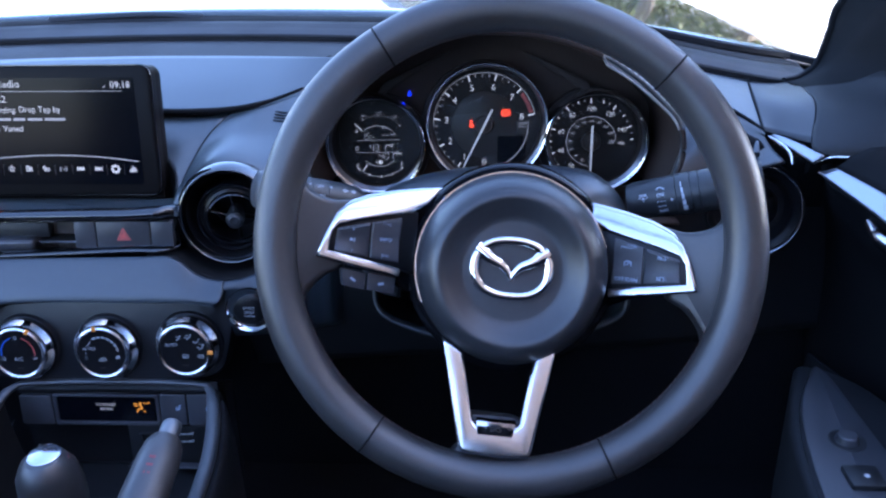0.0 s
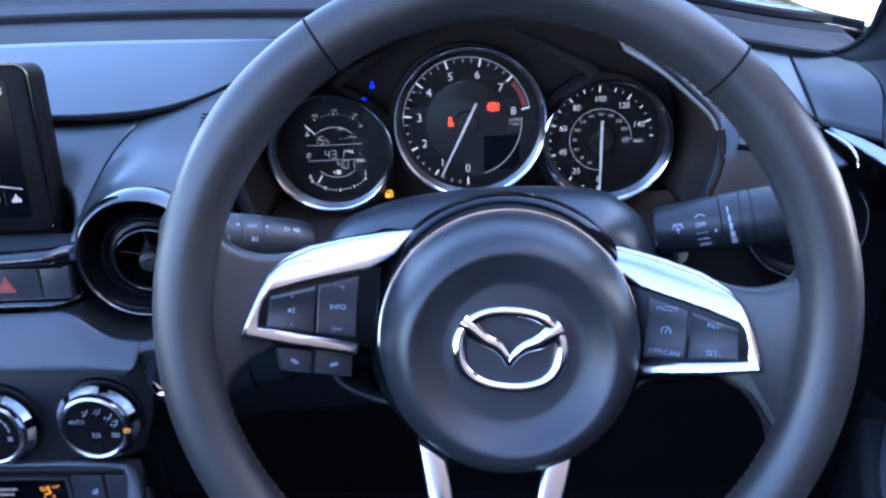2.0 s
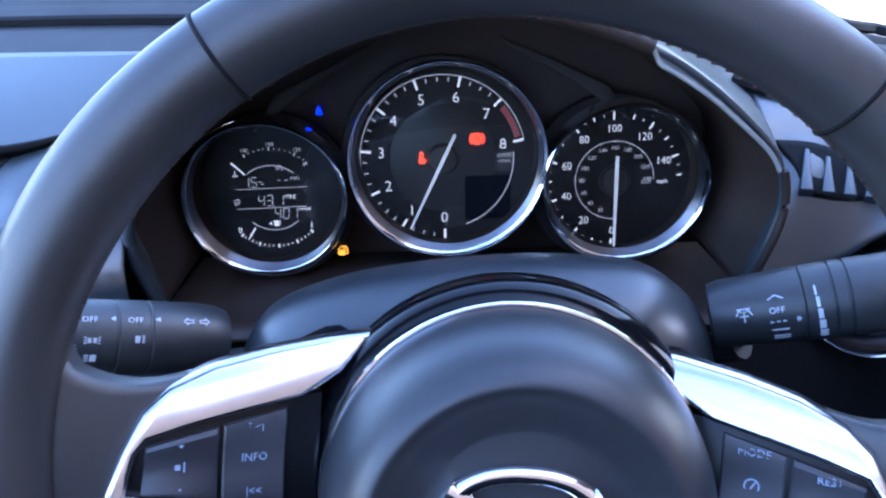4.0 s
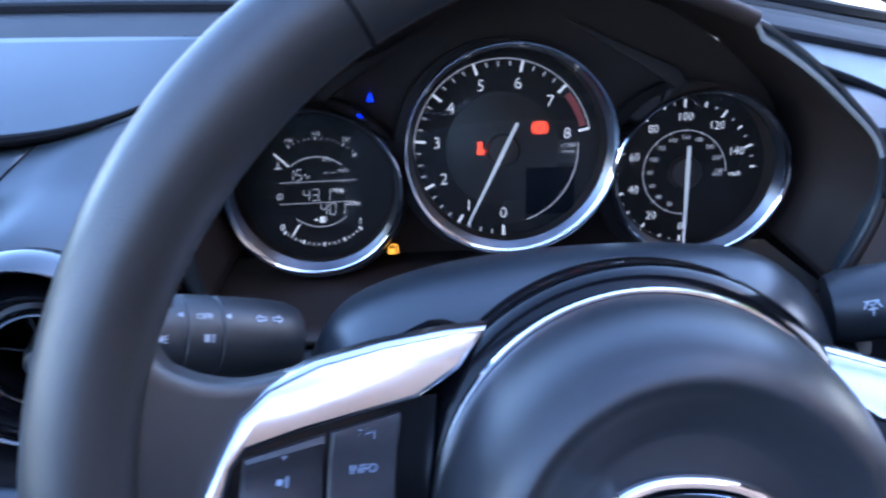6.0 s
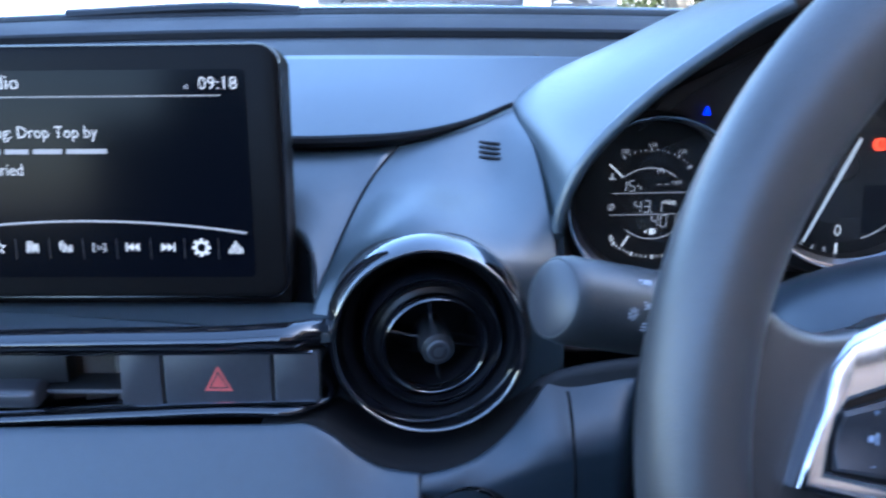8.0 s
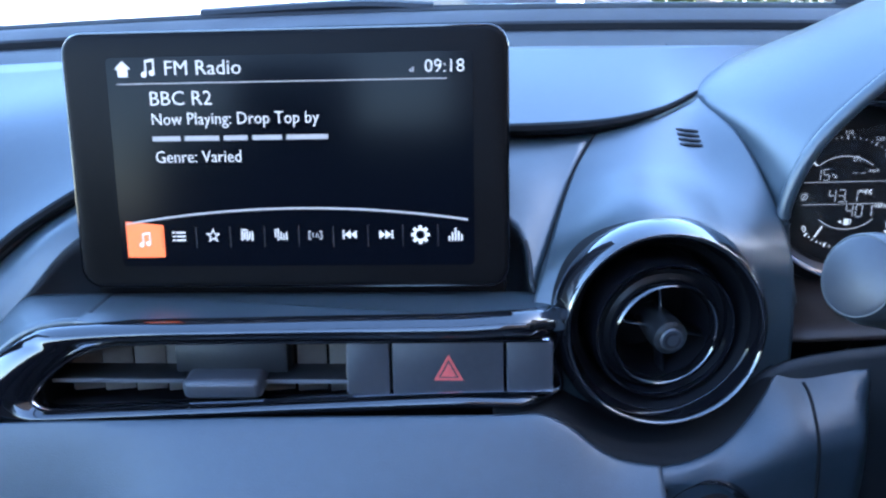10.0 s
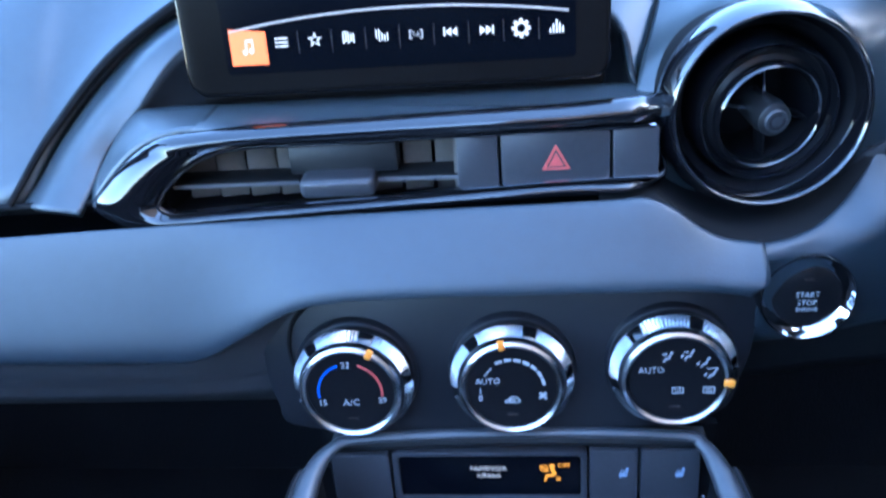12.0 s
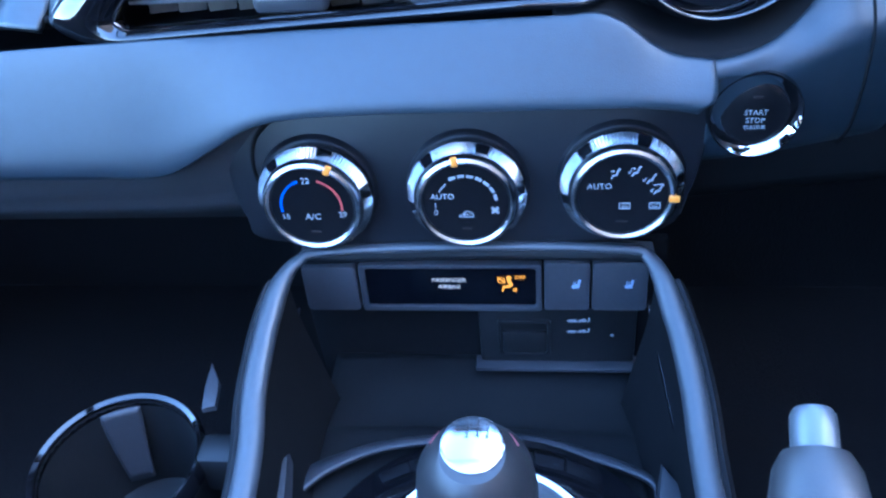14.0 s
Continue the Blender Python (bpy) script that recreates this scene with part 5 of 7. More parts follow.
def knob(x, z, label, marker):
    k = part("knob", lathe([(0.0240, -0.0008), (0.0270, -0.0016), (0.0268, -0.0028), (0.0312, -0.0086), (0.0308, -0.0170), (0, -0.0170)], 72), GLOSS, climate, label, m=lean(x, 0.6085 + 0.33 * (z - 0.6185), z - 0.0010, 7) @ Matrix.Scale(0.94, 4))
    part("socket", lathe([(0.0300, -0.0150), (0.0320, -0.0152), (0.0332, -0.0165), (0.0338, -0.021)], 56), PANEL, k)
    for c in range(0, 360, 60):
        n = 26
        out = []
        for z_ in (-0.0026, -0.0030, -0.0080, -0.0092):
            row = []
            for i in range(n + 1):
                a = radians(c + 18 + 46 * i / n)
                r = {-0.0026: 0.0266, -0.0030: 0.0272, -0.0080: 0.0320, -0.0092: 0.0310}[z_] - (0.0006 if i % 2 else 0.0)
                row.append(Vector((r * math.cos(a), r * math.sin(a), z_)))
            out.append(row)
        rb = grid(out)
        bmesh.ops.recalc_face_normals(rb, faces=rb.faces[:])
        rb.normal_update()
        if sum(f.normal.dot(f.calc_center_median()) for f in rb.faces) < 0:
            bmesh.ops.reverse_faces(rb, faces=rb.faces[:])
        part("grip_block", rb, KNOB, k, "ribbed silver grip", smooth=False)
    part("rim", lathe([(0.0228, -0.0010), (0.0233, 0.0008), (0.0248, 0.0016), (0.0264, 0.0008), (0.0274, -0.0014), (0.0277, -0.0030)], 72), KNOB, k, "satin silver rim")
    part("face", lathe([(0, 0.0003), (0.0225, 0.0001), (0.0234, -0.001)], 56), DIAL, k, "black dial face")
    part("pointer", moved(box(0.0052, 0.0034, 0.0022, (0.0255, 0, 0.0014), 0.0006), pose(0, 0, 0, 0, 0, marker)), ORANGE, k, "orange pointer")
    part("lamp_slit", bar(0, -0.0155, 0.0055, 0.0010, 0.0005), FACE_GREY, k, smooth=False)
    return k


k1 = knob(-0.3822, 0.6195, "silver temperature knob with blue and red scale", 62)
k2 = knob(-0.3045, 0.6205, "silver fan speed knob with white scale", 100)
k3 = knob(-0.2287, 0.6235, "silver air direction knob with white symbols", -4)
part("cold_scale", arc_band(0.0160, 0.0172, 108, 190, 0.0006), BLUE_PRINT, k1)
part("hot_scale", arc_band(0.0160, 0.0172, -8, 72, 0.0006), RED_PRINT, k1)
words("figure", "22", 0.0048, PRINT, k1, -0.001, 0.0160, 0.0006)
words("figure", "15", 0.0046, PRINT, k1, -0.0150, -0.0060, 0.0006)
words("figure", "29", 0.0046, PRINT, k1, 0.0165, -0.0048, 0.0006)
words("word", "A/C", 0.0053, PRINT, k1, 0.0, -0.0060, 0.0006)
words("word", "AUTO", 0.0045, PRINT, k2, -0.0118, 0.0042, 0.0006)
words("figure", "0", 0.0048, PRINT, k2, -0.0158, -0.0055, 0.0006)
part("fan_scale", join([moved(bar(0.0163, 0, 0.0016, 0.0036, 0.0006), pose(0, 0, 0, 0, 0, 112 - i * 16.5)) for i in range(7)]), PRINT, k2, smooth=False)
part("fan_line", join([moved(bar(0.0150, 0, 0.0006, 0.0062, 0.0006), pose(0, 0, 0, 0, 0, 140)), bar(-0.0158, -0.0010, 0.0004, 0.0035, 0.0006)]), PRINT, k2, smooth=False)
part("fan_symbol", join([moved(bar(0.0013, 0, 0.0022, 0.0013, 0.0006), pose(0.0155, -0.0042, 0, 0, 0, a)) for a in range(45, 405, 90)]), PRINT, k2, smooth=False)
part("recirculation_symbol", join([bar(-0.0036, -0.0066, 0.0030, 0.0006, 0.0006, 14), bar(-0.0010, -0.0048, 0.0030, 0.0006, 0.0006, 38), bar(0.0014, -0.0040, 0.0034, 0.0006, 0.0006, -4), bar(0.0040, -0.0054, 0.0032, 0.0006, 0.0006, -42), bar(0.0, -0.0082, 0.0100, 0.0006, 0.0006), bar(0.0002, -0.0064, 0.0040, 0.0006, 0.0006), bar(-0.0014, -0.0064, 0.0012, 0.0020, 0.0006), bar(0.0050, -0.0072, 0.0006, 0.0022, 0.0006)]), PRINT, k2, smooth=False, m=pose(0.0, -0.0018, 0.0) @ Matrix.Diagonal((0.76, 0.76, 1, 1)))
words("word", "AUTO", 0.0045, PRINT, k3, -0.0120, 0.0055, 0.0006)
def seated(x, z, arrows, screen_line=False):
    """A seated outline with the arrows of the air that reaches it."""
    bits = [bar(0.0016, 0.0016, 0.0010, 0.0030, 0.0006, -24), bar(0.0, -0.0006, 0.0030, 0.0011, 0.0006, 12), bar(-0.0016, -0.0018, 0.0009, 0.0024, 0.0006, -30), moved(lathe([(0, 0.0007), (0.0008, 0.0006)], 8), pose(0.0026, 0.0034, 0))]
    for ax, az, turn in arrows:
        bits += [bar(ax, az, 0.0022, 0.0006, 0.0006, turn), moved(prism([(0.0018, 0), (0.0006, 0.0010), (0.0006, -0.0010)], 0.0005, 0.0007), pose(ax, az, 0, 0, 0, turn))]
    if screen_line:
        bits.append(bar(0.0002, 0.0040, 0.0062, 0.0006, 0.0006, 6))
    part("airflow_symbol", join(bits), PRINT, k3, smooth=False, m=pose(x, z, 0) @ Matrix.Scale(0.82, 4))


seated(-0.0046, 0.0124, [(-0.0018, 0.0022, 0)])
seated(0.0056, 0.0136, [(-0.0018, 0.0024, 0), (-0.0034, 0.0002, 230)])
seated(0.0132, 0.0092, [(-0.0036, 0.0000, 230)])
seated(0.0170, 0.0030, [(-0.0034, 0.0002, 230)], True)
for x in (0.0010, 0.0160):
    part("demist_symbol", join([frame_ring([(-0.0036, -0.0024), (0.0036, -0.0024), (0.0036, 0.0020), (-0.0036, 0.0020)], [(-0.0030, -0.0018), (0.0030, -0.0018), (0.0030, 0.0014), (-0.0030, 0.0014)], 0.0004, 0.0007)] + [bar(-0.0014 + 0.0014 * i, -0.0008, 0.0005, 0.0026, 0.0006) for i in range(3)]), PRINT, k3, smooth=False, m=pose(x, -0.0058, 0) @ Matrix.Diagonal((0.8, 0.8, 1, 1)))

start = thing("start_button", lean(-0.1700, 0.6272, 0.6555, 6), "round black engine start button with chrome ring", "button")
part("collar", lathe([(0.0202, 0.0024), (0.0207, 0.0026), (0.0212, 0.0014), (0.0214, -0.004), (0.0212, -0.02)], 56), GLOSS, start, "gloss black collar")
part("ring", lathe([(0.0156, -0.0026), (0.0170, -0.0018), (0.0186, 0.0000), (0.0202, 0.0024)], 56), CHROME, start, "hollow chrome ring")
part("cap", lathe([(0, 0.0016), (0.013, 0.0012), (0.0152, 0.0), (0.0160, -0.004)], 48), DIAL, start)
words("word", "START", 0.0036, PRINT, start, 0.0, 0.0014, 0.0018)
words("word", "STOP", 0.0036, PRINT, start, 0.0, -0.0026, 0.0018)
words("word", "ENGINE", 0.0027, PRINT, start, 0.0, -0.0060, 0.0018)
part("lamp", bar(0, 0.009, 0.0045, 0.0012, 0.0017), FACE_GREY, start, smooth=False)

# centre console
console = thing("centre_console", pose(0, 0, 0), "dark centre console with raised rails and open tray", "console")
RAIL = [(-0.398, 0.30, 0.531), (-0.400, 0.40, 0.538), (-0.4041, 0.498, 0.545), (-0.4099, 0.541, 0.553), (-0.4104, 0.571, 0.562), (-0.4093, 0.5865, 0.567), (-0.406, 0.6015, 0.5735), (-0.3982, 0.6115, 0.579), (-0.382, 0.6165, 0.582), (-0.305, 0.6185, 0.5835), (-0.226, 0.6175, 0.5825), (-0.2128, 0.6135, 0.579), (-0.2066, 0.6025, 0.5735), (-0.2027, 0.589, 0.567), (-0.1995, 0.574, 0.562), (-0.1962, 0.546, 0.553), (-0.1952, 0.505, 0.545), (-0.191, 0.40, 0.539), (-0.189, 0.30, 0.532)]
rp = spline(RAIL, 90)
part("rail", tube(rp, [0.0064 - 0.0034 * math.exp(-((i - 44.5) / 14) ** 4) for i in range(90)], 14, flat=0.8), RAIL_TRIM, console, "rounded rail round the tray")
half_l, half_r = [p for p in rp[:45] if p.y < 0.606], [p for p in rp[45:] if p.y < 0.606]
side_l = [[p + Vector(o) for p in half_l] for o in ((-0.004, 0, -0.001), (-0.016, 0.0, -0.04), (-0.024, 0.0, -0.36))]
part("outer_side", loft(side_l, 45, 10, (-1.2, 0.3, 0.8)), SOFT_DARK, console)
side_r = [[p + Vector(o) for p in half_r] for o in ((0.004, 0, -0.001), (0.016, 0.0, -0.04), (0.024, 0.0, -0.36))]
part("outer_side", loft(side_r, 45, 10, (0.6, 0.3, 0.8)), SOFT_DARK, console)
for half, sx in (([p for p in rp[:45] if p.y < 0.602], 1), ([p for p in rp[45:] if p.y < 0.602], -1)):
    rows_in = [[p + Vector((sx * 0.005, 0, -0.002)) for p in half], [p + Vector((sx * 0.007, 0, -0.03)) for p in half], [Vector((p.x + sx * 0.017, p.y, min(0.478, p.z - 0.045))) for p in half]]
    part("inner_side", loft(rows_in, 38, 10, (MID, 0.45, 0.8)), CLOTH, console)
part("tray_brow", loft([[(-0.400, 0.628, 0.577), (MID, 0.634, 0.580), (-0.210, 0.628, 0.578)], [(-0.402, 0.6225, 0.570), (MID, 0.6245, 0.572), (-0.208, 0.6225, 0.571)], [(-0.402, 0.626, 0.564), (MID, 0.628, 0.566), (-0.208, 0.626, 0.565)]], 20, 8, EYE_SIDE), SOFT_DARK, console)
part("tray_floor", loft([[(-0.40, 0.64, 0.474), (MID, 0.642, 0.474), (-0.21, 0.64, 0.474)], [(-0.40, 0.59, 0.472), (MID, 0.59, 0.471), (-0.21, 0.59, 0.472)], [(-0.40, 0.545, 0.478), (MID, 0.552, 0.480), (-0.21, 0.545, 0.478)], [(-0.40, 0.30, 0.498), (MID, 0.30, 0.50), (-0.21, 0.30, 0.498)]], 30, 24, (MID, 0.4, 1)), HARD, console, solid=0.004)
part("tray_back", box(0.21, 0.004, 0.11, (MID, 0.642, 0.515)), CLOTH, console, smooth=False)
part("bright_line", tube(spline([(-0.4047, 0.612, 0.5433), (-0.4043, 0.575, 0.5304), (-0.4042, 0.54, 0.5148)], 16), 0.0007, 6), DIM_CHROME, console, "thin bright liner edge")
part("bright_line", tube(spline([(-0.211, 0.612, 0.547), (-0.2067, 0.575, 0.535), (-0.2023, 0.545, 0.5236)], 16), 0.0007, 6), DIM_CHROME, console, "thin bright liner edge")
lip_out = [(-0.402, 0.535, 0.484), (-0.396, 0.5458, 0.486), (-0.3802, 0.5544, 0.487), (-0.3527, 0.5636, 0.488), (-0.3054, 0.5700, 0.488), (-0.2709, 0.5685, 0.488), (-0.2405, 0.5608, 0.487), (-0.2119, 0.5476, 0.486), (-0.205, 0.535, 0.484)]
lip_in = [(-0.398, 0.520, 0.4895), (-0.3924, 0.5310, 0.4905), (-0.3778, 0.5439, 0.4905), (-0.3515, 0.5560, 0.4905), (-0.3054, 0.5625, 0.4905), (-0.2693, 0.5614, 0.4905), (-0.2409, 0.5522, 0.4905), (-0.2127, 0.5404, 0.4905), (-0.208, 0.525, 0.4895)]
part("front_lip", loft([lip_out, [tuple((Vector(a) + Vector(b)) / 2 + Vector((0, 0, 0.0012))) for a, b in zip(lip_out, lip_in)], lip_in], 48, 7, (MID, 0.4, 1)), SWITCH, console, "paler lip round the gear plate", solid=0.003)
for sx in (-1, 1):
    part("side_wedge", moved(prism([(0.0, 0.0), (0.010, 0.016), (0.015, 0.05), (0.014, 0.14), (-0.008, 0.14), (-0.007, 0.04)], 0, 0.02, 0.003), Matrix.Diagonal((sx, -1, 1, 1))), SWITCH, console, m=pose(MID + sx * 0.0945 + 0.001, 0.535, 0.496))

airbag = thing("airbag_display_panel", lean(MID, 0.6235, 0.55, 6), "slim panel with the passenger airbag lamp", "control panel")
part("surround", prism(rounded(-0.1010, -0.0205, 0.0965, 0.0178, 0.010, 6), -0.016, -0.0085), RUBBER, airbag, "dark recess behind the panels")
part("panel", frame_ring(rounded(-0.0655, -0.0185, 0.0372, 0.0140, 0.002, 3), rounded(-0.062, -0.0150, 0.034, 0.0115, 0.002, 3), -0.006, 0.0, 0.0006), SWITCH, airbag)
part("window", box(0.096, 0.028, 0.001, (-0.014, -0.0005, -0.002)), SCREEN, airbag, smooth=False)
part("blank", prism(rounded(-0.0985, -0.0185, -0.0668, 0.0126, 0.003, 4), -0.008, 0.0, 0.001), SWITCH, airbag)
words("word", "PASSENGER", 0.0037, LIT_DIM, airbag, -0.0145, 0.0030, -0.001)
words("word", "AIRBAG", 0.0037, LIT_DIM, airbag, -0.0145, -0.0016, -0.001)
words("word", "OFF", 0.0036, LIT_AMBER, airbag, 0.0252, 0.0048, -0.001)
part("airbag_symbol", join([moved(lathe([(0, -0.0008), (0.0015, -0.001)], 12), pose(0.0190, 0.0046, 0)), bar(0.0196, 0.0012, 0.0020, 0.0046, -0.001, 22), bar(0.0178, -0.0014, 0.0046, 0.0016, -0.001, 8), bar(0.0156, -0.0034, 0.0010, 0.0034, -0.001, -14), moved(arc_band(0.0016, 0.0022, 0, 359, 0, 16), pose(0.0148, 0.0030, -0.001)), bar(0.0148, 0.0030, 0.0058, 0.0007, -0.001, -40), bar(0.0222, -0.0030, 0.0022, 0.0007, -0.001), bar(0.0222, -0.0044, 0.0022, 0.0007, -0.001)]), LIT_AMBER, airbag, "lit amber symbol", smooth=False)


def seat_switch(x0, x1):
    s = thing("seat_heater_switch", lean((x0 + x1) / 2, 0.6235, 0.551, 6), "dark rocker switch with pale seat symbol", "switch", "seat heater switches")
    w = (x1 - x0) / 2 - 0.0006
    part("rocker", prism(rounded(-w, -0.0185, w, 0.0142, 0.002, 4), -0.008, 0.0, 0.001), SWITCH, s)
    part("seat_symbol", join([bar(0.0064, 0.0010, 0.0014, 0.0046, 0.0002, -12), bar(0.0046, -0.0012, 0.0040, 0.0024, 0.0002, 8), bar(0.0036, 0.0012, 0.0005, 0.0018, 0.0002), bar(0.0048, 0.0012, 0.0005, 0.0018, 0.0002)]), PALE_BLUE, s, smooth=False)


PALE_BLUE = material("pale_blue_print", (0.26, 0.33, 0.44), 0.5)
seat_switch(-0.2672, -0.2410)
seat_switch(-0.2410, -0.2100)

usb = thing("socket_panel", lean(-0.2605, 0.6275, 0.5045, 4), "dark panel with covered usb sockets", "socket")
part("panel", prism(rounded(-0.0445, -0.0200, 0.0465, 0.0225, 0.002, 3), -0.02, 0.0, 0.001), HARD, usb)
part("lip", box(0.098, 0.0030, 0.012, (0.001, -0.0222, 0.0), 0.0012), SWITCH, usb, "paler lower lip")
part("cover_recess", frame_ring(rounded(-0.0335, -0.0140, -0.0025, 0.0140, 0.002, 3), rounded(-0.0315, -0.0120, -0.0045, 0.0120, 0.002, 3), 0.0, 0.0016, 0.0004), HARD, usb)
part("cover", box(0.026, 0.017, 0.003, (-0.018, -0.0035, 0.0004), 0.0010), HARD, usb)
part("finger_slot", box(0.026, 0.0060, 0.001, (-0.018, 0.0090, 0.0002)), RUBBER, usb, smooth=False)
for z in (0.0128, 0.0044):
    part("usb_symbol", join([bar(0.0130, z, 0.0125, 0.0006, 0.0003), bar(0.0098, z + 0.0002, 0.0042, 0.0018, 0.0003), bar(0.0158, z + 0.0006, 0.0036, 0.0016, 0.0003, 15), bar(0.0194, z + 0.0014, 0.0008, 0.0026, 0.0003)]), PRINT, usb, smooth=False)
part("lamp", lathe([(0, 0.0006), (0.0010, 0.0003)], 10), PRINT, usb, m=pose(0.0330, 0.0020, 0))

gear = thing("gear_lever", pose(-0.2925, 0.4820, 0.5090), "round leather gear knob with silver cap", "gear lever")
part("knob", lathe([(0, -0.006), (0.010, -0.004), (0.0150, 0.010), (0.0195, 0.035), (0.0236, 0.058), (0.0243, 0.073), (0.0226, 0.088), (0.0172, 0.099), (0.0125, 0.1030), (0, 0.1035)], 48), LEATHER, gear, "black leather knob", m=pose(0, 0, 0, 7))
cap = part("cap", lathe([(0, 0.1056), (0.0105, 0.1048), (0.0122, 0.1036), (0.0127, 0.1005)], 40), SATIN, gear, "silver shift pattern cap", m=pose(0, 0, 0, 5))
for x, y, n in ((-0.0062, 0.0078, "R"), (-0.0022, 0.0082, "1"), (0.0018, 0.0082, "3"), (0.0058, 0.0078, "5"), (-0.0022, 0.0026, "2"), (0.0018, 0.0026, "4"), (0.0056, 0.0026, "6")):
    words("figure", n, 0.0032, FACE_GREY, cap, x, y, 0.1056)
part("pattern", join([bar(0, 0.0054, 0.0120, 0.0005, 0.1055)] + [bar(x, 0.0054, 0.0005, 0.0026, 0.1055) for x in (-0.0022, 0.0018, 0.0058)]), FACE_GREY, cap, smooth=False)
RED_THREAD = material("red_thread", (0.16, 0.03, 0.035), 0.7)
st = [moved(box(0.0046, 0.0012, 0.0017, (0, -0.0231, 0.050 + k * 0.0060)), pose(0, 0, 0, 8)) for k in range(6)]
st += [moved(moved(box(0.0014, 0.0060, 0.0014, (0.0182, 0, 0.0975)), pose(0, 0, 0, 0, 0, a)), pose(0, 0, 0, 8)) for a in (35, 145)]
tagged(part("stitching", join(st), RED_THREAD, gear, "red stitching", smooth=False), kind="stuff")
part("gaiter", lathe([(0.014, 0.012), (0.020, 0.004), (0.034, -0.004), (0.052, -0.008)], 40), LEATHER, gear)
part("gaiter_ring", lathe([(0.050, -0.010), (0.0515, -0.0035), (0.0545, -0.0030), (0.0565, -0.010)], 64), CHROME, gear, "chrome gaiter ring")
part("ring_plate", lathe([(0.056, -0.009), (0.074, -0.010), (0.080, -0.014), (0.081, -0.03)], 64), GLOSS, gear, "gloss black plate", m=Matrix.Diagonal((1.12, 1.0, 1, 1)))

brake = thing("handbrake", pose(-0.1825, 0.4585, 0.6510), "leather handbrake lever with silver button", "handbrake")
axis = Vector((-0.074, -0.929, -0.364)).normalized().to_track_quat("Z", "Y").to_matrix().to_4x4()
part("grip", moved(lathe([(0.0070, 0.0105), (0.0100, 0.0115), (0.0130, 0.017), (0.0148, 0.028), (0.0158, 0.060), (0.0160, 0.120), (0.0155, 0.19), (0, 0.19)], 40), axis), LEATHER, brake, "grey leather grip")
part("button", moved(lathe([(0, -0.0030), (0.0056, -0.0025), (0.0069, -0.0005), (0.0072, 0.004), (0.0072, 0.020)], 36), axis), BUTTON, brake, "satin silver release button")
tagged(part("stitching", join([moved(moved(box(0.0042, 0.0012, 0.0017, (0, 0.0147, 0.034 + k * 0.006)), pose(0, 0, 0, 0, 0, -10)), axis) for k in range(8)]), RED_THREAD, brake, "red stitching", smooth=False), kind="stuff")

cup = thing("cup_holder", pose(-0.487, 0.522, 0.520) @ Matrix.Scale(0.94, 4), "black clip-in cup holder beside the console", "cup holder")
part("rim", moved(lathe([(0.0435, -0.006), (0.0445, 0.0), (0.0470, 0.0015), (0.0490, -0.001), (0.0492, -0.010)], 64), Matrix()), GLOSS, cup, "gloss black rim")
part("wall", lathe([(0.0440, -0.002), (0.0425, -0.03), (0.0400, -0.075), (0.030, -0.078), (0, -0.078)], 48), HARD, cup)
part("outer_wall", lathe([(0.0488, -0.006), (0.0465, -0.04), (0.043, -0.082)], 48), HARD, cup)
part("mat", lathe([(0, -0.072), (0.026, -0.072), (0.028, -0.076)], 40), SWITCH, cup, "round rubber mat", m=pose(0.004, -0.008, 0))
part("spring_clip", loft([[(-0.0275, 0.0345, -0.006), (-0.0045, 0.0435, -0.006)], [(-0.0265, 0.031, -0.03), (-0.0065, 0.038, -0.03)], [(-0.022, 0.026, -0.06), (-0.008, 0.031, -0.06)]], 8, 10, (0, -0.1, 0)), SWITCH, cup, "grey spring clip", solid=0.002)
part("bracket", box(0.030, 0.02, 0.03, (0.060, 0.01, -0.012), 0.004), HARD, cup)
part("side_tab", prism([(0, 0), (0.0075, 0.002), (0.0045, 0.020), (-0.0045, 0.034), (-0.003, 0.015)], 0, 0.004, 0.001), SWITCH, cup, "grey mounting tab", m=pose(0.0455, 0.0255, 0.012))

# steering column and stalks
column = thing("steering_column", pose(0, 0, 0), "dark plastic steering column shroud", "steering column")
K = [(-0.066, 0.690), (-0.064, 0.715), (-0.0595, 0.738), (-0.044, 0.7635), (-0.012, 0.7775), (0.030, 0.7845), (0.0725, 0.7865), (0.108, 0.7845), (0.133, 0.7785), (0.1555, 0.7575), (0.165, 0.725), (0.167, 0.690)]
def sec(y, s, dz):
    return [(0.055 + (x - 0.055) * s, y, 0.735 + (z - 0.735) * s + dz) for x, z in K]
part("upper_shroud", loft([sec(0.585, 0.70, -0.014), sec(0.592, 0.86, -0.004), sec(0.612, 0.97, 0.002), sec(0.642, 1.0, 0.0), sec(0.70, 1.0, -0.034), sec(0.78, 1.0, -0.085)], 50, 26, (0.055, 0.5, 1.2)), SHROUD, column, "smooth upper shroud", solid=0.003)
part("lower_shroud", loft([[(-0.055, 0.60, 0.70), (-0.04, 0.59, 0.665), (0.055, 0.58, 0.645), (0.15, 0.59, 0.665), (0.165, 0.60, 0.70)], [(-0.06, 0.70, 0.68), (-0.04, 0.70, 0.635), (0.055, 0.70, 0.62), (0.15, 0.70, 0.635), (0.17, 0.70, 0.68)]], 24, 8, (0.055, 0.3, 0.4)), SHROUD, column, "lower shroud", solid=0.003)


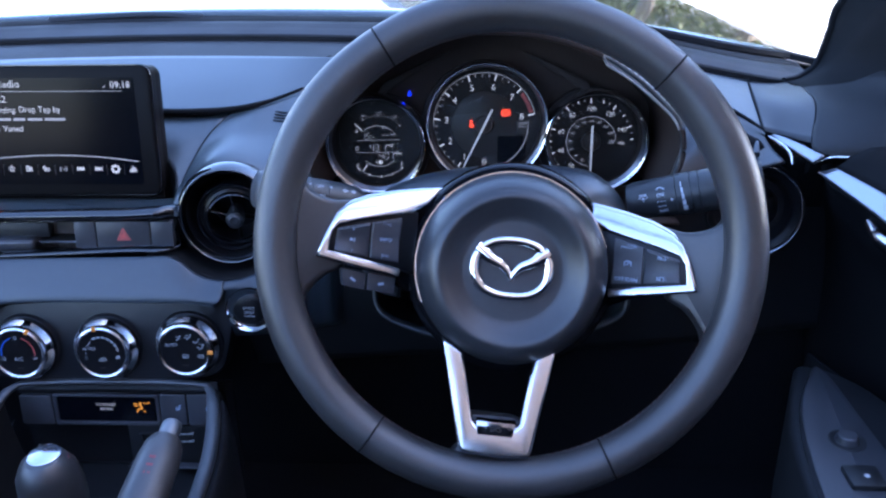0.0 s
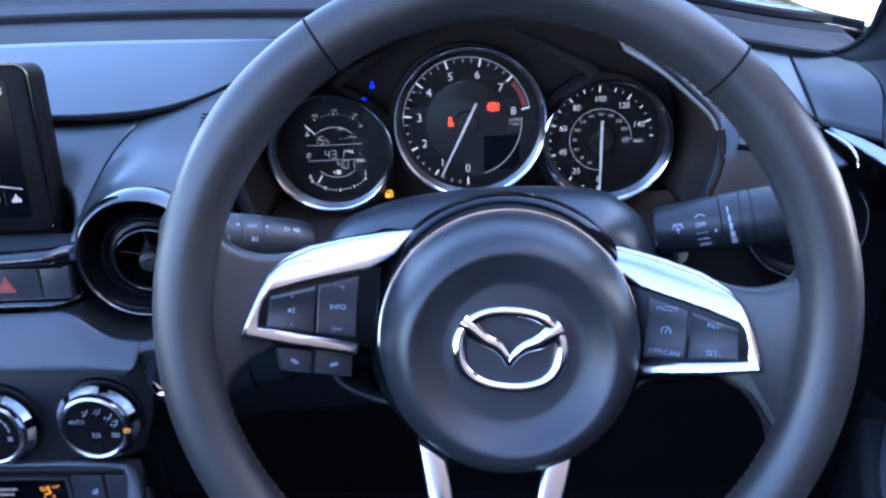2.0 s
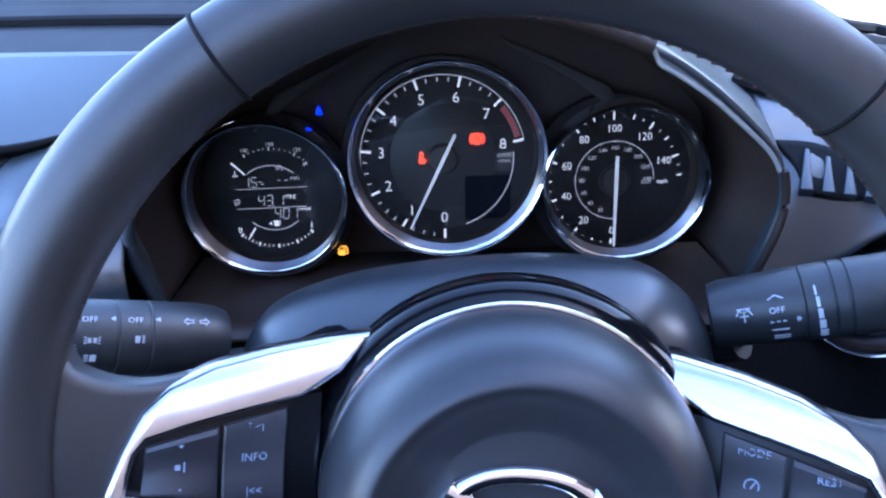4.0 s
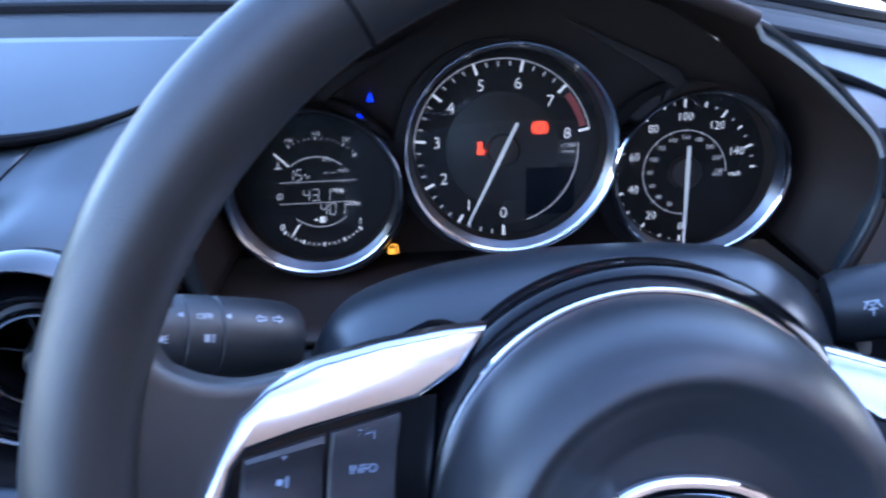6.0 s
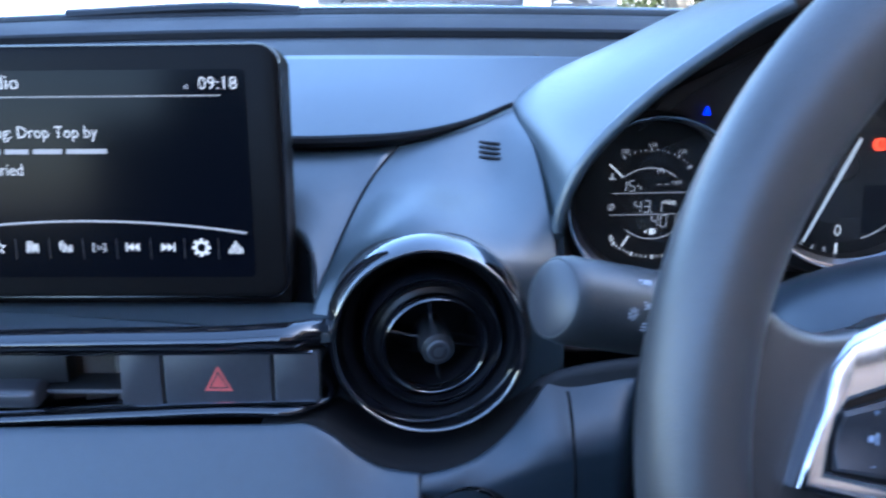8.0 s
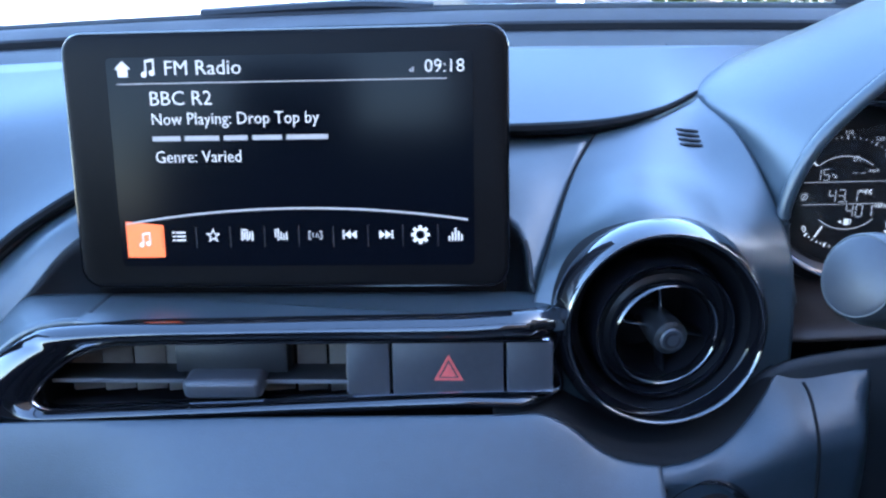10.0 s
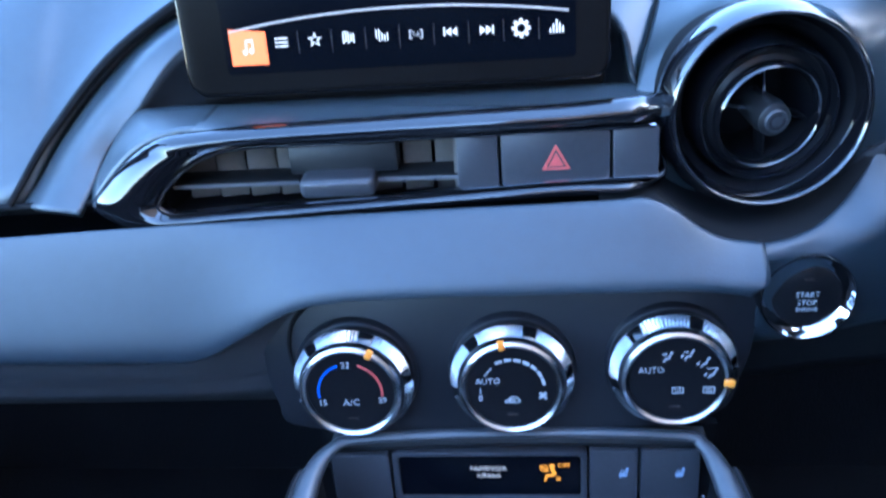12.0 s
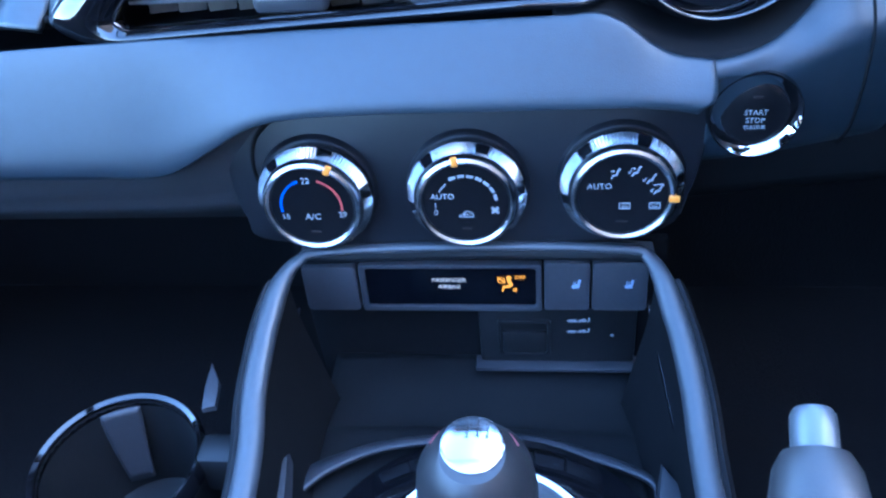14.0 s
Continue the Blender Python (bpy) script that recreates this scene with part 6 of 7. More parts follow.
def stalk(a, b, label, name_marks):
    a, b = Vector(a), Vector(b)
    z = (b - a).normalized()
    up = Vector((0, 0.25, 1))
    x = up.cross(z).normalized()
    y = z.cross(x)
    m = Matrix((x, y, z)).transposed().to_4x4()
    m.translation = a
    s = thing("control_stalk", m, label, "control stalk", "steering column stalks")
    return s, (b - a).length


ls, ln = stalk((-0.0670, 0.6258, 0.7565), (-0.1398, 0.5875, 0.7845), "black lighting stalk with pale symbols", "")
part("barrel", lathe([(0, -0.004), (0.0128, -0.003), (0.0150, 0.002), (0.0160, 0.012), (0.0163, 0.0312), (0.0158, 0.0316), (0.0158, 0.0324), (0.0163, 0.0328), (0.0163, 0.0448), (0.0158, 0.0452), (0.0158, 0.0460), (0.0163, 0.0464), (0.0158, ln - 0.006), (0.0148, ln - 0.001), (0.0140, ln), (0, ln)], 48), STALK, ls)
part("end_cap", lathe([(0, ln + 0.0012), (0.0120, ln + 0.0010), (0.0138, ln - 0.0002)], 40), SWITCH, ls, "plain grey end cap")
rs, rn = stalk((0.163, 0.630, 0.758), (0.262, 0.609, 0.7835), "black wiper stalk with pale symbols", "")
part("barrel", lathe([(0, -0.003), (0.0140, -0.002), (0.0155, 0.003), (0.0165, 0.03), (0.0168, 0.037), (0.0163, 0.0374), (0.0170, 0.0380), (0.0172, 0.0485), (0.0164, 0.0488), (0.0164, 0.0496), (0.0172, 0.0500), (0.0172, 0.0550), (0.0164, 0.0553), (0.0164, 0.0561), (0.0172, 0.0565), (0.0170, rn - 0.003), (0.0150, rn), (0, rn)], 48), STALK, rs)
for st_ob, side in ((ls, -1), (rs, 1)):
    a = st_ob.matrix_world.translation
    part("arm", moved(tube(spline([tuple(a + Vector((side * 0.012, -0.006, -0.012))), tuple(a + Vector((-side * 0.004, 0.01, -0.026))), tuple(a + Vector((-side * 0.04, 0.04, -0.04)))], 12), 0.008, 10), st_ob.matrix_world.inverted()), HARD, st_ob, "thin curved arm")


def on_barrel(stalk_ob, r, along, deg, body=None, size=0.005, bars=(), mat=None, name="mark"):
    """Marks on the barrel's face: deg is measured round the barrel from its top towards the driver."""
    flip = stalk_ob is ls
    m = pose(0, 0, along) @ pose(0, 0, 0, 0, 0, (90 + deg) if flip else (90 - deg)) @ pose(r, 0, 0, 90, 0, 90)
    m = m @ pose(0, 0, 0, 0, 0, -90 if flip else 90)
    if body:
        o = words(name, body, size, mat or PRINT, stalk_ob, 0, 0, 0)
        o.matrix_basis = m @ Matrix.Translation((0, 0, 0.0003))
    else:
        for b in bars:
            part(name, bar(*b), mat or PRINT, stalk_ob, smooth=False, m=m @ Matrix.Translation((0, 0, 0.0003)))


PALE_MARK = material("pale_mark", (0.42, 0.46, 0.52), 0.5, vary=0.05)
arrow = [(-0.0046, 0.0008, 0.0024, 0.0005, 0, 45), (-0.0046, -0.0008, 0.0024, 0.0005, 0, -45), (-0.0038, 0.0012, 0.0005, 0.0010), (-0.0038, -0.0012, 0.0005, 0.0010), (-0.0026, 0.0007, 0.0024, 0.0005), (-0.0026, -0.0007, 0.0024, 0.0005), (-0.0014, 0, 0.0005, 0.0018)]
on_barrel(ls, 0.0162, 0.0135, -50, bars=arrow + [(-b[0], b[1], b[2], b[3]) + ((0, -b[5]) if len(b) > 4 else ()) for b in arrow], mat=PALE_MARK)
for along in (0.039, 0.0570):
    on_barrel(ls, 0.0164, along, -50, "OFF", 0.0036, mat=PALE_MARK)
    on_barrel(ls, 0.0164, along - 0.0092, -48, bars=[(0, 0, 0.0018, 0.0009), (0.0005, 0, 0.0008, 0.0020)], mat=PALE_MARK)
lamp_bars = [(0.0008, 0, 0.0024, 0.0030), (-0.0018, 0.0012, 0.0018, 0.0005), (-0.0018, 0, 0.0018, 0.0005), (-0.0018, -0.0012, 0.0018, 0.0005)]
side_bars = [(x * 0.0010, 0, 0.0012, 0.0020) for x in (-1, 1)] + [(x * 0.0026, y * 0.0011, 0.0014, 0.0004, 0, x * y * 25) for x in (-1, 1) for y in (-1, 0, 1)]
sun_bars = [(0.0019 * math.cos(radians(a)), 0.0019 * math.sin(radians(a)), 0.0009, 0.0004, 0, a) for a in range(0, 360, 45)] + [(0.0010 * math.cos(radians(a)), 0.0010 * math.sin(radians(a)), 0.0004, 0.0009, 0, a) for a in range(22, 360, 45)]
fog_bars = [(-0.0008, 0, 0.0020, 0.0028), (0.0016, 0.0010, 0.0014, 0.0004), (0.0016, 0, 0.0014, 0.0004), (0.0016, -0.0010, 0.0014, 0.0004), (0.0016, 0, 0.0004, 0.0034)]
for along, deg, marks in ((0.0375, -78, fog_bars), (0.0560, -80, side_bars), (0.0560, -106, lamp_bars), (0.0640, -92, sun_bars)):
    on_barrel(ls, 0.0164, along, deg, bars=marks, mat=PALE_MARK)
on_barrel(rs, 0.0167, 0.0255, -80, "OFF", 0.0039, mat=PALE_MARK)
on_barrel(rs, 0.0167, 0.0255, -60, bars=[(-0.0016, 0, 0.0036, 0.0006, 0, 30), (0.0016, 0, 0.0036, 0.0006, 0, -30)], mat=PALE_MARK)
on_barrel(rs, 0.0167, 0.0255, -97, bars=[(-0.0026, 0, 0.0016, 0.0006), (0, 0, 0.0016, 0.0006), (0.0026, 0, 0.0016, 0.0006)], mat=PALE_MARK)
on_barrel(rs, 0.0167, 0.0260, -111, bars=[(0, 0, 0.0068, 0.0006)], mat=PALE_MARK)
on_barrel(rs, 0.0167, 0.0265, -126, bars=[(0, 0.0008, 0.0068, 0.0006), (0, -0.0008, 0.0068, 0.0006)], mat=PALE_MARK)
on_barrel(rs, 0.0163, 0.0118, -80, bars=[(0, 0.0024, 0.0056, 0.0006), (-0.0026, 0.0008, 0.0006, 0.0030, 0, -30), (0.0026, 0.0008, 0.0006, 0.0030, 0, 30), (0, -0.0008, 0.0036, 0.0006), (0, -0.0010, 0.0006, 0.0050), (-0.0014, 0.0016, 0.0005, 0.0020, 0, 25), (0.0014, 0.0016, 0.0005, 0.0020, 0, -25)], mat=PALE_MARK)
on_barrel(rs, 0.0168, 0.0343, -96, bars=[(-0.0003, 0, 0.0018, 0.0010), (-0.0006, 0, 0.0010, 0.0020)], mat=PALE_MARK)
for k in range(5):
    on_barrel(rs, 0.0172, 0.0420 + 0.0004 * k, -58 - k * 17, bars=[(0, 0, 0.0008 + 0.0006 * k, 0.0044)], mat=PALE_MARK, name="wedge_mark")

# steering wheel
wheel = thing("steering_wheel", lean(0.057, 0.512, 0.768, 21.6, -5.3), "three-spoke leather steering wheel with satin silver trims", "steering wheel")
R, T = 0.1658, 0.0152
rows = []
for i in range(144):
    a = 2 * math.pi * i / 144
    d = math.degrees(a)
    g = 1 + 0.05 * math.exp(-((d - 33) / 12) ** 2) + 0.05 * math.exp(-((d - 147) / 12) ** 2)
    rows.append([Vector(((R + T * g * math.cos(b)) * math.cos(a), (R + T * g * math.cos(b)) * math.sin(a), T * 1.02 * g * math.sin(b))) for b in [2 * math.pi * j / 20 for j in range(20)]])
rows.append(rows[0])
bm = grid(rows, closed=True)
bmesh.ops.remove_doubles(bm, verts=bm.verts[:], dist=1e-6)
bmesh.ops.recalc_face_normals(bm, faces=bm.faces[:])
part("rim", bm, LEATHER, wheel, "black leather rim")
for d in (52.6, 127.4, 239.4, 300.6):
    a = radians(d)
    path = [((R + T * 1.012 * math.cos(b)) * math.cos(a), (R + T * 1.012 * math.cos(b)) * math.sin(a), T * 1.03 * math.sin(b)) for b in [2 * math.pi * j / 28 for j in range(28)]]
    part("rim_seam", tube(path, 0.0008, 6, True, up=(math.cos(a + 1.57), math.sin(a + 1.57), 0.01)), RUBBER, wheel, "stitched join")
sts = []
for i in range(180):
    d = i * 2.0
    if 163 < d < 197 or d > 343 or d < 17 or 252 < d < 288:
        continue
    sts.append(moved(moved(box(0.0008, 0.0026, 0.0008), pose(R - T + 0.0002, 0, -0.0022, 0, 0, 18)), pose(0, 0, 0, 0, 0, d)))
tagged(part("stitching", join(sts), STITCH, wheel, "brown-red inner stitching", smooth=False), kind="stuff")


def mirror(poly, s):
    return [(x * s, y) for x, y in (poly if s > 0 else poly[::-1])]


def hollow_key(quad):
    """A rocker key over four corners, from the lower left on: its upper and lower thirds tilt towards the middle."""
    lo_l, lo_r, hi_r, hi_l = [Vector((*p, 0)) for p in quad]
    rows = []
    for v, z in ((0.0, -0.0095), (0.0, -0.0050), (0.06, -0.0044), (0.30, -0.0060), (0.66, -0.0062), (0.92, -0.0042), (1.0, -0.0048), (1.0, -0.0095)):
        a, b = lo_l.lerp(hi_l, v), lo_r.lerp(hi_r, v)
        rows.append([a.lerp(b, u) + Vector((0, 0, z - e)) for u, e in ((0.0, 0.004), (0.0, 0.0006), (0.03, 0.0), (0.97, 0.0), (1.0, 0.0006), (1.0, 0.004))])
    bm = grid(rows)
    bm.normal_update()
    if sum(f.normal.z for f in bm.faces) < 0:
        bmesh.ops.reverse_faces(bm, faces=bm.faces[:])
    return bm


def smooth_poly(poly, n):
    return [(p.x, p.y) for p in spline([(x, y, 0) for x, y in poly], n, True)]


SPOKE = [(0.088, 0.030), (0.105, 0.0265), (0.128, 0.022), (0.146, 0.028), (0.156, 0.042), (0.162, 0.0), (0.157, -0.050), (0.147, -0.060), (0.141, -0.046), (0.131, -0.034), (0.118, -0.0255), (0.112, 0.0)]
CORE = [(0.045, 0.034), (0.075, 0.028), (0.100, 0.0225), (0.118, 0.016), (0.122, -0.010), (0.116, -0.0240), (0.09, -0.030), (0.05, -0.040)]
TRIM = [(0.0416, 0.0395), (0.0587, 0.0373), (0.0796, 0.0333), (0.1002, 0.0279), (0.1158, 0.0209), (0.1244, 0.0132), (0.1300, 0.0015), (0.1340, -0.0092), (0.1373, -0.0196), (0.1116, -0.0248), (0.0735, -0.0313), (0.0730, -0.0238), (0.1066, -0.0182), (0.1281, -0.0146), (0.1271, -0.0077), (0.1254, -0.0008), (0.1219, 0.0040), (0.1066, 0.0086), (0.0894, 0.0126), (0.0700, 0.0169), (0.0550, 0.0254)]
KEY_FIELD = [(0.062, 0.0180), (0.070, 0.0173), (0.0894, 0.0131), (0.1066, 0.0091), (0.1219, 0.0046), (0.1260, -0.0008), (0.1284, -0.0152), (0.1066, -0.0186), (0.0776, -0.0236), (0.062, -0.0290)]
for s in (1, -1):
    body = prism(mirror(smooth_poly(SPOKE, 52), s), -0.030, -0.0175, 0.004, 3)
    drop = pose(s * 0.1245, 0, -0.0075, 0, -22 * s) @ pose(-s * 0.1245, 0, 0.0055)  # the trim falls away towards the hub
    for v in body.verts:
        v.co.z += 0.016 * min(1.0, max(0, (abs(v.co.x) - 0.116) / 0.03)) - 0.42 * max(0.0, 0.118 - abs(v.co.x))
    part("spoke", body, LEATHER, wheel, "leather-wrapped spoke")
    part("spoke_core", prism(mirror(smooth_poly(CORE, 40), s), -0.034, -0.0190, 0.002), TRIM_BLACK, wheel, "black core of the spoke", m=drop)
    tb = prism(mirror(TRIM, s), -0.012, -0.0035, 0.0024, 4)
    for v in tb.verts:
        v.co.z -= 0.55 * max(0.0, v.co.y - (0.0176 - (abs(v.co.x) - 0.070) * 0.25) - 0.002) if v.co.y > 0.0 else 0
    part("spoke_trim", tb, SATIN, wheel, "satin silver spoke trim", angle=50, m=drop)
    part("switch_panel", prism(mirror(KEY_FIELD, s), -0.012, -0.0072, 0.0006), DIAL, wheel, "black switch panel", m=drop)
    for x0, x1, nm in ((0.0750, 0.0968, 0), (0.0985, 0.1236, 1)):
        tp = lambda x: 0.0130 - (x - 0.0752) * 0.236
        lo = lambda x: -0.0205 + (x - 0.0752) * 0.115
        poly = [(x0, lo(x0)), (x1, lo(x1)), (x1 - (0.0012 if nm else 0), tp(x1)), (x0, tp(x0))]
        b = part("switch", hollow_key(mirror(poly, s) if s > 0 else [(-x, y) for x, y in (poly[1], poly[0], poly[3], poly[2])]), SWITCH, wheel, "steering wheel switch", m=drop)
        cx = (x0 + x1) / 2 * s
        top_y, low_y = tp((x0 + x1) / 2) - 0.0028, lo((x0 + x1) / 2) + 0.0032
        if s > 0:
            t1, t2, t3 = ("MODE", "", "OFF/CAN") if nm == 0 else ("RES+", "", "SET-")
        else:
            t1, t2, t3 = (">>|", "INFO", "|<<") if nm == 0 else ("+", "", "-")
        for txt, yy in ((t1, top_y), (t2, (top_y + low_y) / 2), (t3, low_y)):
            if txt:
                words("label", txt, 0.0040, PALE_BLUE, b, cx, yy, -0.0044 if yy != (top_y + low_y) / 2 else -0.0058)
        if not t2 and nm == 0:
            part("symbol", join([moved(arc_band(0.0022, 0.0028, -30, 210, 0, 14), pose(cx, (top_y + low_y) / 2 - 0.0006, -0.0058)), bar(cx + 0.0004, (top_y + low_y) / 2, 0.0006, 0.003, -0.0048, -30)]), PALE_BLUE, b, smooth=False)
        elif not t2 and s < 0:
            part("symbol", join([bar(cx - 0.001, (top_y + low_y) / 2, 0.0018, 0.0018, -0.0048), bar(cx + 0.0012, (top_y + low_y) / 2, 0.0006, 0.0034, -0.0048)]), PALE_BLUE, b, smooth=False)
for x0, x1 in ((-0.1165, -0.0968), (-0.0955, -0.0740)):
    b = part("phone_switch", prism([(x0 + (0.003 if x0 < -0.1 else 0), -0.0395 - 0.10 * (x0 + 0.125)), (x1, -0.0400 - 0.10 * (x1 + 0.125)), (x1, -0.0270 - 0.10 * (x1 + 0.125)), (x0, -0.0262 - 0.10 * (x0 + 0.125))], -0.020, -0.0125, 0.0012), SWITCH, wheel, "small lower switch", m=drop)
    part("symbol", bar((x0 + x1) / 2, -0.0335 - 0.05 * (x0 + x1 + 0.25), 0.0045, 0.0018, -0.0123, -35 if x0 < -0.1 else 10), PALE_BLUE, b, smooth=False)
LOW = [(-0.0385, -0.0690), (-0.0300, -0.1100), (-0.0232, -0.1430), (-0.0205, -0.1472), (0.0, -0.1486), (0.0205, -0.1472), (0.0232, -0.1430), (0.0300, -0.1100), (0.0385, -0.0690), (0.0225, -0.0775), (0.0180, -0.1000), (0.0138, -0.1240), (0.0100, -0.1275), (-0.0100, -0.1275), (-0.0138, -0.1240), (-0.0180, -0.1000), (-0.0225, -0.0775)]
LOW = [(x + math.copysign(0.003, x) * (x != 0) + 0.001 - 0.045 * (y + 0.069), y) for x, y in LOW]
low = prism(LOW, -0.013, -0.0040, 0.0030, 4)
for v in low.verts:
    v.co.z -= 0.16 * (v.co.y + 0.07)
part("lower_trim", low, SATIN, wheel, "satin silver lower spoke")
part("lower_spoke", prism(smooth_poly([(-0.022, -0.125), (-0.021, -0.144), (-0.026, -0.154), (0.0, -0.160), (0.026, -0.154), (0.021, -0.144), (0.022, -0.125), (0.0, -0.122)], 40), -0.018, -0.0060, 0.003), LEATHER, wheel)
badge = part("lower_badge", moved(prism([(-0.0125, -0.1335), (0.0125, -0.1335), (0.0140, -0.1235), (-0.0140, -0.1235)], -0.014, -0.0020, 0.001), pose(0.0037, 0, 0.0088)), DIM_CHROME, wheel, "grey plate in the lower spoke")
words("label", "SRS", 0.0056, FACE_GREY, badge, 0.0037, -0.1288, 0.0070)
PAD = material("hub_pad", (0.021, 0.022, 0.025), 0.37, grain=0.10, grain_scale=1900, scale=40)
HUB = pose(0.0050, -0.0165, 0)
part("hub", lathe([(p.x, p.y) for p in spline([(0.0, 0.0058, 0), (0.020, 0.0056, 0), (0.0330, 0.0052, 0), (0.0362, 0.0054, 0), (0.0395, 0.0066, 0), (0.0450, 0.0098, 0), (0.0495, 0.0132, 0), (0.0530, 0.0140, 0), (0.0580, 0.0106, 0), (0.0635, 0.0030, 0), (0.0672, -0.0060, 0), (0.0694, -0.0160, 0), (0.0704, -0.0285, 0), (0.0696, -0.038, 0)], 54)], 96), PAD, wheel, "padded airbag hub", m=HUB)
part("hub_edge", lathe([(0.0702, -0.0312), (0.0708, -0.0300), (0.0717, -0.0300), (0.0722, -0.0312), (0.0714, -0.0324)], 72, 10, 206), CHROME, wheel, "thin chrome hub edge", m=HUB)
part("hub_back", lathe([(p.x, p.y) for p in spline([(0.0700, -0.0330, 0), (0.0730, -0.0345, 0), (0.0768, -0.0375, 0), (0.0790, -0.0420, 0), (0.0796, -0.0480, 0), (0.0780, -0.058, 0), (0.05, -0.066, 0), (0, -0.068, 0)], 40)], 72), TRIM_BLACK, wheel, "gloss black hub back", m=HUB)
part("hub_mark", join([bar(0, 0.0012, 0.0075, 0.0008, 0), bar(0.001, -0.0012, 0.0030, 0.0008, 0)]), FACE_GREY, wheel, smooth=False, m=pose(0.0050, -0.0714, 0.0122, -6))
emblem = part("emblem", tube([(0.0262 * math.copysign(abs(math.cos(a)) ** 0.86, math.cos(a)), 0.0196 * math.copysign(abs(math.sin(a)) ** 0.86, math.sin(a)), 0.0) for a in [2 * math.pi * i / 64 for i in range(64)]], [0.0030 + 0.0009 * abs(math.cos(2 * math.pi * i / 64)) ** 3 for i in range(64)], 10, True, flat=0.8, up=(0, 0, 1)), CHROME, wheel, "chrome oval emblem", m=pose(0.0040, -0.0145, 0.0078))
for s in (-1, 1):
    wing = spline([(s * 0.0252, 0.0128, 0), (s * 0.0205, 0.0098, 0.0006), (s * 0.0140, 0.0050, 0.0010), (s * 0.0075, 0.0022, 0.0010), (s * 0.0030, -0.0020, 0.0010), (0.0, -0.0078, 0.0006)], 20)
    part("wing", tube(wing, [0.0050 - 0.0033 * (i / 19) ** 1.2 for i in range(20)], 10, flat=0.6, up=(0, 0, 1)), CHROME, emblem)

# seats behind the camera
def seat(x):
    s = thing("car_seat", pose(x, -0.30, 0.19), "black cloth bucket seat", "seat", "car seats")
    part("cushion", moved(box(0.46, 0.46, 0.14, (0, 0.10, 0.10), 0.05, 4), Matrix()), CARPET, s)
    part("backrest", moved(box(0.46, 0.12, 0.62, (0, 0, 0.31), 0.05, 4), pose(0, -0.13, 0.10, 14)), CARPET, s)
    part("headrest", moved(box(0.26, 0.09, 0.20, (0, 0, 0.10), 0.04, 4), pose(0, -0.29, 0.70, 10)), CARPET, s)


seat(0.06)
seat(-0.67)

# driver's door
door = thing("driver_door", pose(0, 0, 0), "dark door trim with a glossy painted upper strip", "car door")
cards = [
    [(0.385, 0.80, 0.765), (0.345, 0.700, 0.7575), (0.3585, 0.653, 0.7495), (0.371, 0.615, 0.7415), (0.395, 0.54, 0.725), (0.408, 0.30, 0.725), (0.42, -0.30, 0.735), (0.43, -0.9, 0.745)],
    [(0.385, 0.80, 0.715), (0.362, 0.700, 0.725), (0.374, 0.653, 0.715), (0.386, 0.615, 0.705), (0.405, 0.54, 0.69), (0.415, 0.30, 0.69), (0.425, -0.30, 0.70), (0.435, -0.9, 0.71)],
    [(0.395, 0.80, 0.62), (0.395, 0.70, 0.62), (0.40, 0.653, 0.615), (0.405, 0.615, 0.61), (0.41, 0.54, 0.61), (0.42, 0.30, 0.61), (0.43, -0.30, 0.62), (0.44, -0.9, 0.62)],
    [(0.42, 0.80, 0.20), (0.42, 0.70, 0.20), (0.42, 0.653, 0.20), (0.42, 0.615, 0.20), (0.43, 0.54, 0.20), (0.43, 0.30, 0.20), (0.44, -0.30, 0.20), (0.45, -0.9, 0.20)],
]
part("door_card", loft(cards, 50, 24, EYE_SIDE), CLOTH, door, "dark door card", solid=0.01)
part("door_top", loft([
    [(0.3510, 0.688, 0.7690), (0.373, 0.635, 0.763), (0.399, 0.563, 0.7505), (0.412, 0.30, 0.751), (0.425, -0.30, 0.76), (0.435, -0.9, 0.77)],
    [(0.378, 0.69, 0.786), (0.405, 0.64, 0.785), (0.425, 0.563, 0.78), (0.435, 0.30, 0.78), (0.445, -0.30, 0.79), (0.455, -0.9, 0.80)],
    [(0.46, 0.74, 0.80), (0.47, 0.66, 0.80), (0.48, 0.563, 0.80), (0.49, 0.30, 0.80), (0.50, -0.30, 0.807), (0.51, -0.9, 0.81)]], 40, 12, EYE_SIDE), CLOTH, door, "dark top of the door", solid=0.006)
part("corner_strip", loft([[(0.3080, 0.7580, 0.7825), (0.3244, 0.7311, 0.7814), (0.3418, 0.6949, 0.7774)], [(0.3092, 0.7560, 0.7800), (0.3216, 0.7277, 0.7757), (0.3334, 0.6979, 0.7700)]], 18, 6, EYE_SIDE), STRIP, door, "glossy strip at the dash end", solid=0.003)
part("upper_strip", loft([[(0.3505, 0.6863, 0.7685), (0.3721, 0.6346, 0.7625), (0.3983, 0.5633, 0.7501), (0.411, 0.30, 0.750), (0.43, -0.8, 0.768)], [(0.3392, 0.6964, 0.7615), (0.367, 0.6152, 0.7451), (0.3914, 0.54, 0.7284), (0.405, 0.30, 0.728), (0.42, -0.8, 0.745)]], 40, 8, EYE_SIDE), STRIP, door, "glossy painted door shoulder", solid=0.003)
part("corner_edge", tube(spline([(0.3082, 0.7450, 0.7808), (0.3135, 0.7350, 0.7785), (0.3182, 0.7250, 0.7755), (0.3210, 0.7165, 0.7705), (0.3216, 0.712, 0.7640)], 16), [0.0007 + 0.0011 * math.sin(3.14 * i / 15) for i in range(16)], 8), CHROME, door, "thin bright edge")
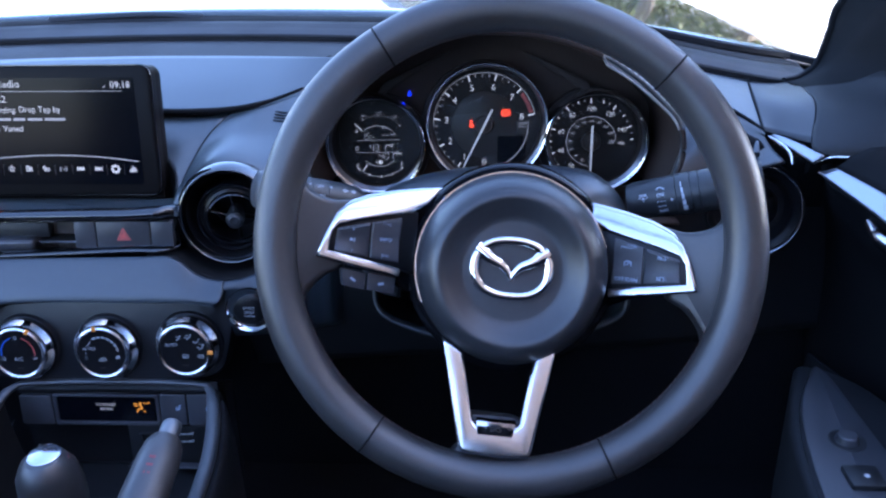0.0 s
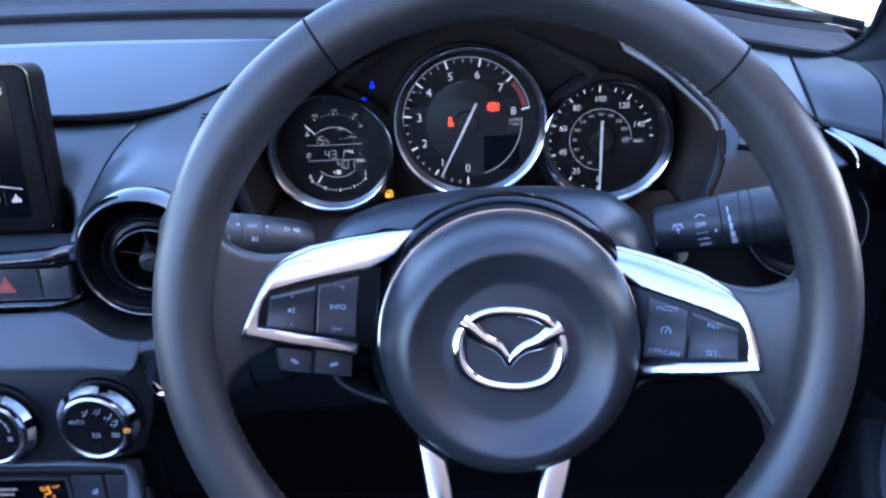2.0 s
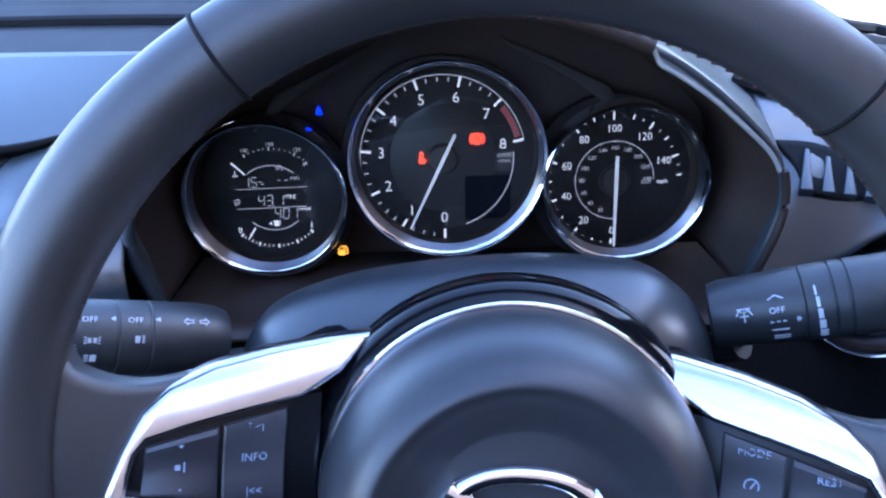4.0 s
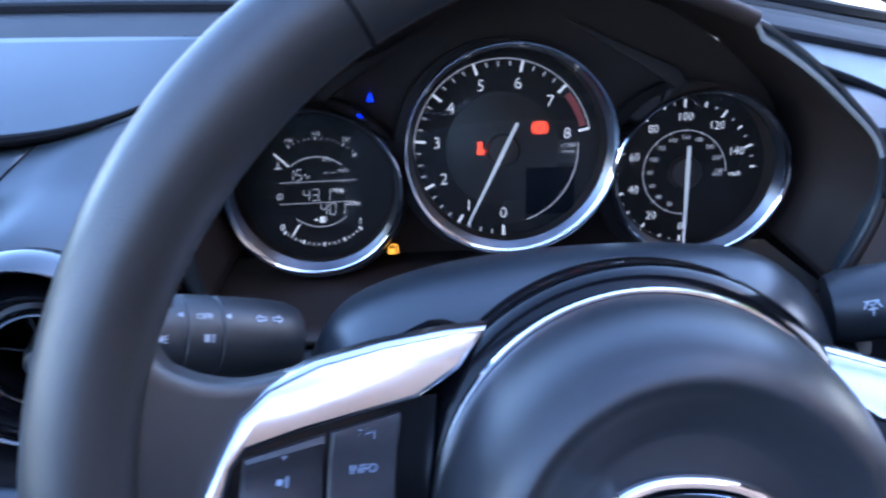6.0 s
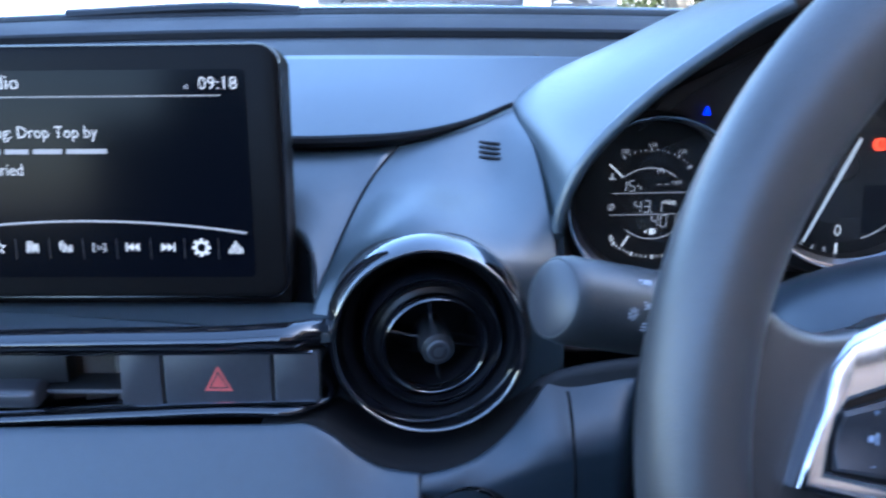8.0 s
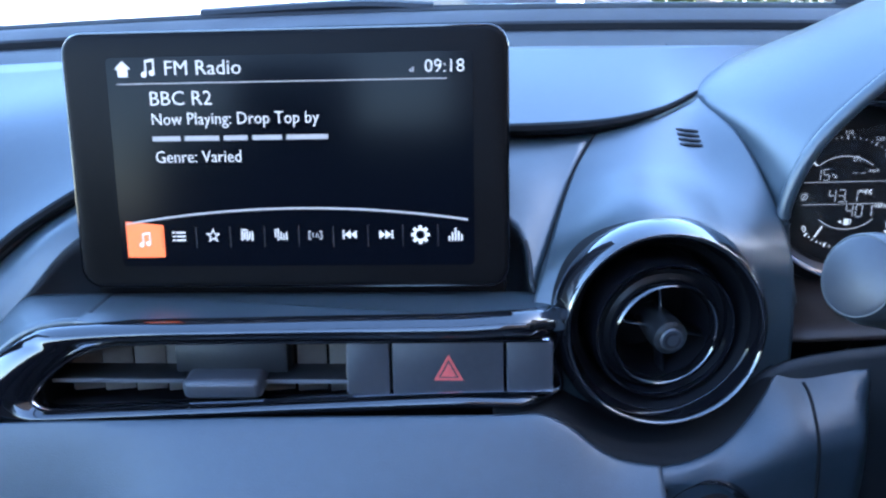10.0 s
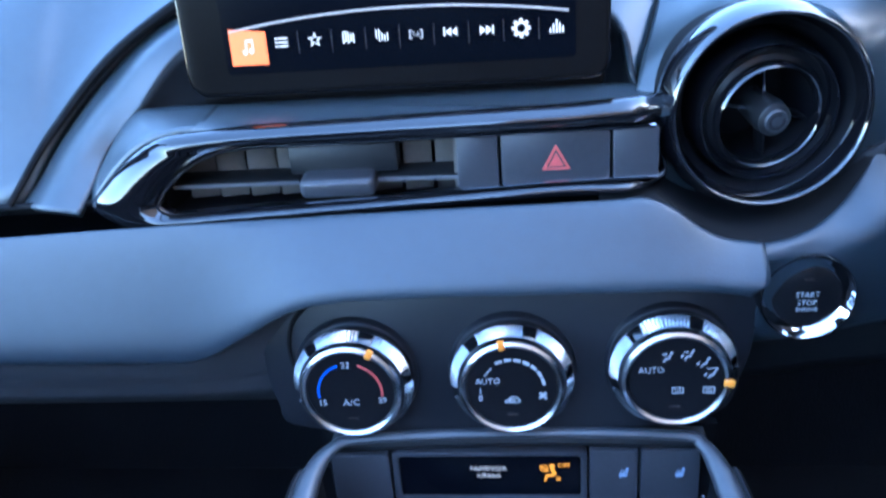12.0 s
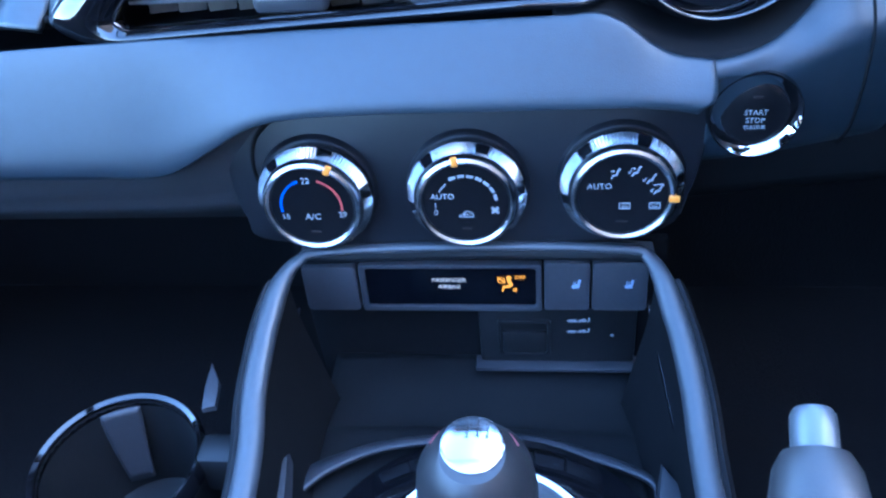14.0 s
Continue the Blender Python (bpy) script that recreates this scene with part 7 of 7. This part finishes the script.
part("bright_edge", tube(spline([(0.3375, 0.701, 0.7678), (0.3456, 0.690, 0.7772), (0.3571, 0.680, 0.7806)], 12), 0.0007, 6), CHROME, door)
part("notch", loft([[(0.338, 0.722, 0.766), (0.352, 0.712, 0.777), (0.368, 0.70, 0.784)], [(0.340, 0.725, 0.750), (0.356, 0.725, 0.754), (0.375, 0.72, 0.760)]], 8, 5, EYE_SIDE), RUBBER, door, solid=0.003)
part("dash_end", loft([[(0.316, 0.752, 0.770), (0.337, 0.738, 0.762), (0.36, 0.73, 0.758)], [(0.325, 0.755, 0.745), (0.340, 0.75, 0.735), (0.37, 0.75, 0.735)], [(0.345, 0.77, 0.69), (0.355, 0.77, 0.69), (0.39, 0.78, 0.69)]], 10, 8, EYE_SIDE), RUBBER, door, solid=0.003)
part("pull_handle", tube(spline([(0.368, 0.64, 0.7345), (0.365, 0.62, 0.7317), (0.3626, 0.60, 0.7330), (0.372, 0.52, 0.735)], 14), 0.006, 10), SATIN, door, "silver door pull")
arm = [(0.340, 0.632), (0.327, 0.612), (0.309, 0.577), (0.2965, 0.537), (0.290, 0.503), (0.285, 0.472), (0.279, 0.42), (0.276, 0.36), (0.285, 0.27), (0.36, 0.27), (0.358, 0.40), (0.353, 0.47), (0.350, 0.52), (0.3485, 0.57), (0.347, 0.612)]
switches = part("switch_plate", prism(smooth_poly(arm, 60), 0.588, 0.600, 0.003), SWITCH, door, "grey switch plate on the armrest")
armrest = smooth_poly([(0.335, 0.650), (0.318, 0.622), (0.301, 0.580), (0.289, 0.537), (0.279, 0.472), (0.268, 0.36), (0.278, 0.25), (0.43, 0.25), (0.42, 0.46), (0.400, 0.55), (0.375, 0.62)], 60)
part("armrest", prism(armrest, 0.46, 0.590, 0.006, 3), SOFT_DARK, door, "dark armrest")
part("mirror_ring", lathe([(0.0098, 0.0002), (0.0128, 0.0006), (0.0140, 0.0004), (0.0146, -0.001)], 40), HARD, switches, "dark recessed ring", m=pose(0.3245, 0.5205, 0.600))
part("mirror_knob", lathe([(0, 0.0062), (0.0066, 0.0060), (0.0078, 0.0050), (0.0088, 0.0)], 32), SWITCH, switches, "round mirror knob", m=pose(0.3245, 0.5205, 0.600))
part("window_switch", box(0.025, 0.024, 0.006, (0.318, 0.4735, 0.6015), 0.0015), HARD, switches, m=Matrix())
part("window_mark", lathe([(0, 0.0004), (0.0022, 0.0002)], 16), PRINT, switches, smooth=False, m=pose(0.319, 0.4725, 0.6046))
part("kick_panel", loft([[(0.37, 0.72, 0.56), (0.37, 0.74, 0.40), (0.37, 0.76, 0.20)], [(0.40, 0.62, 0.56), (0.40, 0.62, 0.40), (0.40, 0.62, 0.20)]], 8, 6, EYE_SIDE), CARPET, door, solid=0.004)
